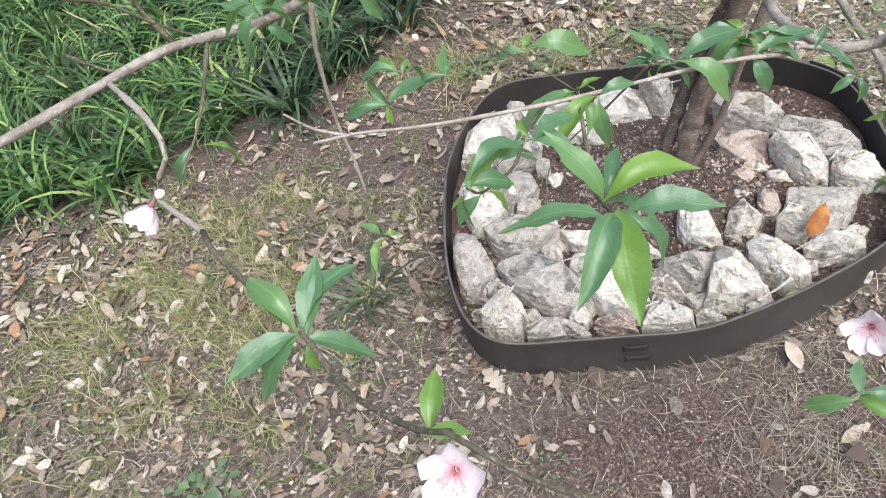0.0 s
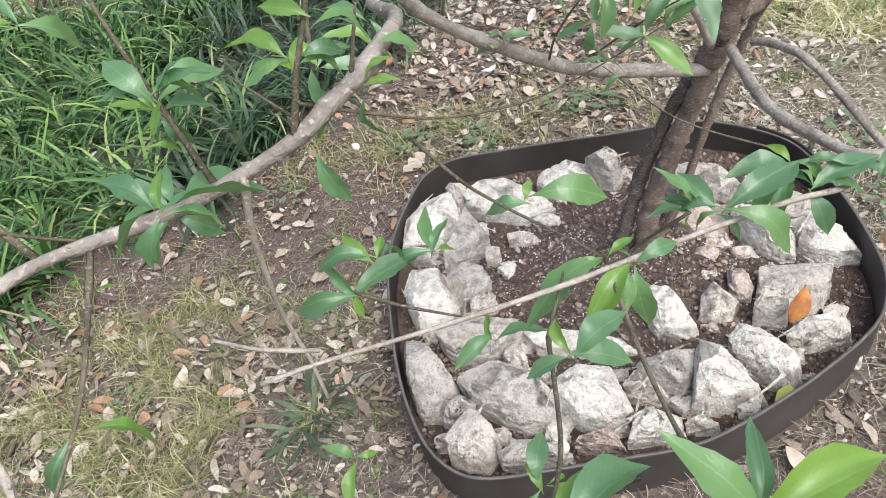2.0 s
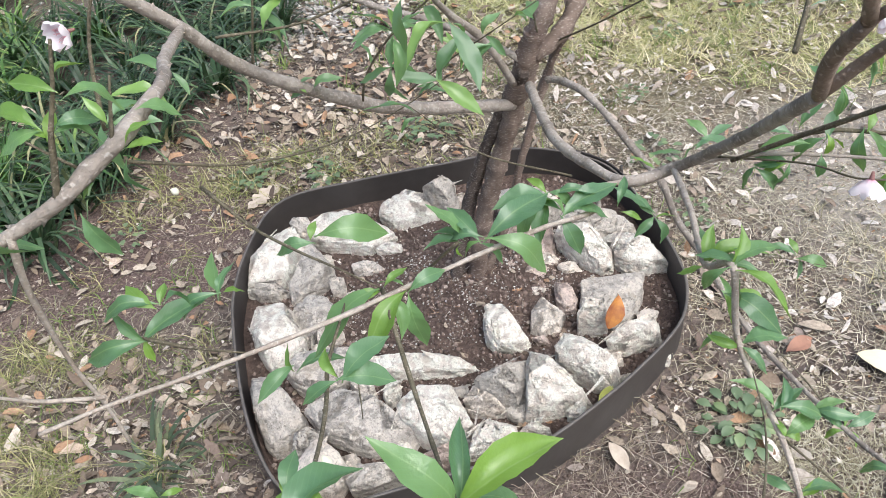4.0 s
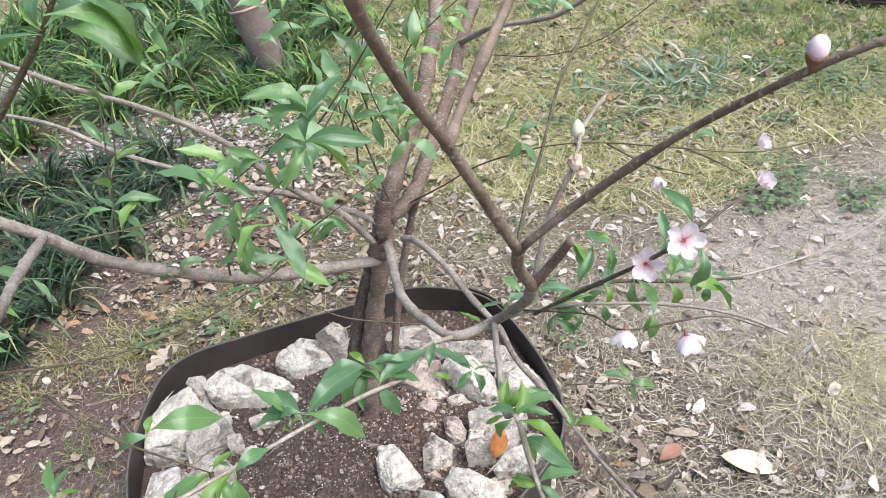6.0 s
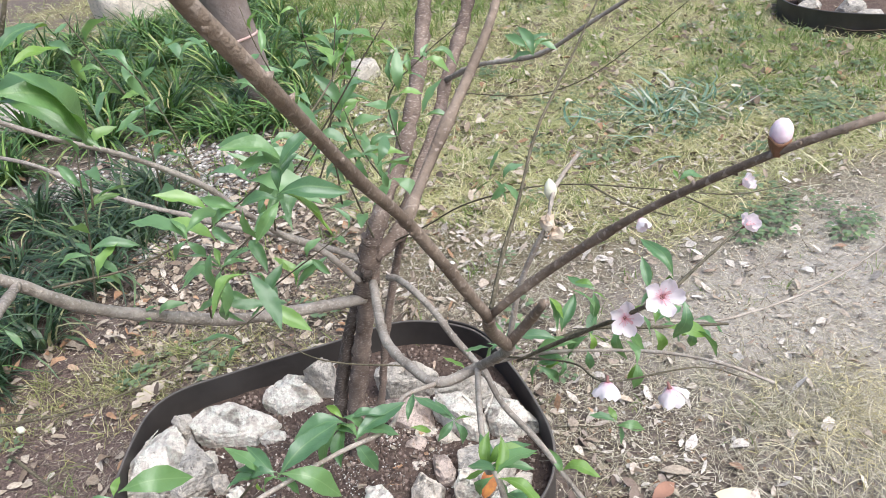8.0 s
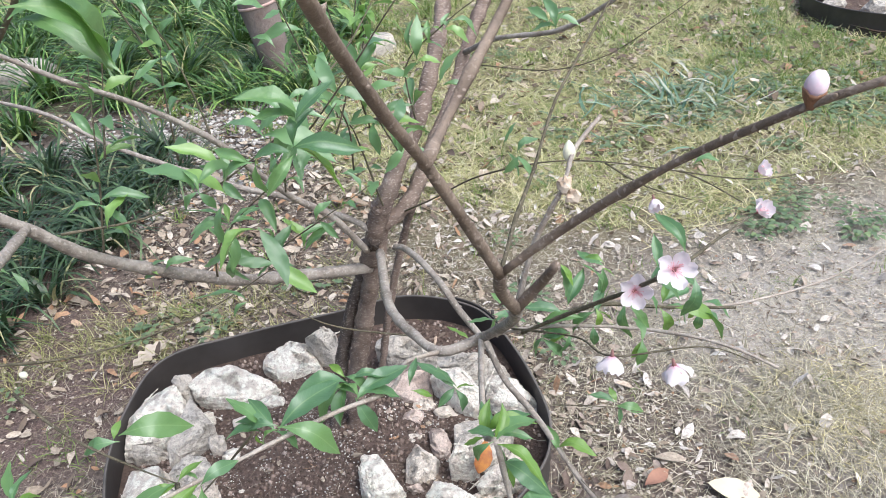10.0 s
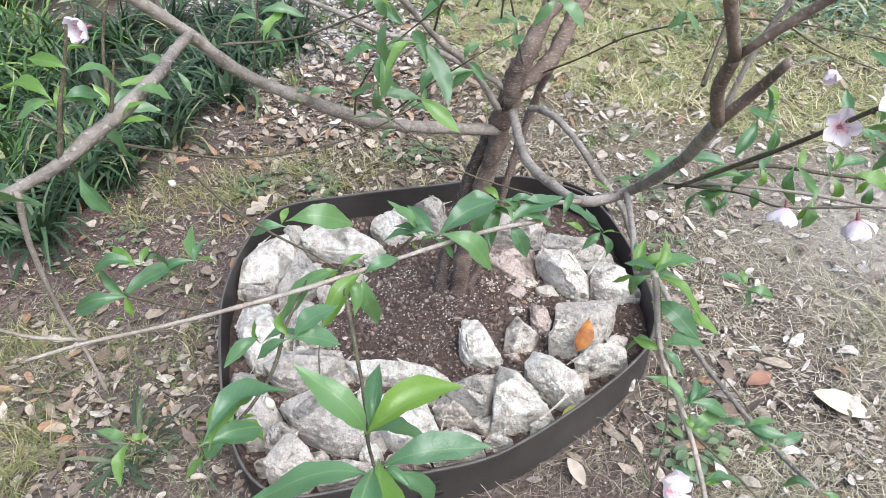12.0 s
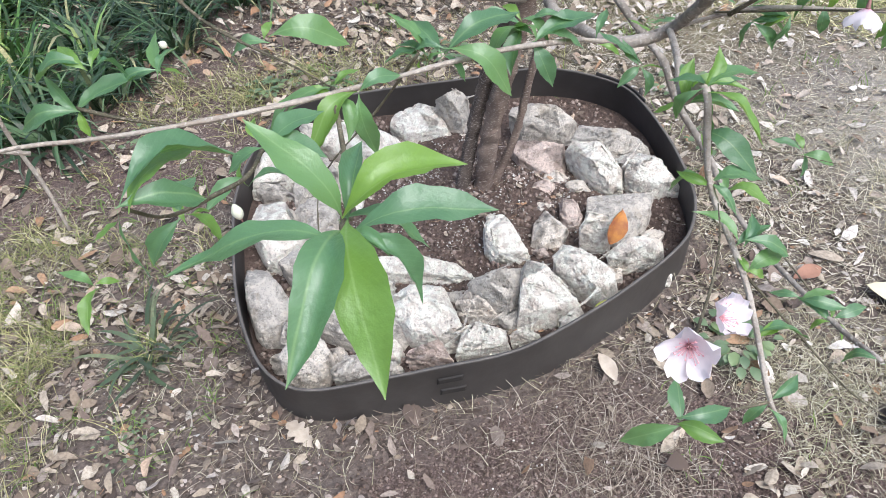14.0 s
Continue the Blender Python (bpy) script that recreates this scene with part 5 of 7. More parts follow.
whorl((0.563, 1.107, 1.031), [(0.529, 1.149, 1.046), (0.619, 1.119, 1.040), (0.592, 1.112, 1.000)])
whorl((0.244, 0.554, 1.228), [(0.264, 0.569, 1.233), (0.227, 0.561, 1.219)])
whorl((0.292, 0.846, 0.955), [(0.240, 0.898, 0.973), (0.284, 0.872, 0.973), (0.274, 0.850, 0.932), (0.347, 0.871, 0.953), (0.308, 0.849, 0.924)])
whorl((0.322, 1.001, 0.825), [(0.259, 0.993, 0.814), (0.292, 1.023, 0.824), (0.306, 0.964, 0.766), (0.325, 1.028, 0.845), (0.367, 1.016, 0.809)])
whorl((0.354, 0.834, 0.973), [(0.315, 0.851, 0.949), (0.361, 0.834, 0.930), (0.317, 0.864, 0.990)])
whorl((0.421, 1.074, 0.709), [(0.401, 1.105, 0.761), (0.488, 1.079, 0.742), (0.415, 1.103, 0.726), (0.476, 1.077, 0.738)])
whorl((0.312, 0.903, 0.768), [(0.247, 0.913, 0.789), (0.352, 0.861, 0.720), (0.350, 0.932, 0.804), (0.289, 0.907, 0.744)])
whorl((0.559, 1.088, 1.001), [(0.595, 1.102, 1.033), (0.531, 1.110, 0.990), (0.602, 1.094, 0.994)])
whorl((0.658, 1.140, 0.948), [(0.678, 1.166, 0.998), (0.624, 1.174, 0.943), (0.694, 1.136, 0.984)])
whorl((0.745, 1.228, 0.942), [(0.772, 1.246, 0.965), (0.786, 1.200, 0.916), (0.733, 1.246, 0.946)])
whorl((0.615, 1.203, 0.827), [(0.673, 1.189, 0.845), (0.595, 1.214, 0.802), (0.623, 1.171, 0.769), (0.677, 1.173, 0.814), (0.685, 1.177, 0.832)])
whorl((0.858, 1.074, 0.969), [(0.906, 1.070, 0.981), (0.839, 1.117, 0.986), (0.883, 1.096, 0.998), (0.847, 1.091, 0.950), (0.898, 1.043, 0.958)])
whorl((0.908, 0.796, 0.832), [(0.912, 0.812, 0.841), (0.949, 0.787, 0.826), (0.923, 0.789, 0.821)])
whorl((0.488, 1.072, 1.029), [(0.414, 1.080, 1.019), (0.517, 1.078, 1.009), (0.484, 1.098, 1.050), (0.445, 1.065, 0.984)])
whorl((0.407, 0.897, 1.003), [(0.368, 0.901, 0.972), (0.455, 0.892, 0.992)])
whorl((0.302, 1.097, 1.049), [(0.267, 1.113, 1.031), (0.335, 1.116, 1.058), (0.303, 1.132, 1.083), (0.344, 1.103, 1.022)])
whorl((0.248, 1.092, 1.104), [(0.224, 1.122, 1.122), (0.288, 1.116, 1.103), (0.254, 1.108, 1.064)])
whorl((0.363, 1.088, 1.072), [(0.356, 1.122, 1.102), (0.416, 1.084, 1.089)])
whorl((0.774, 1.028, 0.851), [(0.739, 1.024, 0.811), (0.803, 1.020, 0.823)])
whorl((0.721, 0.971, 0.829), [(0.693, 0.994, 0.800), (0.735, 0.960, 0.782), (0.751, 0.944, 0.812)])
whorl((0.671, 0.675, 0.761), [(0.669, 0.670, 0.734), (0.689, 0.665, 0.743), (0.699, 0.695, 0.777), (0.645, 0.688, 0.721)])
whorl((0.704, 0.664, 0.764), [(0.706, 0.649, 0.713), (0.725, 0.678, 0.776), (0.728, 0.642, 0.720)])
whorl((0.750, 0.652, 0.756), [(0.791, 0.653, 0.761), (0.766, 0.672, 0.769), (0.770, 0.660, 0.764), (0.773, 0.634, 0.722)])
whorl((0.639, 0.683, 0.735), [(0.619, 0.699, 0.716), (0.626, 0.684, 0.703), (0.617, 0.726, 0.730), (0.612, 0.707, 0.723)])
whorl((0.806, 0.650, 0.730), [(0.842, 0.630, 0.703), (0.799, 0.647, 0.693), (0.794, 0.659, 0.706)])
whorl((0.614, 0.701, 0.726), [(0.602, 0.700, 0.695), (0.634, 0.685, 0.693), (0.652, 0.685, 0.703)])
whorl((0.677, 0.601, 0.768), [(0.669, 0.596, 0.732), (0.685, 0.630, 0.778), (0.665, 0.603, 0.741)])
whorl((0.661, 0.535, 0.924), [(0.653, 0.536, 0.892), (0.654, 0.539, 0.905), (0.658, 0.580, 0.946)])
whorl((0.649, 0.562, 0.882), [(0.677, 0.544, 0.851), (0.679, 0.566, 0.889), (0.641, 0.566, 0.860)])
whorl((0.687, 0.546, 0.881), [(0.684, 0.572, 0.883), (0.674, 0.546, 0.832), (0.675, 0.570, 0.868)])
whorl((0.533, 0.535, 0.959), [(0.534, 0.527, 0.922), (0.541, 0.526, 0.933)])
whorl((0.690, 0.688, 0.809), [(0.685, 0.683, 0.768), (0.701, 0.680, 0.791), (0.676, 0.731, 0.812)])
whorl((0.613, 0.780, 0.711), [(0.586, 0.789, 0.672), (0.603, 0.817, 0.724), (0.655, 0.788, 0.715)])
whorl((0.607, 0.821, 0.673), [(0.578, 0.848, 0.660), (0.577, 0.849, 0.660), (0.588, 0.826, 0.645)])
whorl((0.178, 1.059, 0.840), [(0.196, 1.092, 0.787)])
whorl((0.178, 1.059, 0.840), [(0.220, 1.080, 0.872)])
whorl((0.206, 1.054, 0.840), [(0.225, 1.013, 0.801)])
whorl((0.252, 1.039, 0.852), [(0.283, 1.050, 0.837)])
whorl((0.296, 1.021, 0.867), [(0.288, 0.973, 0.908)])
whorl((0.327, 1.001, 0.884), [(0.350, 0.965, 0.865)])
whorl((0.327, 1.001, 0.884), [(0.342, 1.019, 0.929)])
whorl((0.356, 0.982, 0.907), [(0.340, 0.944, 0.937)])
whorl((0.390, 0.960, 0.935), [(0.439, 0.952, 0.901)])
whorl((0.390, 0.960, 0.935), [(0.367, 0.974, 0.992)])
whorl((0.417, 0.936, 0.968), [(0.426, 0.880, 0.947)])
whorl((0.436, 0.919, 0.991), [(0.470, 0.931, 1.005)])
whorl((0.450, 0.904, 1.013), [(0.431, 0.886, 1.025)])
whorl((0.450, 0.904, 1.013), [(0.469, 0.894, 1.010)])
whorl((0.162, 1.126, 0.794), [(0.195, 1.093, 0.807)])
whorl((0.174, 1.122, 0.840), [(0.157, 1.154, 0.856)])
whorl((0.184, 1.119, 0.878), [(0.166, 1.074, 0.912)])
whorl((0.190, 1.117, 0.904), [(0.246, 1.130, 0.912)])
whorl((0.199, 1.114, 0.943), [(0.177, 1.140, 0.975)])
whorl((0.210, 1.122, 0.988), [(0.245, 1.087, 1.012)])
whorl((0.210, 1.122, 0.988), [(0.234, 1.164, 1.001)])
whorl((0.297, 1.139, 0.691), [(0.339, 1.103, 0.696)])
whorl((0.305, 1.119, 0.723), [(0.292, 1.146, 0.772)])
whorl((0.316, 1.104, 0.746), [(0.300, 1.068, 0.758)])
whorl((0.336, 1.078, 0.785), [(0.387, 1.101, 0.785)])
whorl((0.353, 1.063, 0.804), [(0.316, 1.032, 0.832)])
whorl((0.373, 1.046, 0.827), [(0.379, 0.990, 0.791)])
whorl((0.401, 1.021, 0.858), [(0.416, 1.033, 0.893)])
whorl((0.401, 1.021, 0.858), [(0.375, 0.975, 0.869)])
whorl((0.425, 0.992, 0.893), [(0.479, 1.007, 0.882)])
whorl((0.425, 0.992, 0.893), [(0.412, 0.993, 0.947)])
whorl((0.448, 0.966, 0.927), [(0.468, 0.919, 0.908)])
whorl((0.470, 0.942, 0.966), [(0.495, 0.953, 0.967)])
whorl((0.470, 0.942, 0.966), [(0.452, 0.921, 0.993)])
whorl((0.369, 1.121, 0.680), [(0.412, 1.109, 0.661)])
whorl((0.380, 1.104, 0.698), [(0.387, 1.118, 0.751)])
whorl((0.394, 1.080, 0.721), [(0.382, 1.048, 0.708)])
whorl((0.394, 1.080, 0.721), [(0.451, 1.087, 0.753)])
whorl((0.416, 1.054, 0.747), [(0.400, 1.059, 0.786)])
whorl((0.442, 1.022, 0.778), [(0.466, 1.001, 0.749)])
whorl((0.442, 1.022, 0.778), [(0.472, 1.032, 0.802)])
whorl((0.475, 1.003, 0.803), [(0.488, 0.962, 0.813)])
whorl((0.475, 1.003, 0.803), [(0.501, 1.021, 0.782)])
whorl((0.498, 0.996, 0.816), [(0.491, 1.015, 0.852)])
whorl((0.335, 1.104, 0.937), [(0.303, 1.074, 0.974)])
whorl((0.335, 1.104, 0.937), [(0.377, 1.138, 0.961)])
whorl((0.329, 1.107, 0.978), [(0.280, 1.096, 0.989)])
whorl((0.329, 1.107, 0.978), [(0.344, 1.069, 1.007)])
whorl((0.324, 1.108, 1.006), [(0.299, 1.148, 1.012)])
whorl((0.312, 1.104, 1.049), [(0.278, 1.069, 1.050)])
whorl((0.312, 1.104, 1.049), [(0.336, 1.094, 1.074)])
whorl((0.289, 1.107, 1.095), [(0.258, 1.159, 1.108)])
whorl((0.417, 1.061, 0.835), [(0.434, 1.025, 0.824)])
whorl((0.417, 1.061, 0.835), [(0.406, 1.064, 0.892)])
whorl((0.414, 1.023, 0.868), [(0.369, 0.979, 0.864)])
whorl((0.414, 1.023, 0.868), [(0.468, 1.011, 0.874)])
whorl((0.413, 0.984, 0.901), [(0.377, 0.967, 0.939)])
whorl((0.415, 0.961, 0.917), [(0.410, 0.910, 0.893)])
whorl((0.415, 0.961, 0.917), [(0.454, 0.952, 0.955)])
whorl((0.418, 0.932, 0.937), [(0.378, 0.882, 0.931)])
whorl((0.418, 0.932, 0.937), [(0.463, 0.900, 0.930)])
whorl((0.422, 0.898, 0.959), [(0.416, 0.920, 1.013)])
whorl((0.422, 0.898, 0.959), [(0.402, 0.854, 0.935)])
whorl((0.424, 0.871, 0.978), [(0.482, 0.842, 0.985)])
whorl((0.438, 0.842, 1.008), [(0.415, 0.802, 1.031)])
whorl((0.450, 0.828, 1.027), [(0.478, 0.809, 1.017)])
whorl((0.450, 0.828, 1.027), [(0.445, 0.863, 1.064)])
whorl((0.463, 0.813, 1.050), [(0.463, 0.751, 1.051)])
whorl((0.479, 0.797, 1.076), [(0.524, 0.811, 1.066)])
whorl((0.504, 0.775, 1.117), [(0.482, 0.764, 1.142)])
whorl((0.504, 0.775, 1.117), [(0.526, 0.757, 1.110)])
whorl((0.539, 1.147, 0.810), [(0.563, 1.112, 0.822)])
whorl((0.534, 1.126, 0.852), [(0.538, 1.148, 0.891)])
whorl((0.524, 1.108, 0.889), [(0.485, 1.099, 0.873)])
whorl((0.511, 1.095, 0.918), [(0.523, 1.062, 0.931)])
whorl((0.511, 1.095, 0.918), [(0.480, 1.117, 0.923)])
whorl((0.498, 1.083, 0.945), [(0.479, 1.035, 0.947)])
whorl((0.498, 1.083, 0.945), [(0.537, 1.071, 0.976)])
whorl((0.480, 1.069, 0.992), [(0.449, 1.087, 1.006)])
whorl((0.465, 1.061, 1.042), [(0.479, 1.002, 1.067)])
whorl((0.456, 1.056, 1.069), [(0.469, 1.077, 1.094)])
whorl((0.456, 1.056, 1.069), [(0.425, 1.029, 1.063)])
whorl((0.452, 1.060, 1.095), [(0.466, 1.043, 1.120)])
whorl((0.584, 1.202, 0.719), [(0.558, 1.142, 0.725)])
whorl((0.584, 1.202, 0.719), [(0.595, 1.259, 0.754)])
whorl((0.578, 1.201, 0.746), [(0.519, 1.186, 0.760)])
whorl((0.578, 1.201, 0.746), [(0.594, 1.166, 0.756)])
whorl((0.570, 1.200, 0.785), [(0.555, 1.255, 0.801)])
whorl((0.558, 1.195, 0.831), [(0.526, 1.174, 0.812)])
whorl((0.558, 1.195, 0.831), [(0.582, 1.185, 0.863)])
whorl((0.537, 1.179, 0.865), [(0.475, 1.198, 0.875)])
whorl((0.547, 1.172, 0.892), [(0.578, 1.188, 0.888)])
whorl((0.562, 1.165, 0.920), [(0.543, 1.175, 0.966)])
whorl((0.562, 1.165, 0.920), [(0.555, 1.108, 0.929)])
whorl((0.579, 1.158, 0.952), [(0.615, 1.188, 0.958)])
whorl((0.583, 1.145, 0.986), [(0.555, 1.174, 1.029)])
whorl((0.581, 1.130, 1.020), [(0.582, 1.066, 1.018)])
whorl((0.578, 1.114, 1.056), [(0.593, 1.137, 1.075)])
whorl((0.578, 1.114, 1.056), [(0.549, 1.095, 1.062)])
whorl((0.501, 1.111, 0.844), [(0.536, 1.107, 0.835)])
whorl((0.513, 1.105, 0.872), [(0.506, 1.151, 0.903)])
whorl((0.525, 1.099, 0.900), [(0.527, 1.033, 0.913)])
whorl((0.538, 1.092, 0.950), [(0.590, 1.093, 0.957)])
whorl((0.546, 1.088, 0.985), [(0.526, 1.112, 1.007)])
whorl((0.546, 1.088, 0.985), [(0.591, 1.038, 0.995)])
whorl((0.555, 1.089, 1.014), [(0.556, 1.151, 1.015)])
whorl((0.555, 1.089, 1.014), [(0.535, 1.030, 1.035)])
whorl((0.570, 1.093, 1.059), [(0.592, 1.095, 1.057)])
whorl((0.570, 1.093, 1.059), [(0.559, 1.109, 1.075)])
whorl((0.586, 1.196, 0.848), [(0.596, 1.138, 0.874)])
whorl((0.579, 1.189, 0.880), [(0.623, 1.209, 0.920)])
whorl((0.568, 1.180, 0.927), [(0.520, 1.176, 0.923)])
whorl((0.557, 1.175, 0.977), [(0.598, 1.156, 1.020)])
whorl((0.550, 1.172, 1.008), [(0.528, 1.193, 1.025)])
whorl((0.550, 1.172, 1.008), [(0.506, 1.145, 1.008)])
whorl((0.545, 1.165, 1.045), [(0.580, 1.190, 1.080)])
whorl((0.541, 1.156, 1.084), [(0.511, 1.155, 1.084)])
whorl((0.442, 0.954, 0.974), [(0.431, 0.993, 0.953)])
whorl((0.465, 0.978, 0.983), [(0.464, 0.996, 1.016)])
whorl((0.465, 0.978, 0.983), [(0.494, 0.989, 0.931)])
whorl((0.494, 1.005, 0.995), [(0.477, 1.062, 0.988)])
whorl((0.523, 1.030, 1.007), [(0.546, 1.020, 1.039)])
whorl((0.551, 1.053, 1.022), [(0.577, 1.086, 0.989)])
whorl((0.551, 1.053, 1.022), [(0.541, 1.096, 1.060)])
whorl((0.582, 1.080, 1.043), [(0.622, 1.061, 1.040)])
whorl((0.582, 1.080, 1.043), [(0.581, 1.120, 1.021)])
whorl((0.603, 1.099, 1.058), [(0.603, 1.095, 1.092)])
whorl((0.206, 1.109, 0.926), [(0.268, 1.112, 0.924)])
whorl((0.206, 1.109, 0.926), [(0.195, 1.176, 0.929)])
whorl((0.214, 1.113, 0.952), [(0.227, 1.059, 0.961)])
whorl((0.225, 1.116, 0.991), [(0.271, 1.120, 1.005)])
whorl((0.235, 1.115, 1.023), [(0.202, 1.120, 1.043)])
whorl((0.290, 1.088, 1.046), [(0.244, 1.039, 1.039)])
whorl((0.278, 1.090, 1.082), [(0.298, 1.115, 1.115)])
whorl((0.278, 1.090, 1.082), [(0.245, 1.102, 1.085)])
whorl((0.266, 1.090, 1.116), [(0.306, 1.049, 1.150)])
whorl((0.266, 1.090, 1.116), [(0.255, 1.130, 1.140)])
whorl((0.257, 1.087, 1.143), [(0.237, 1.071, 1.138)])
whorl((0.617, 1.167, 0.797), [(0.607, 1.109, 0.823)])
whorl((0.603, 1.165, 0.829), [(0.621, 1.218, 0.863)])
whorl((0.603, 1.165, 0.829), [(0.545, 1.187, 0.843)])
whorl((0.587, 1.161, 0.879), [(0.632, 1.134, 0.908)])
whorl((0.587, 1.161, 0.879), [(0.554, 1.201, 0.898)])
whorl((0.290, 1.116, 0.900), [(0.309, 1.055, 0.906)])
whorl((0.294, 1.117, 0.943), [(0.321, 1.159, 0.949)])
whorl((0.294, 1.117, 0.943), [(0.267, 1.080, 0.960)])
whorl((0.297, 1.118, 0.980), [(0.325, 1.102, 0.996)])
whorl((0.297, 1.118, 0.980), [(0.268, 1.149, 1.007)])
whorl((0.307, 1.118, 1.026), [(0.308, 1.076, 1.038)])
whorl((0.678, 1.222, 0.830), [(0.689, 1.175, 0.867)])
whorl((0.678, 1.222, 0.830), [(0.697, 1.275, 0.864)])
whorl((0.677, 1.224, 0.876), [(0.623, 1.217, 0.904)])
whorl((0.693, 1.212, 0.918), [(0.740, 1.242, 0.919)])
whorl((0.693, 1.212, 0.918), [(0.680, 1.212, 0.957)])
whorl((0.708, 1.200, 0.937), [(0.735, 1.185, 0.918)])
whorl((0.708, 1.200, 0.937), [(0.719, 1.219, 0.970)])
whorl((0.735, 1.177, 0.969), [(0.718, 1.144, 0.972)])
whorl((0.735, 1.177, 0.969), [(0.780, 1.155, 0.938)])
whorl((0.761, 1.152, 0.995), [(0.732, 1.155, 1.042)])
whorl((0.245, 0.480, 1.232), [(0.266, 0.501, 1.184), (0.269, 0.497, 1.234), (0.232, 0.497, 1.244)])
whorl((0.229, 0.481, 1.223), [(0.266, 0.509, 1.179)])

foliage = part("foliage", mesh_of("foliage", *FAR_LEAVES, M["leaf_far"]), tree, "fresh green leaves round the far stems")
foliage["kind"] = "stuff"


# ---- blossoms ----
def petal_mesh():
    verts, faces = [], []
    rows, cols = 6, 5
    for i in range(rows + 1):
        s = i / rows
        w = 0.05 + 0.33 * math.sin(math.pi * (0.04 + 0.78 * s) ** 1.3) ** 0.75 if s < 1 else 0.2
        for j in range(cols):
            c = j / (cols - 1) * 2 - 1
            z = 0.22 * s * s + 0.24 * c * c * s + 0.09 * math.sin(6 * s + 4 * c) * s
            verts.append((c * w, s * (1 - 0.10 * c * c) - (0.07 if s == 1 and j == 2 else 0), z))
    for i in range(rows):
        for j in range(cols - 1):
            a = i * cols + j
            faces.append((a, a + 1, a + 1 + cols, a + cols))
    return mesh_of("petal", verts, faces, M["petal"])


def stamen_mesh():
    rnd = random.Random(5)
    verts, faces = [], []
    for k in range(22):
        a, r = rnd.uniform(0, 6.28), rnd.uniform(0.15, 0.42)
        tip = (r * math.cos(a), r * math.sin(a), rnd.uniform(0.3, 0.5))
        for pts, r0, r1 in (([(0.03 * math.cos(a), 0.03 * math.sin(a), 0), tip], 0.012, 0.01), ([tip, (tip[0] * 1.05, tip[1] * 1.05, tip[2] + 0.05)], 0.028, 0.02)):
            vs, fs = tube(pts, r0, r1, 4, 0.0, 1.0, False)
            o = len(verts)
            verts += vs
            faces += [tuple(i + o for i in f) for f in fs]
    return mesh_of("stamen_cluster", verts, faces, M["stamen"])


def calyx_mesh():
    vs, fs = tube([(0, 0, -0.34), (0, 0, -0.22), (0, 0, -0.1), (0, 0, 0.04)], 0.06, 0.12, 8, 0.05, 0.1, False)
    return mesh_of("calyx", vs, fs, M["calyx"])


PETAL, STAMENS, CALYX = petal_mesh(), stamen_mesh(), calyx_mesh()


def blossom(at, toward, radius, spread=1.0, seed=0):
    """An open five-petalled blossom facing a direction; spread below 1 closes it to a bell."""
    rnd = random.Random(seed)
    z = Vector(toward).normalized()
    m = z.to_track_quat("Z", "Y").to_matrix().to_4x4()
    m.translation = TREE_INV @ (Vector(at) + z * radius * 0.45)
    head = new("blossom")
    head.parent = tree
    head.matrix_basis = m @ Matrix.Rotation(rnd.uniform(0, 6.28), 4, "Z") @ Matrix.Scale(radius, 4)
    head["label"] = "pale pink blossom with a deep pink throat"
    for k in range(5):
        turn = Matrix.Rotation(2 * math.pi * k / 5 + rnd.uniform(-0.1, 0.1), 4, "Z")
        lift = Matrix.Rotation(radians(8 + 72 * (1 - spread) + rnd.uniform(-8, 10)), 4, "X")
        part("petal", PETAL, head, "", turn @ Matrix.Translation((0, 0.06, 0)) @ lift)
    part("stamen_cluster", STAMENS, head, "deep pink stamens")
    part("calyx", CALYX, head, "red-brown calyx")


def bud_on_twig(at, toward, length, width, mat, label, blunt=False):
    vs, fs = [], []
    rows, sides = 9, 10
    for i in range(rows + 1):
        s = i / rows
        r = width * 0.5 * math.sin(math.pi * (0.06 + 0.93 * s) ** 0.9) ** 0.75
        if blunt:
            r = width * 0.5 * max(0.12, 1 - abs(2 * s - 1.02) ** 2.3) ** 0.55
        for k in range(sides):
            a = 2 * math.pi * k / sides + s * 0.8
            rr = r * (1 + 0.07 * math.sin(3 * a + 1) * math.sin(math.pi * s) + (0.1 * s * s if k % 3 == 0 else 0))
            vs.append((rr * math.cos(a), rr * math.sin(a), s * length))
    for i in range(rows):
        for k in range(sides):
            a, b = i * sides + k, i * sides + (k + 1) % sides
            fs.append((a, b, b + sides, a + sides))
    fs += [tuple(range(sides - 1, -1, -1)), tuple(range(rows * sides, (rows + 1) * sides))]
    m = Vector(toward).normalized().to_track_quat("Z", "Y").to_matrix().to_4x4()
    m.translation = TREE_INV @ Vector(at)
    head = part("flower_bud", mesh_of("flower_bud", vs, fs, M[mat]), tree, label, m)
    if blunt:
        cup = [(0.16, -0.42), (0.22, -0.28), (0.3, -0.12), (0.41, 0.05), (0.5, 0.22), (0.54, 0.38), (0.47, 0.36)]
        cv = [(q * width * math.cos(a) * (1 + 0.1 * math.sin(3 * a)), q * width * math.sin(a), (z + (0.14 * math.sin(2.5 * a) if i > 3 else 0)) * width) for i, (q, z) in enumerate(cup) for a in (2 * math.pi * k / 12 for k in range(12))]
        cf = [(i * 12 + k, i * 12 + (k + 1) % 12, (i + 1) * 12 + (k + 1) % 12, (i + 1) * 12 + k) for i in range(len(cup) - 1) for k in range(12)]
        part("sheath", mesh_of("sheath", cv, cf, M["sheath"]), head, "brown scaly sheath")
    else:
        part("calyx", CALYX, head, "red-brown calyx", Matrix.Scale(width * 0.95, 4))


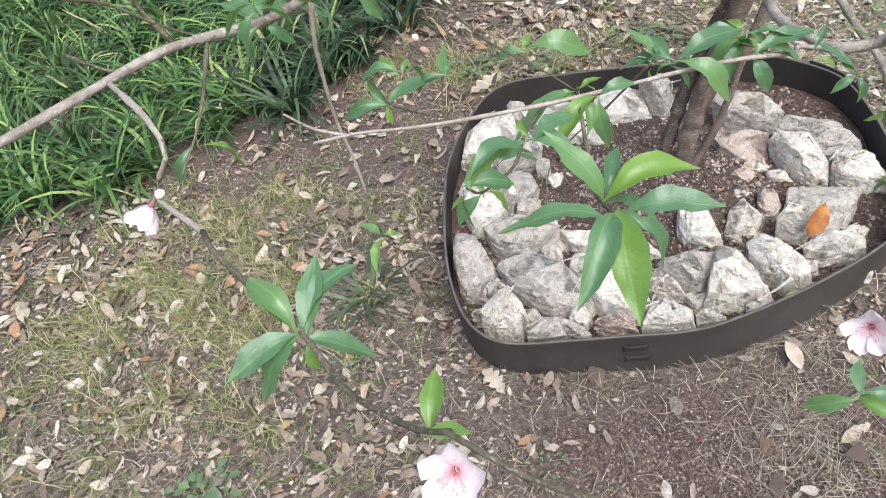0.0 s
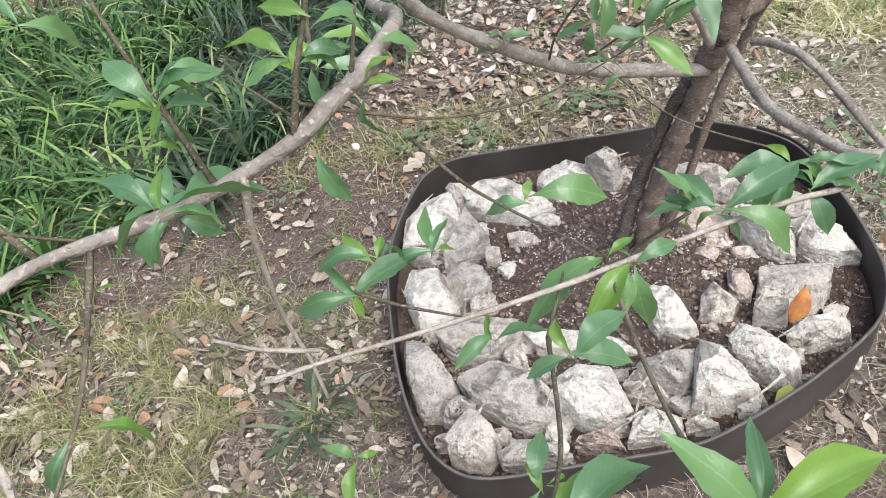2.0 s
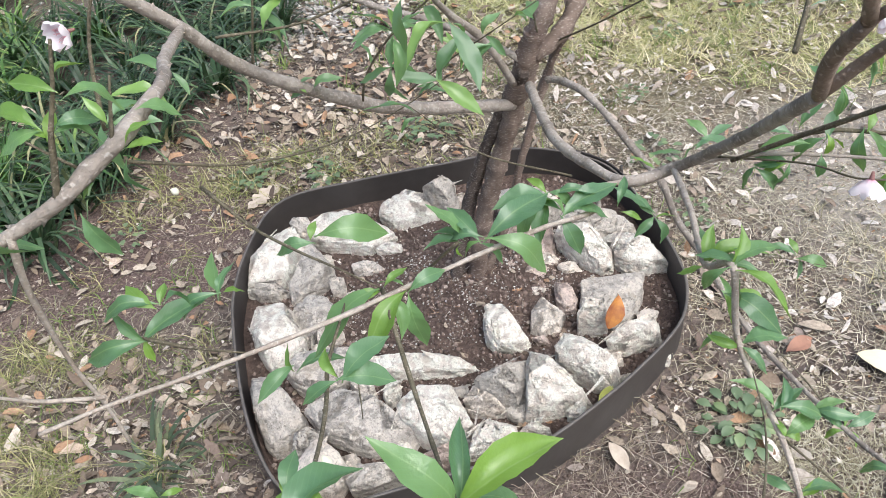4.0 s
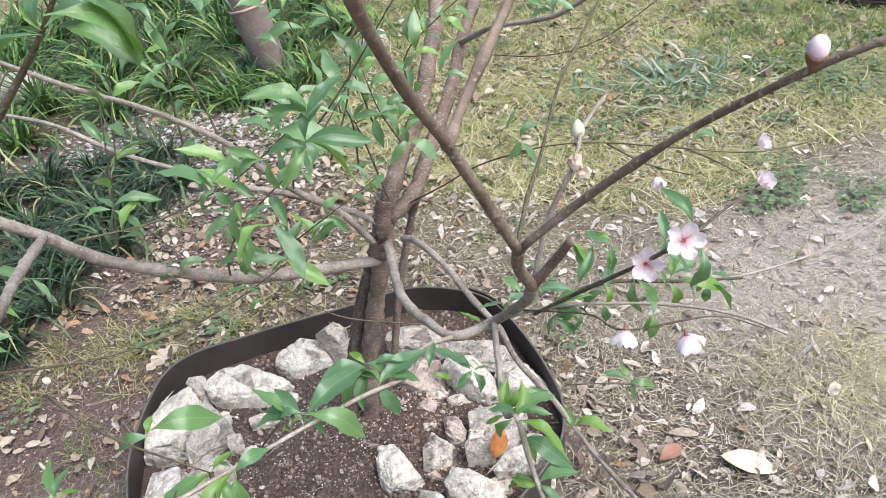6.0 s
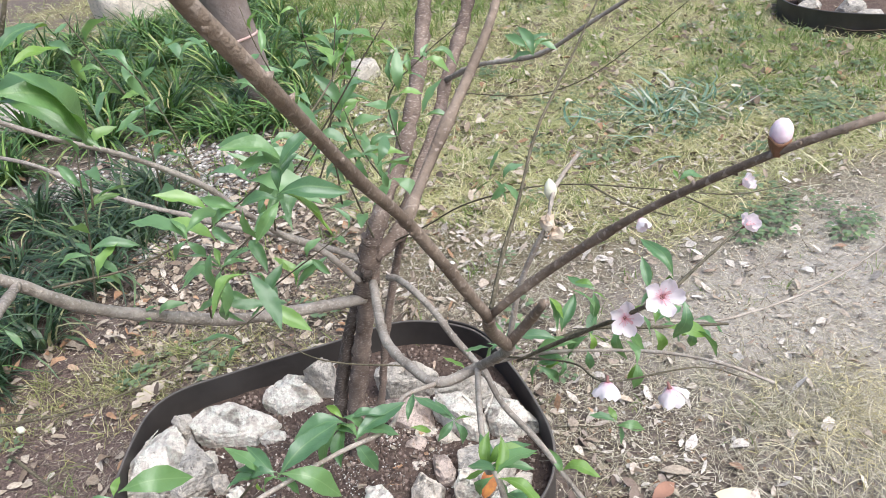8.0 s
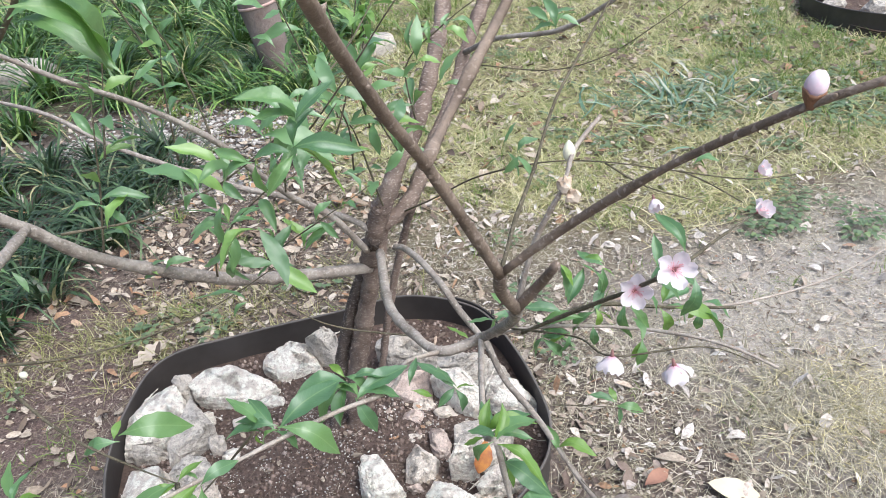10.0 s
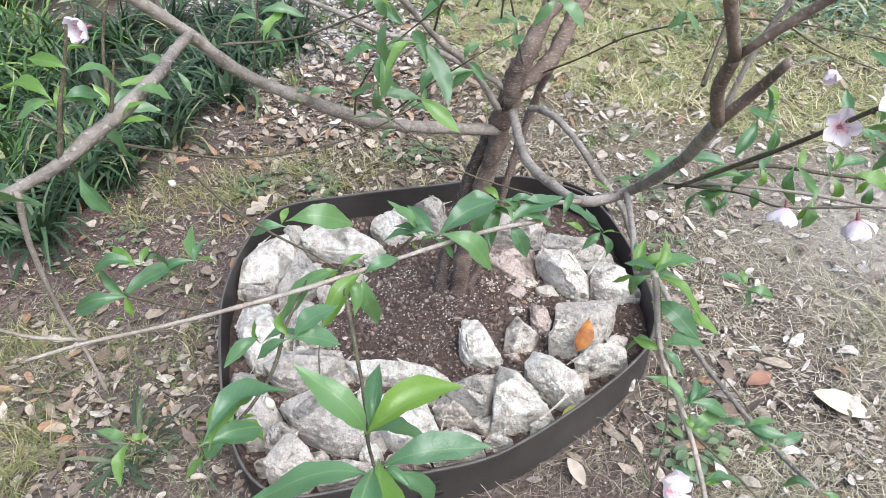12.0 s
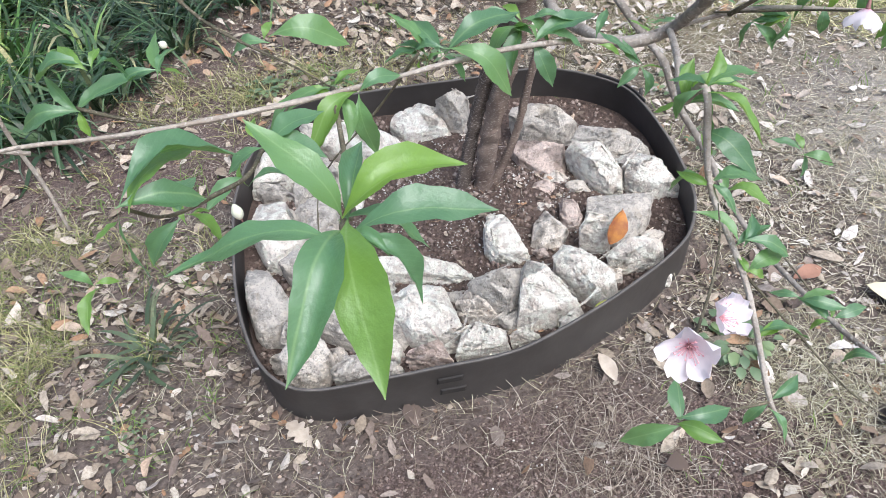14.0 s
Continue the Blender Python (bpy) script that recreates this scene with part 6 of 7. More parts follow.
blossom((0.610, 0.493, 0.947), (-0.4, -0.75, 0.55), 0.0168, 1.0, 1)
blossom((0.603, 0.529, 0.908), (-0.45, -0.7, 0.35), 0.0162, 0.95, 2)
blossom((0.643, 0.517, 0.822), (0.1, -0.3, -0.9), 0.019, 0.72, 3)
blossom((0.614, 0.568, 0.808), (-0.25, -0.35, -0.9), 0.019, 0.75, 4)
blossom((0.933, 0.707, 0.787), (0.1, -0.6, 0.6), 0.019, 0.7, 5)
blossom((0.868, 0.826, 0.783), (-0.2, -0.5, -0.4), 0.019, 0.5, 6)
blossom((1.025, 0.802, 0.780), (0.2, -0.5, 0.3), 0.018, 0.6, 7)
blossom((0.366, 0.362, 0.738), (-0.35, -0.6, 0.25), 0.0205, 0.85, 8)
blossom((0.382, 0.368, 0.741), (0.3, -0.4, 0.6), 0.0175, 0.7, 9)
blossom((0.1047, 0.1537, 0.9819), (-0.05, -0.55, 0.5), 0.0128, 0.85, 10)
blossom((-0.107, 0.418, 0.915), (-0.5, -0.4, -0.45), 0.019, 0.6, 11)
blossom((0.013, 0.922, 0.941), (-0.6, -0.5, 0.1), 0.02, 0.7, 12)
bud_on_twig((0.5005, 0.309, 1.174), (0.3, 0.1, 1.0), 0.0115, 0.0084, "bud", "closed pale pink flower bud in a brown sheath", True)
bud_on_twig((0.521, 0.505, 1.062), (0.0, 0.05, 1.0), 0.016, 0.0088, "bud_green", "pale closed bud")
bud_on_twig((0.129, 0.463, 0.822), (-0.2, 0.3, 1.0), 0.01, 0.0065, "bud_green", "pale closed bud")
bud_on_twig((0.011, 1.070, 0.645), (-0.6, 0.3, 0.5), 0.012, 0.01, "bud_green", "pale closed bud")
bud_on_twig((-0.100, 0.412, 0.918), (0.1, -0.4, 0.6), 0.008, 0.007, "bud_green", "small swelling fruitlet")


def withered(at, seed):
    rnd = random.Random(seed)
    bm = bmesh.new()
    bmesh.ops.create_icosphere(bm, subdivisions=2, radius=0.0046)
    for v in bm.verts:
        v.co *= 1 + 0.9 * noise.noise(v.co * 260 + Vector((seed, 0, 0)))
        v.co.z *= 1.3
    me = bpy.data.meshes.new("withered_blossom")
    bm.to_mesh(me)
    bm.free()
    me.materials.append(M["withered"])
    part("withered_blossom", me, tree, "withered tan blossom", Matrix.Translation(TREE_INV @ Vector(at)))


withered((0.509, 0.492, 1.054), 1)
withered((0.513, 0.489, 1.046), 2)


# ---- single fallen leaves that stand out ----
def flat_leaf(name, outline, mat, at, turn, tilt, label, curl=0.15):
    """A thin dry leaf from a half outline of (along, half width), in metres, cupped along its midrib."""
    verts, faces = [], []
    for s, w in outline:
        ln = outline[-1][0]
        for c in (-1, -0.5, 0, 0.5, 1):
            verts.append((c * w, s - ln / 2, curl * (abs(c) * w) + 0.12 * curl * ln * math.sin(3 * s / ln + c)))
    for i in range(len(outline) - 1):
        for j in range(4):
            a = i * 5 + j
            faces.append((a, a + 1, a + 6, a + 5))
    low = min(v[2] for v in verts)
    verts = [(x, y, z - low) for x, y, z in verts]
    n = len(verts)
    verts += [(x, y, z - 0.0008) for x, y, z in verts]
    faces += [tuple(i + n for i in reversed(f)) for f in faces]
    ob = new(name, mesh_of(name, verts, faces, M[mat]))
    ob.matrix_world = pose(*at, tilt[0], tilt[1], turn)
    tagged(ob, label, "leaf")


OVAL = [(0, 0.002), (0.12, 0.1), (0.3, 0.2), (0.5, 0.24), (0.7, 0.2), (0.88, 0.11), (1, 0.004)]
OAK = [(0, 0.008), (0.08, 0.03), (0.16, 0.13), (0.22, 0.15), (0.28, 0.1), (0.37, 0.22), (0.44, 0.24), (0.51, 0.13), (0.6, 0.26), (0.68, 0.24), (0.75, 0.13), (0.84, 0.17), (0.93, 0.12), (1, 0.02)]


def sized(outline, ln, wide=1.0):
    return [(s * ln, w * ln * wide) for s, w in outline]


flat_leaf("fallen_leaf", sized(OVAL, 0.112, 1.15), "cream", (1.127, 0.808, 0.012), 42, (6, 3), "large cream-yellow leaf lying on the dusty soil", 0.2)
flat_leaf("fallen_leaf", sized(OVAL, 0.075, 0.9), "russet", (1.011, 0.91, 0.012), 100, (8, -10), "curled russet dead leaf on the soil", 0.5)
flat_leaf("oak_leaf", sized(OAK, 0.12), "oak", (0.069, 1.918, 0.012), -60, (4, 6), "pale lobed oak leaf among the litter", 0.12)
flat_leaf("oak_leaf", sized(OAK, 0.11), "oak", (1.02, 2.25, 0.012), 70, (4, -6), "pale lobed oak leaf on dry grass", 0.12)
flat_leaf("oak_leaf", sized(OAK, 0.07), "oak", (0.02, 0.86, 0.012), 30, (4, -6), "torn pale oak leaf among the litter", 0.5)
flat_leaf("fallen_leaf", sized(OVAL, 0.074, 1.12), "orange", (0.686, 1.078, 0.1), -14, (62, 24), "orange and yellow dead leaf propped between rocks", 0.55)
flat_leaf("fallen_leaf", sized(OVAL, 0.05, 0.9), "yellow", (0.6, 0.938, 0.04), -60, (4, -4), "yellow-green leaf tucked beside a rock", 0.2)
flat_leaf("fallen_leaf", sized(OVAL, 0.06, 1.0), "oak", (0.565, 0.825, 0.02), 10, (12, 4), "tan dead leaf standing against the edging", 0.3)
flat_leaf("fallen_leaf", sized(OVAL, 0.07, 0.8), "litter", (1.07, 0.94, 0.012), 60, (5, 4), "pale tan dead leaf on the soil", 0.3)


# ---- scattered stuff ----
class Heap:
    """Collects many small pieces into one mesh."""

    def __init__(self):
        self.verts, self.faces = [], []

    def piece(self, verts, faces):
        o = len(self.verts)
        self.verts += verts
        self.faces += [tuple(i + o for i in f) for f in faces]

    def lay(self, name, mat, label, category):
        ob = new(name, mesh_of(name, self.verts, self.faces, M[mat]))
        return tagged(ob, label, category, kind="stuff")


def dead_leaf(heap, rnd, x, y, z, ln, w, flat=1.0):
    a = rnd.uniform(0, 6.283)
    ca, sa = math.cos(a), math.sin(a)
    tx, ty = rnd.gauss(0, 0.25) * flat, rnd.gauss(0, 0.3) * flat
    cup = rnd.uniform(-0.5, 0.85)
    bend = rnd.uniform(-0.5, 0.7)
    skew = rnd.uniform(-0.5, 0.5)
    vs = []
    blunt, torn = rnd.choice((0.05, 0.2, 0.45)), rnd.choice((0.12, 0.12, 0.4))
    for s, k in ((-0.5, 0.04), (-0.36, 0.55), (-0.12, 0.97), (0.12, 1.0), (0.34, 0.72), (0.5, blunt)):
        for c in (-1, 0, 1):
            u, v = s * ln + rnd.gauss(0, 0.03) * ln, c * k * w * 0.5 * rnd.uniform(1 - torn, 1.15) + skew * w * (0.25 - s * s)
            h = cup * abs(v) + bend * ln * (0.25 - s * s) + u * tx + v * ty + rnd.gauss(0, 0.05) * w
            vs.append((x + u * ca - v * sa, y + u * sa + v * ca, z + h))
    low = min(v[2] for v in vs) - z
    vs = [(p, q, r - low * 0.8) for p, q, r in vs]
    heap.piece(vs, [(i * 3 + j, i * 3 + j + 1, i * 3 + j + 4, i * 3 + j + 3) for i in range(5) for j in range(2)])


def blade(heap, rnd, x, y, z, ln, w, a, rise, droop, segs=4):
    """A narrow grass blade that leaves the ground at an angle and arches over."""
    ca, sa = math.cos(a), math.sin(a)
    vs = []
    u, h, ang = 0.0, 0.0, rise
    drift = rnd.gauss(0, 0.9) / segs
    for i in range(segs + 1):
        k = w * 0.5 * (1 - (i / segs) ** 2 * 0.92)
        vs.append((x + u * ca - k * sa, y + u * sa + k * ca, z + h))
        vs.append((x + u * ca + k * sa, y + u * sa - k * ca, z + h + k * 0.4))
        x += math.cos(ang) * ln / segs * ca
        y += math.cos(ang) * ln / segs * sa
        a += drift
        ca, sa = math.cos(a), math.sin(a)
        h += math.sin(ang) * ln / segs
        ang -= droop / segs
        if z + h < 0.003:
            h = 0.003 - z
    heap.piece(vs, [(2 * i, 2 * i + 1, 2 * i + 3, 2 * i + 2) for i in range(segs)])


def fringe(rnd, x, y, x0, x1, y0, y1, soft=0.5):
    """Thins a scatter out towards the edges of its stretch of ground."""
    return rnd.random() < min(x - x0, x1 - x, y - y0, y1 - y) / soft


def litter_share(x, y):
    """How thickly dead leaves lie at a place, 0 to 1."""
    n = 0.5 + 0.5 * noise.noise(Vector((x * 1.9, y * 1.9, 9)))
    v = 0.55 + 0.4 * n
    if 0.05 < x + 0.1 * n < 1.0 and y < 0.84:
        v *= 0.16 + 0.5 * n * n
    if x > 1.2 and y < 1.9:
        v *= 0.6 if y < 1.0 else 0.5
    if y > lawn_line(x) + 0.2:
        v *= 0.6
    if y > 3.6:
        v *= 0.4
    if -0.95 < x < 0.05 and 1.5 < y < 2.45:
        v *= 0.25 + 0.25 * n
    return v


def lawn_line(x):
    """Where the lawn begins: nearer on the open side."""
    return 2.7 - 1.1 * max(0.0, min(1.0, (x - 0.75) / 0.9))


LILYTURF_EDGE = [(-4.6, 1.5), (-3.2, 1.45), (-1.04, 1.7), (-0.77, 1.81), (-0.59, 1.9), (-0.43, 2.02), (-0.3, 2.18), (-0.2, 2.33), (-0.02, 2.56), (0.12, 2.74), (0.2, 2.95), (0.23, 3.6)]


def in_lilyturf(x, y):
    """Whether a place lies in the lilyturf border, whose front edge runs slantwise and turns back."""
    if not -4.6 < x < 0.23 or y > 3.65 - 0.2 * (x + 1):
        return False
    for (x0, y0), (x1, y1) in zip(LILYTURF_EDGE, LILYTURF_EDGE[1:]):
        if x0 <= x <= x1:
            return y > y0 + (y1 - y0) * (x - x0) / (x1 - x0)
    return False


def scatter_litter():
    rnd = random.Random(21)
    heap, bleached, rotting = Heap(), Heap(), Heap()
    for _ in range(62000):
        x, y = rnd.uniform(-1.8, 3.6), rnd.uniform(-0.3, 3.5)
        if not fringe(rnd, x, y, -1.8, 3.6, -0.3, 3.5) or rnd.random() > litter_share(x, y) or in_ring(x, y, 0.02):
            continue
        if in_lilyturf(x, y) and rnd.random() < 0.9:
            continue
        if x > 0.98 and y < 1.9 and rnd.random() < 0.45:
            continue
        ln = rnd.choice((0.01, 0.014, 0.019, 0.025, 0.032, 0.042) if x < 0.98 and y < 1.7 else (0.009, 0.012, 0.016, 0.021, 0.027, 0.036)) * rnd.uniform(0.8, 1.2)
        if x < 0.98 and y < 1.15 and not (x > 0.6 and y < 0.85):
            ln *= 0.85
            if rnd.random() < (0.36 if x < 0.08 else 0.65):
                dead_leaf(rotting, rnd, x, y, ground_z(x, y) + rnd.uniform(0.001, 0.008), ln, ln * rnd.uniform(0.3, 0.6), 1.8)
                continue
        dead_leaf(bleached if x + rnd.gauss(0, 0.12) > 0.98 and y + rnd.gauss(0, 0.2) < 2.2 else heap, rnd, x, y, ground_z(x, y) + rnd.uniform(0.001, 0.012), ln, ln * rnd.uniform(0.32, 0.58), 1.5)
    for _ in range(7000):
        x, y = rnd.uniform(-1.5, 4.5), rnd.uniform(2.2, 7)
        ln = rnd.uniform(0.03, 0.06)
        if rnd.random() < litter_share(x, y) * 1.6:
            dead_leaf(heap, rnd, x, y, ground_z(x, y) + rnd.uniform(0.008, 0.035), ln, ln * 0.45)
    for _ in range(16000):
        x, y = rnd.uniform(-4.5, 6.5), rnd.uniform(-3.5, 8.5)
        if (-1.5 < x < 3.3 and 0.05 < y < 3.4) or in_lilyturf(x, y) or rnd.random() > 0.75 - 0.4 * (y > 2.4):
            continue
        ln = rnd.uniform(0.02, 0.06)
        dead_leaf(heap, rnd, x, y, ground_z(x, y) + 0.004, ln, ln * rnd.uniform(0.35, 0.55))
    heap.lay("leaf_litter", "litter", "tan and grey dead oak leaves littering the ground", "leaf litter")
    bleached.lay("leaf_litter", "litter_pale", "bleached pale dead leaves on the dusty path", "leaf litter")
    rotting.lay("leaf_litter", "litter_dark", "dark brown rotting leaves on the bare soil", "leaf litter")
    bits, pale_bits, dark_bits = Heap(), Heap(), Heap()
    for _ in range(90000):
        x, y = rnd.uniform(-1.6, 3.5), rnd.uniform(-0.3, 3.1)
        if not fringe(rnd, x, y, -1.6, 3.5, -0.3, 3.1) or rnd.random() > 0.25 + litter_share(x, y) or in_ring(x, y, 0.01) or in_lilyturf(x, y):
            continue
        dug = 0.08 < x + rnd.gauss(0, 0.05) < 0.85 and y + rnd.gauss(0, 0.04) < 0.8
        a, r, z = rnd.uniform(0, 6.28), rnd.uniform(0.001, 0.0028) if dug else rnd.uniform(0.0015, 0.005), ground_z(x, y) + rnd.uniform(0.001, 0.006)
        vs = [(x + r * rnd.uniform(0.3, 1.9) * math.cos(a + k), y + r * rnd.uniform(0.3, 1.4) * math.sin(a + k), z + rnd.uniform(0, 0.004)) for k in (0, 1.1, 2.3, 3.4, 4.9)]
        shade = rnd.random()
        if dug or (x < 0.5 and shade < 0.45):
            dark_bits.piece(vs, [(0, 1, 2, 3, 4)])
        else:
            (pale_bits if shade > (0.5 if x + rnd.gauss(0, 0.15) > 0.85 else 0.92) else bits).piece(vs, [(0, 1, 2, 3, 4)])
    dark_bits.lay("leaf_fragments", "litter_dark", "dark crumbled leaf fragments in the soil", "leaf litter")
    bits.lay("leaf_fragments", "litter", "crumbled leaf fragments over the soil", "leaf litter")
    pale_bits.lay("leaf_fragments", "litter_pale", "bleached crumbled leaf fragments", "leaf litter")
    bed = Heap()
    for _ in range(150):
        x, y = rnd.uniform(0, 0.88), rnd.uniform(0.9, 1.7)
        if in_ring(x, y, -0.04):
            dead_leaf(bed, rnd, x, y, soil_z(x, y) + 0.01, rnd.uniform(0.012, 0.028), 0.009)
    for _ in range(420):
        x, y = rnd.gauss(0.45, 0.22), rnd.gauss(1.3, 0.2)
        if in_ring(x, y, -0.05):
            blade(bed, rnd, x, y, soil_z(x, y) + 0.011, rnd.uniform(0.012, 0.05), rnd.uniform(0.0005, 0.0011), rnd.uniform(0, 6.28), rnd.uniform(0, 0.4), rnd.uniform(0.1, 0.9), 4)
    bed.lay("bed_leaf_scraps", "litter", "scraps of dead leaf on the bed soil", "leaf litter")


def scatter_straw():
    rnd = random.Random(31)
    heap, lawn, pale, clumps, flat = Heap(), Heap(), Heap(), Heap(), Heap()
    for i in range(275000):
        x, y = (rnd.uniform(-1.6, 3.5), rnd.uniform(-0.3, 3.0)) if i < 165000 else (rnd.uniform(0.0, 4.8), rnd.uniform(2.0, 7.0))
        if i < 165000 and not fringe(rnd, x, y, -1.6, 3.5, -0.3, 3.4):
            continue
        n = 0.5 + 0.5 * noise.noise(Vector((x * 2.3, y * 2.3, 4)))
        share = 0.12 + 0.3 * n * n
        if 0.1 < x < 0.85 and y < 0.82:
            share = 0.02
        if -1.1 < x < -0.05 and y < 1.75:
            share = 0.1 + 0.3 * n if x < -0.4 else 0.07 + 0.1 * n
        if x > 0.9:
            share = 0.3 + 0.7 * n if y > lawn_line(x) or n > 0.55 else 0.5
            if x > 1.25 and y < lawn_line(x):
                share = 0.3 + 0.5 * n
        if -0.95 < x < 0.12 and 1.5 + 0.15 * n + 0.2 * max(0, x + 0.1) < y < 2.45:
            share = 0.04
        elif 0.0 < x < 1.0 and 1.7 < y < lawn_line(x):
            share = 0.1 + 0.25 * n * n
        if y > lawn_line(x) + 0.1 * n and x > 0.2:
            share = 0.5 + 0.5 * n if x > 0.8 or y > 4 else 0.08
        if y > lawn_line(x) and noise.noise(Vector((x * 3.3, y * 3.3, 21))) < -0.12:
            share *= 0.3
        if rnd.random() > share or in_ring(x, y, 0.01) or in_lilyturf(x, y):
            continue
        if y > lawn_line(x) + 0.1 * n and x > 0.3 + (0.5 + 0.2 * n) * (y < 4):
            tall = 1 + 0.5 * n * max(0, min(1, y - 2))
            blade(lawn, rnd, x, y, ground_z(x, y) + 0.003, tall * rnd.uniform(0.04, 0.13), rnd.uniform(0.0013, 0.0026) * (1 + 0.5 * max(0, y - 2)), rnd.gauss(0.6, 1.5), rnd.uniform(0.0, 0.6), rnd.uniform(0.3, 1.2), 3)
        else:
            blade(pale if x + rnd.gauss(0, 0.15) > 1.0 and y + rnd.gauss(0, 0.15) < 1.95 else heap, rnd, x, y, ground_z(x, y) + 0.004, rnd.uniform(0.02, 0.085), rnd.uniform(0.0008, 0.0016), rnd.uniform(0, 6.28), rnd.uniform(0.0, 0.5), rnd.uniform(0.2, 1.0), 3)
    # fine root fibres and straw matted over the bare soil and along the edging
    fibres = Heap()
    for i in range(33000):
        if i >= 26000:
            x, y = rnd.uniform(-0.3, 1.0), rnd.uniform(1.7, 3.0)
        elif i < 13000:
            x, y = rnd.uniform(-1.0, 0.3), rnd.uniform(0.35, 1.75)
        elif i < 18000:
            x, y = rnd.gauss(0.72, 0.17), rnd.gauss(0.68, 0.12)
        else:
            x, y = rnd.uniform(0.1, 1.5), rnd.uniform(0.25, 1.6)
            if x < 0.85 and y < 0.8 and rnd.random() < 0.75:
                continue
        if in_ring(x, y, 0.012) or in_lilyturf(x, y) or noise.noise(Vector((x * 5, y * 5, 17))) + rnd.uniform(-0.4, 0.4) < -0.1:
            continue
        blade(fibres if x < 0.75 else heap, rnd, x, y, ground_z(x, y) + rnd.uniform(0.003, 0.012), rnd.uniform(0.02, 0.075), rnd.uniform(0.0005, 0.0012), rnd.uniform(0, 6.28), rnd.uniform(-0.1, 0.45), rnd.uniform(0.1, 1.0), 4)
    for _ in range(9000):
        x, y = rnd.uniform(0.75, 2.8), rnd.uniform(0.25, 2.0)
        if in_ring(x, y, 0.02) or noise.noise(Vector((x * 3, y * 3, 27))) + rnd.uniform(-0.3, 0.3) < 0.0:
            continue
        blade(pale, rnd, x, y, ground_z(x, y) + rnd.uniform(0.004, 0.014), rnd.uniform(0.025, 0.08), rnd.uniform(0.001, 0.0018), rnd.uniform(0, 6.28), rnd.uniform(-0.05, 0.3), rnd.uniform(0.1, 0.6), 3)
    fibres.lay("dry_grass", "fibre", "dry root fibres matted over the soil", "grass")
    for _ in range(640):
        zone = rnd.random()
        if zone < 0.76:
            x, y = rnd.gauss(-0.72, 0.24), rnd.gauss(1.24, 0.22)
            if noise.noise(Vector((x * 7, y * 7, 2))) < -0.02:
                continue
        elif zone < 0.85:
            x, y = rnd.gauss(1.42, 0.1), rnd.gauss(0.9, 0.12)
        else:
            x, y = rnd.gauss(0.15, 0.3), rnd.gauss(2.05, 0.12)
        if in_ring(x, y, 0.02) or in_lilyturf(x, y):
            continue
        for _ in range(13):
            blade(heap if x > 1.0 else clumps, rnd, x + rnd.gauss(0, 0.015), y + rnd.gauss(0, 0.015), ground_z(x, y), rnd.uniform(0.04, 0.11), rnd.uniform(0.0013, 0.0024), rnd.uniform(0, 6.28), rnd.uniform(0.3, 1.2), rnd.uniform(0.6, 1.8), 4)
    for _ in range(52000):
        x, y = rnd.uniform(-4.5, 7.5), rnd.uniform(-3.5, 9.5)
        n = noise.noise(Vector((x * 0.8, y * 0.8, 33)))
        if (-1.3 < x < 4.8 and 0.05 < y < 7.0) or in_lilyturf(x, y) or n < -0.25 + 0.25 * (y < 2):
            continue
        blade(lawn, rnd, x, y, ground_z(x, y) + 0.003, rnd.uniform(0.05, 0.15), rnd.uniform(0.003, 0.006), rnd.uniform(0, 6.28), rnd.uniform(0.1, 0.9), rnd.uniform(0.4, 1.5), 3)
    for _ in range(9000):
        x, y = rnd.gauss(4.1, 0.5), rnd.gauss(0.9, 0.7)
        blade(lawn, rnd, x, y, ground_z(x, y) + 0.003, rnd.uniform(0.05, 0.13), rnd.uniform(0.002, 0.004), rnd.uniform(0, 6.28), rnd.uniform(0.1, 0.9), rnd.uniform(0.4, 1.5), 3)
    # flattened bleached blades over the lawn
    for _ in range(15000):
        x, y = rnd.uniform(0.9, 4.2), rnd.uniform(1.6, 4.6)
        if y > lawn_line(x) - 0.2 and noise.noise(Vector((x * 2.1, y * 2.1, 8))) + rnd.uniform(-0.35, 0.35) > -0.05:
            blade(flat, rnd, x, y, ground_z(x, y) + rnd.uniform(0.01, 0.035), rnd.uniform(0.06, 0.16), rnd.uniform(0.002, 0.0035), rnd.gauss(0.3, 1.0), rnd.uniform(-0.1, 0.25), rnd.uniform(0.0, 0.4), 3)
    for _ in range(700):
        x, y = rnd.uniform(0.9, 4.2), rnd.uniform(1.6, 4.8)
        if y > lawn_line(x):
            blade(lawn, rnd, x, y, ground_z(x, y) + 0.02, rnd.uniform(0.12, 0.32), rnd.uniform(0.003, 0.0055), rnd.gauss(0.2, 0.7), rnd.uniform(0.0, 0.3), rnd.uniform(0.1, 0.5), 5)
    lawn.lay("lawn_grass", "lawn", "thin yellowing lawn grass", "grass")
    # a bleached tangle where the path meets the open soil
    for _ in range(1900):
        x, y = rnd.gauss(1.5, 0.11), rnd.gauss(0.86, 0.09)
        if noise.noise(Vector((x * 8, y * 8, 5))) > -0.15:
            blade(pale if rnd.random() < 0.6 else flat, rnd, x, y, ground_z(x, y) + rnd.uniform(0.004, 0.02), rnd.uniform(0.03, 0.1), rnd.uniform(0.001, 0.002), rnd.uniform(0, 6.28), rnd.uniform(-0.1, 0.6), rnd.uniform(0.2, 1.2), 4)
    flat.lay("lawn_grass", "straw_lawn", "flattened straw-yellow blades over the lawn", "grass")
    pale.lay("dry_grass", "straw_pale", "bleached straw lying over the dusty path", "grass")
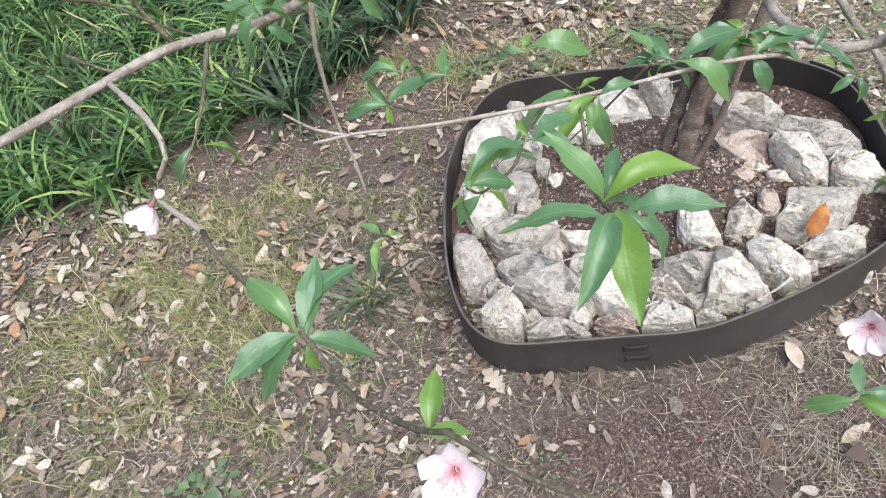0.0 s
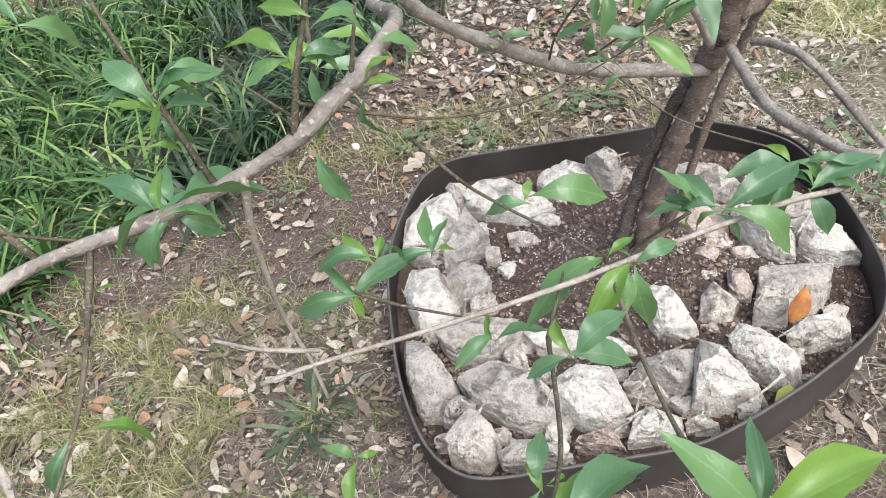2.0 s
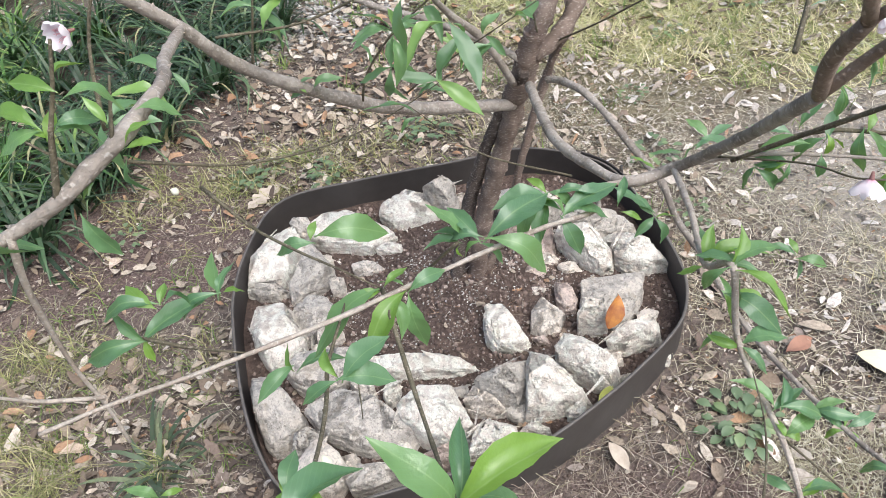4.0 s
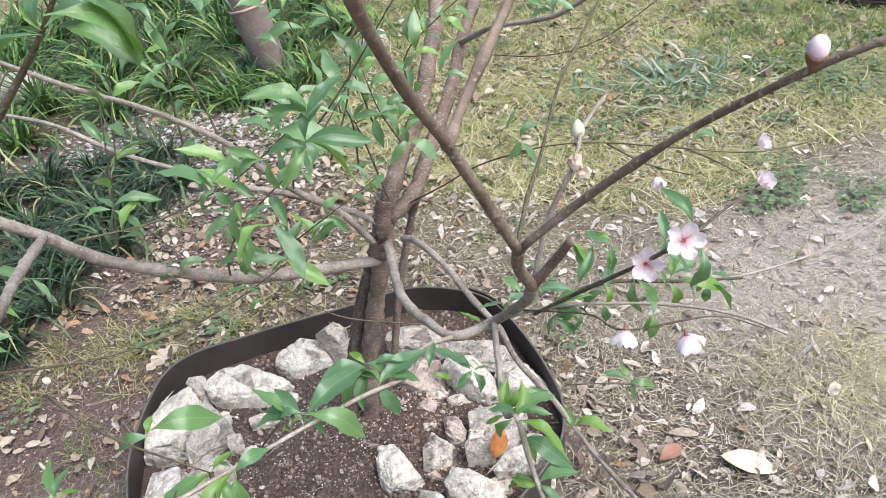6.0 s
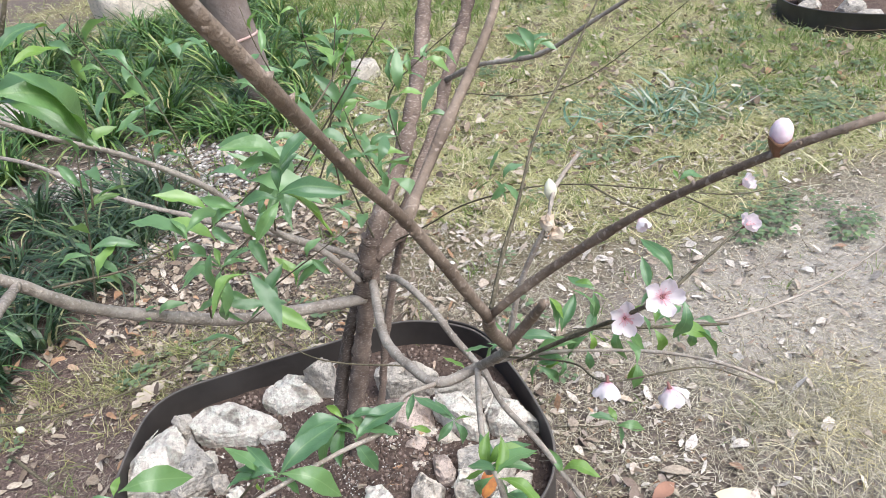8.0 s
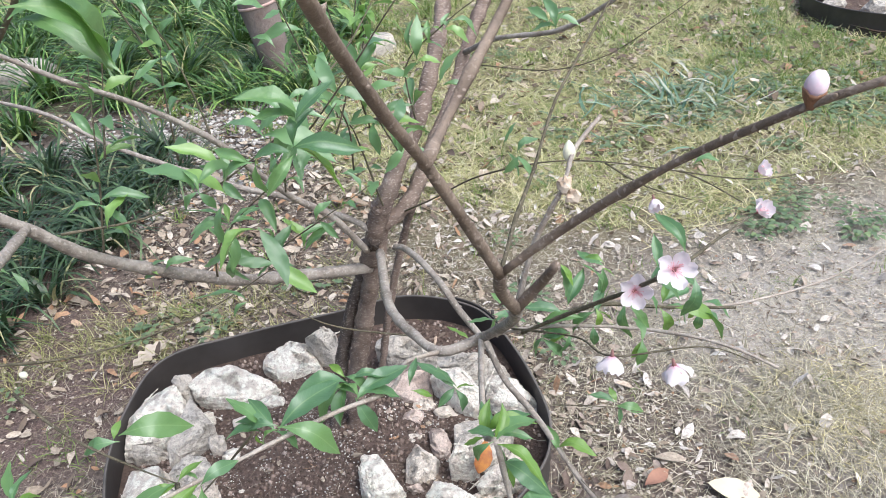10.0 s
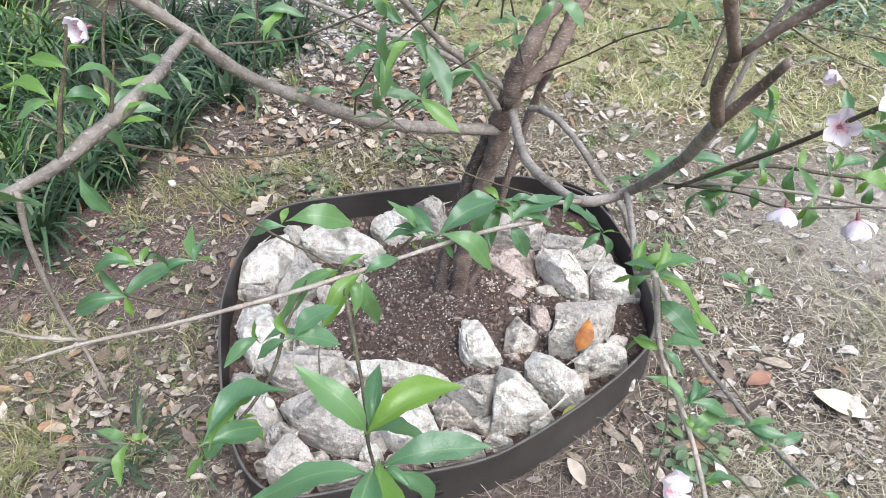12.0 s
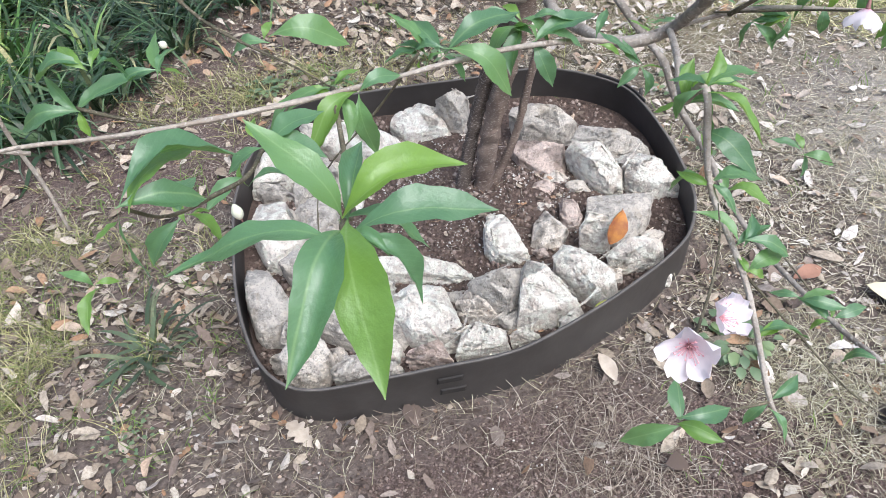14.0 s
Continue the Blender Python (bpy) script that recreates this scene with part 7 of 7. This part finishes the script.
    clumps.lay("dry_grass", "tuft", "yellow-green clumps of drying grass", "grass")
    heap.lay("dry_grass", "straw", "dry straw-coloured grass lying over the soil", "grass")


def scatter_green():
    rnd = random.Random(41)
    heap = Heap()

    def tuft(x, y, count, ln, w):
        for _ in range(count):
            blade(heap, rnd, x + rnd.gauss(0, 0.02), y + rnd.gauss(0, 0.02), ground_z(x, y), ln * rnd.uniform(0.5, 1.15), w * rnd.uniform(0.7, 1.3), rnd.uniform(0, 6.28), rnd.uniform(0.5, 1.4), rnd.uniform(0.6, 2.0), 4)

    for _ in range(3000):
        x, y = rnd.uniform(0.2, 5.2), rnd.uniform(1.7, 7)
        n = 0.5 + 0.5 * noise.noise(Vector((x * 1.1, y * 1.1, 14)))
        if rnd.random() < n * min(1.3, 0.25 + 0.34 * (y - 1.9)) and not in_ring(x, y, 0.05) and not in_lilyturf(x, y):
            tuft(x, y, 14, 0.075 + 0.04 * max(0, y - 3), 0.0034 + 0.001 * (y - 2))
    for _ in range(480):
        x, y = rnd.uniform(-1.2, -0.1), rnd.uniform(0.5, 1.7)
        n = 0.5 + 0.5 * noise.noise(Vector((x * 2.5, y * 2.5, 2)))
        if rnd.random() < n:
            tuft(x, y, 9, 0.05, 0.0022)
    for _ in range(60):
        x, y = rnd.uniform(0.6, 2.3), rnd.uniform(0.5, 1.9)
        if not in_ring(x, y, 0.03):
            tuft(x, y, 7, 0.045, 0.0022)
    for _ in range(240):
        x, y = rnd.gauss(3.3, 0.42), rnd.gauss(2.6, 0.42)
        if y > lawn_line(x) and math.hypot(x - 4.28, y - 2.75) > 0.7:
            tuft(x, y, 14, 0.12, 0.0042)
    heap.lay("green_grass", "grass", "thin green and yellowing grass tufts", "grass")


def scatter_crumbs():
    rnd = random.Random(51)
    dark, pale, sticks = Heap(), Heap(), Heap()

    def lump(heap, x, y, z, r):
        vs = []
        for dx, dy, dz in ((1, 0, 0), (-1, 0, 0), (0, 1, 0), (0, -1, 0), (0, 0, 1), (0, 0, -1)):
            k = r * rnd.uniform(0.6, 1.2)
            vs.append((x + dx * k, y + dy * k, z + dz * k))
        heap.piece(vs, [(0, 2, 4), (2, 1, 4), (1, 3, 4), (3, 0, 4), (2, 0, 5), (1, 2, 5), (3, 1, 5), (0, 3, 5)])

    for _ in range(15000):
        x, y = rnd.uniform(-0.05, 0.92), rnd.uniform(0.86, 1.76)
        if in_ring(x, y, -0.012):
            lump(dark, x, y, soil_z(x, y) + 0.008, rnd.choice((0.0015, 0.002, 0.003, 0.004, 0.0055, 0.0075)) * (1 + 0.5 * noise.noise(Vector((x * 15, y * 15, 6)))))
    for _ in range(7000):
        x, y = rnd.gauss(0.47, 0.2), rnd.gauss(1.3, 0.17)
        if in_ring(x, y, -0.03) and noise.noise(Vector((x * 19, y * 19, 3))) + rnd.uniform(-0.4, 0.4) > 0.05:
            lump(pale, x, y, soil_z(x, y) + 0.0105, rnd.choice((0.0007, 0.0009, 0.0012, 0.0015, 0.002, 0.003)))
    for i in range(24000):
        x, y = (rnd.uniform(-1.3, 1.1), rnd.uniform(0.05, 2.2)) if i < 7000 else (rnd.gauss(0.4, 0.26), rnd.gauss(0.6, 0.14))
        if not in_ring(x, y, 0.01):
            lump(dark, x, y, ground_z(x, y) + 0.001, rnd.choice((0.001, 0.0014, 0.002, 0.003, 0.0042)))
    for _ in range(500):
        x, y = rnd.gauss(0.45, 0.35), rnd.gauss(0.55, 0.2)
        if not in_ring(x, y, 0.02):
            lump(pale, x, y, ground_z(x, y) + 0.004, rnd.choice((0.0012, 0.0018, 0.0025)))
    for _ in range(5200):
        x, y = rnd.uniform(-1.3, 3.2), rnd.uniform(0.1, 3.0)
        if in_ring(x, y, 0.01) or rnd.random() > litter_share(x, y) + 0.2:
            continue
        a, ln = rnd.uniform(0, 6.28), rnd.uniform(0.012, 0.06)
        r, z = rnd.uniform(0.0007, 0.0016), ground_z(x, y) + rnd.uniform(0.003, 0.01)
        u, v = Vector((math.cos(a), math.sin(a), rnd.gauss(0, 0.08))), Vector((-math.sin(a), math.cos(a), 0))
        c = Vector((x, y, z))
        ring = [v * r, Vector((0, 0, r)), -v * r, Vector((0, 0, -r))]
        sticks.piece([tuple(c - u * ln / 2 + q) for q in ring] + [tuple(c + u * ln / 2 + q * 0.6) for q in ring], [(i, (i + 1) % 4, 4 + (i + 1) % 4, 4 + i) for i in range(4)])
    dark.lay("soil_crumbs", "crumbs", "crumbs of dark soil", "soil")
    pale.lay("perlite_specks", "perlite", "white perlite specks in the soil", "perlite")
    sticks.lay("twig_bits", "dead", "bits of dry twig and bark", "twigs")


def scatter_gravel():
    rnd = random.Random(61)
    heap = Heap()
    for _ in range(4200):
        x, y = rnd.gauss(0.3, 0.5), rnd.gauss(3.25, 0.38)
        if in_lilyturf(x, y) or y < 2.7:
            continue
        r = rnd.uniform(0.007, 0.02)
        vs = [(x + dx * r * rnd.uniform(0.6, 1.3), y + dy * r * rnd.uniform(0.6, 1.3), ground_z(x, y) + 0.004 + dz * r * 0.5) for dx, dy, dz in ((1, 0, 0), (-1, 0, 0), (0, 1, 0), (0, -1, 0), (0, 0, 1), (0, 0, -1))]
        heap.piece(vs, [(0, 2, 4), (2, 1, 4), (1, 3, 4), (3, 0, 4), (2, 0, 5), (1, 2, 5), (3, 1, 5), (0, 3, 5)])
    heap.lay("pale_gravel", "chips", "pale limestone gravel on the garden path", "gravel")


# ---- lilyturf clumps ----
def lilyturf_mesh(seed, count=95, ln=0.3):
    rnd = random.Random(seed)
    heap = Heap()
    for _ in range(count):
        a = rnd.uniform(0, 6.28)
        r = rnd.uniform(0, 0.05)
        blade(heap, rnd, r * math.cos(a), r * math.sin(a), 0.0, ln * rnd.uniform(0.55, 1.2), rnd.uniform(0.008, 0.013), a + rnd.gauss(0, 0.5), rnd.uniform(0.4, 1.2), rnd.uniform(0.8, 1.9), 7)
    return mesh_of("lilyturf_clump", heap.verts, heap.faces, M["tuft_grey"])


def plant_lilyturf():
    rnd = random.Random(71)
    heap, far, deep = Heap(), Heap(), Heap()
    spots = []

    def put(hp, x, y, size, count, ln):
        if all((x - a) ** 2 + (y - b) ** 2 > 0.016 for a, b in spots):
            spots.append((x, y))
            lean = rnd.uniform(0, 6.28)
            z = ground_z(x, y) - 0.004
            for _ in range(count):
                a = rnd.uniform(0, 6.28)
                r = rnd.uniform(0, 0.05)
                d = a + rnd.gauss(0, 0.5) + 0.35 * math.sin(a - lean)
                blade(hp, rnd, x + r * math.cos(a), y + r * math.sin(a), z, size * ln * rnd.uniform(0.5, 1.2), size * rnd.uniform(0.0095, 0.0165), d, rnd.uniform(0.7, 1.5), rnd.uniform(1.1, 2.7), 6)

    for _ in range(2600):
        x, y = rnd.uniform(-4.4, 0.25), rnd.uniform(1.7, 3.7)
        if in_lilyturf(x, y):
            # the right-hand clumps take the dark blade copy that stands in for shade
            put(deep if x + rnd.gauss(0, 0.18) > -0.62 else heap, x, y, rnd.uniform(0.75, 1.1), 50, 0.29)
    for x, y in ((0.03, 2.6), (0.12, 2.74), (0.2, 2.88), (0.3, 3.02), (0.33, 3.2), (0.28, 3.38), (0.17, 3.02)):
        put(deep, x, y, 1.0, 55, 0.3)
    for x, y in ((0.85, 3.74), (0.99, 3.68), (0.7, 3.8), (1.12, 3.8), (0.58, 3.9), (1.2, 4.0), (0.8, 3.95)):
        put(far, x, y, 0.95, 60, 0.32)
    for _ in range(900):
        x, y = rnd.uniform(-2.6, 1.6), rnd.uniform(3.95, 6.6)
        if y > 3.9 + 0.35 * max(0, x - 0.6) and all((x - a) ** 2 + (y - b) ** 2 > 0.075 for a, b in spots):
            put(far, x, y, rnd.uniform(0.9, 1.25), 120, 0.36)
    heap.lay("lilyturf_border", "strap", "dark green lilyturf border with arching strap leaves", "lilyturf")
    deep.lay("lilyturf_border", "strap_shaded", "lilyturf clumps at the end of the border, coloured darker for shade", "lilyturf")
    far.lay("lilyturf_border", "strap", "lilyturf clumps beyond the gravel path", "lilyturf")
    small = lilyturf_mesh(99, 34, 0.135)
    for x, y in ((-0.253, 1.151),):
        ob = new("lilyturf_tuft", small)
        ob.matrix_world = Matrix.Translation((x, y, 0)) @ Matrix.Rotation(x * 40, 4, "Z")
        tagged(ob, "small stray lilyturf tuft in the leaf litter", "grass clump", kind="stuff")


# ---- low weeds ----
def weed_mesh(seed, count, ln):
    rnd = random.Random(seed)
    heap = Heap()
    for k in range(count):
        a, r = k * 2.4, rnd.uniform(0.01, 0.055)
        x, y, z = r * math.cos(a), r * math.sin(a), rnd.uniform(0.008, 0.035)
        l2 = ln * rnd.uniform(0.6, 1.2)
        ca, sa = math.cos(a), math.sin(a)
        vs = []
        for s, w in ((0, 0.05), (0.3, 0.85), (0.6, 1.0), (0.85, 0.6), (1, 0.05)):
            for c in (-1, 0, 1):
                u, v = s * l2, c * w * l2 * 0.33
                vs.append((x + u * ca - v * sa, y + u * sa + v * ca, z + 0.25 * abs(v) + 0.3 * u * (1 - s * 1.2)))
        heap.piece(vs, [(i * 3 + j, i * 3 + j + 1, i * 3 + j + 4, i * 3 + j + 3) for i in range(4) for j in range(2)])
    return mesh_of("weed", heap.verts, heap.faces, M["weed"])


def plant_weeds():
    rnd = random.Random(81)
    kinds = [weed_mesh(s, 26 + 8 * s, 0.019 + 0.003 * s) for s in range(3)]
    spots = [(2.06, 1.55), (2.14, 1.62), (1.98, 1.5), (2.2, 1.5), (0.05, 2.02), (0.13, 2.06), (0.6, 2.0), (0.52, 2.05), (0.8, 0.8), (1.5, 2.2), (1.2, 1.9), (1.05, 1.35), (1.1, 1.6), (2.5, 2.4), (2.9, 2.8), (3.1, 2.3), (2.3, 3.0), (3.3, 3.3), (0.25, 1.95), (-0.55, 0.7), (-0.65, 1.3), (-0.3, 1.9)]
    spots += [(rnd.uniform(1.2, 4.2), rnd.uniform(2.0, 4.6)) for _ in range(40)]
    spots += [(rnd.gauss(2.9, 0.45), rnd.gauss(2.25, 0.28)) for _ in range(70)]
    spots += [(rnd.gauss(2.08, 0.1), rnd.gauss(1.56, 0.07)) for _ in range(10)]
    seedling = weed_mesh(7, 24, 0.012)
    for x, y in ((-0.29, 0.93), (-0.27, 0.96), (0.1, 0.66)):
        ob = new("weed", seedling)
        ob.matrix_world = Matrix.Translation((x, y, ground_z(x, y))) @ Matrix.Rotation(x * 20, 4, "Z") @ Matrix.Scale(0.8, 4)
        tagged(ob, "small pale green weed seedling among dead leaves", "weed", "low weeds", "stuff")
    for x, y in spots:
        ob = new("weed", kinds[rnd.randrange(3)])
        ob.matrix_world = Matrix.Translation((x, y, ground_z(x, y))) @ Matrix.Rotation(rnd.uniform(0, 6.28), 4, "Z") @ Matrix.Scale(rnd.uniform(0.7, 1.3), 4)
        tagged(ob, "low green broadleaf weed growing from the ground", "weed", "low weeds", "stuff")


# ---- things further off ----
def boulder(x, y, sx, sy, sz, turn, seed, label):
    bm = bmesh.new()
    bmesh.ops.create_icosphere(bm, subdivisions=4, radius=1)
    off = Vector((seed * 3.1, seed, 0))
    for v in bm.verts:
        p = v.co.copy()
        k = 1 + 0.18 * noise.noise(p * 1.6 + off) + 0.05 * noise.noise(p * 5 + off) + 0.02 * noise.noise(p * 14 + off)
        q = Vector((max(-0.8, min(0.8, p.x * k)), max(-0.8, min(0.8, p.y * k)), max(-0.3, min(0.72, p.z * k))))
        v.co = Vector((q.x * sx, q.y * sy, q.z * sz))
    me = bpy.data.meshes.new("boulder")
    bm.to_mesh(me)
    bm.free()
    me.materials.append(M["stone_grey" if seed > 1 else "stone_pale"])
    me.shade_smooth()
    ob = new("boulder", me)
    ob.matrix_world = pose(x, y, 0.28 * sz, 0, 0, turn)
    tagged(ob, label, "boulder")


boulder(0.95, 7.6, 0.75, 0.45, 0.32, 10, 1, "broad flat pale limestone boulder beside the border")
boulder(-0.35, 4.75, 0.26, 0.2, 0.16, -20, 2, "pale limestone boulder at the edge of the border")
boulder(1.56, 4.05, 0.11, 0.09, 0.1, 15, 4, "pale limestone boulder behind the peach tree")


def clay_post():
    thing = new("clay_pipe")
    thing.location = (0.98, 4.0, 0)
    thing.rotation_euler = (radians(-4), radians(-7), 0)
    tagged(thing, "leaning weathered pinkish clay pipe with a pale band", "clay pipe")
    prof = [(0.08, -0.03), (0.085, 0.15), (0.095, 0.35), (0.108, 0.55), (0.12, 0.8), (0.125, 0.82), (0.112, 0.82), (0.1, 0.5), (0.08, 0.2)]
    sides = 28

    def turned(pr, mat, name):
        vs = [(r * math.cos(6.2832 * k / sides) * (1 + 0.02 * noise.noise(Vector((k, z * 9, 0)))), r * math.sin(6.2832 * k / sides), z) for r, z in pr for k in range(sides)]
        fs = [(i * sides + k, i * sides + (k + 1) % sides, (i + 1) * sides + (k + 1) % sides, (i + 1) * sides + k) for i in range(len(pr) - 1) for k in range(sides)]
        return mesh_of(name, vs, fs, M[mat])

    part("pipe", turned(prof, "clay", "pipe"), thing)
    part("band", turned([(0.097, 0.395), (0.1015, 0.397), (0.102, 0.408), (0.098, 0.41)], "rim", "band"), thing, "pale pink band")


clay_post()


def far_bed():
    """The second edged bed across the lawn."""
    cx, cy, r = 4.28, 2.75, 0.64
    thing = new("garden_edging")
    thing.location = (cx, cy, 0)
    tagged(thing, "dark steel edging of a second round bed across the lawn", "garden edging")
    n = 56
    prof = [(r, -0.03), (r + 0.002, 0.12), (r + 0.005, 0.125), (r - 0.003, 0.126), (r - 0.004, -0.03)]
    vs = [((q + 0.02 * math.sin(3 * a)) * math.cos(a), (q + 0.02 * math.sin(3 * a)) * math.sin(a) * 0.9, z) for q, z in prof for a in (2 * math.pi * k / n for k in range(n))]
    fs = [(i * n + k, i * n + (k + 1) % n, (i + 1) * n + (k + 1) % n, (i + 1) * n + k) for i in range(len(prof) - 1) for k in range(n)]
    part("edging_strip", mesh_of("edging_strip", vs, fs, M["edging"]), thing)
    vs = [(0, 0, 0.06)] + [((r - 0.002) * s * math.cos(a), (r - 0.002) * s * math.sin(a) * 0.9, 0.05 + 0.02 * noise.noise(Vector((s * 3, a * 3, 0)))) for s in (0.35, 0.7, 1.0) for a in (2 * math.pi * k / n for k in range(n))]
    fs = [(0, 1 + k, 1 + (k + 1) % n) for k in range(n)] + [(1 + i * n + k, 1 + (i + 1) * n + k, 1 + (i + 1) * n + (k + 1) % n, 1 + i * n + (k + 1) % n) for i in range(2) for k in range(n)]
    ob = new("bed_soil", mesh_of("bed_soil", vs, fs, M["soil"]))
    ob.location = (cx, cy, 0)
    tagged(ob, "dark soil in the second round bed", "soil", kind="structure")
    rnd = random.Random(3)
    for k in range(16):
        a = 2 * math.pi * k / 16 + rnd.uniform(-0.1, 0.1)
        q = r * rnd.uniform(0.55, 0.86)
        bm = bmesh.new()
        bmesh.ops.create_icosphere(bm, subdivisions=2, radius=0.06)
        for v in bm.verts:
            v.co = Vector((v.co.x * 1.2, v.co.y, v.co.z * 0.7)) * (1 + 0.5 * noise.noise(v.co * 18 + Vector((k * 5, 0, 0))))
        me = bpy.data.meshes.new("limestone_rock")
        bm.to_mesh(me)
        bm.free()
        me.materials.append(M["stone_grey"])
        stone = new("limestone_rock", me)
        stone.matrix_world = pose(cx + q * math.cos(a), cy + q * math.sin(a) * 0.9, 0.075, 0, 0, rnd.uniform(0, 360))
        tagged(stone, "pale limestone rock in the second bed", "rock", "rocks of the second bed")


far_bed()


def cut_weeds():
    rnd = random.Random(91)
    heap = Heap()
    for _ in range(170):
        x, y = rnd.gauss(2.42, 0.2), rnd.gauss(2.5, 0.14)
        blade(heap, rnd, x, y, ground_z(x, y) + 0.01, rnd.uniform(0.1, 0.26), rnd.uniform(0.008, 0.016), rnd.uniform(0, 6.28), rnd.uniform(0.15, 0.7), rnd.uniform(0.3, 1.0), 4)
    heap.lay("cut_weeds", "cut_weeds", "wilted blue-green weeds pulled and left on the lawn", "weeds")


cut_weeds()
scatter_litter()
scatter_straw()
scatter_green()
scatter_crumbs()
scatter_gravel()
plant_lilyturf()
plant_weeds()
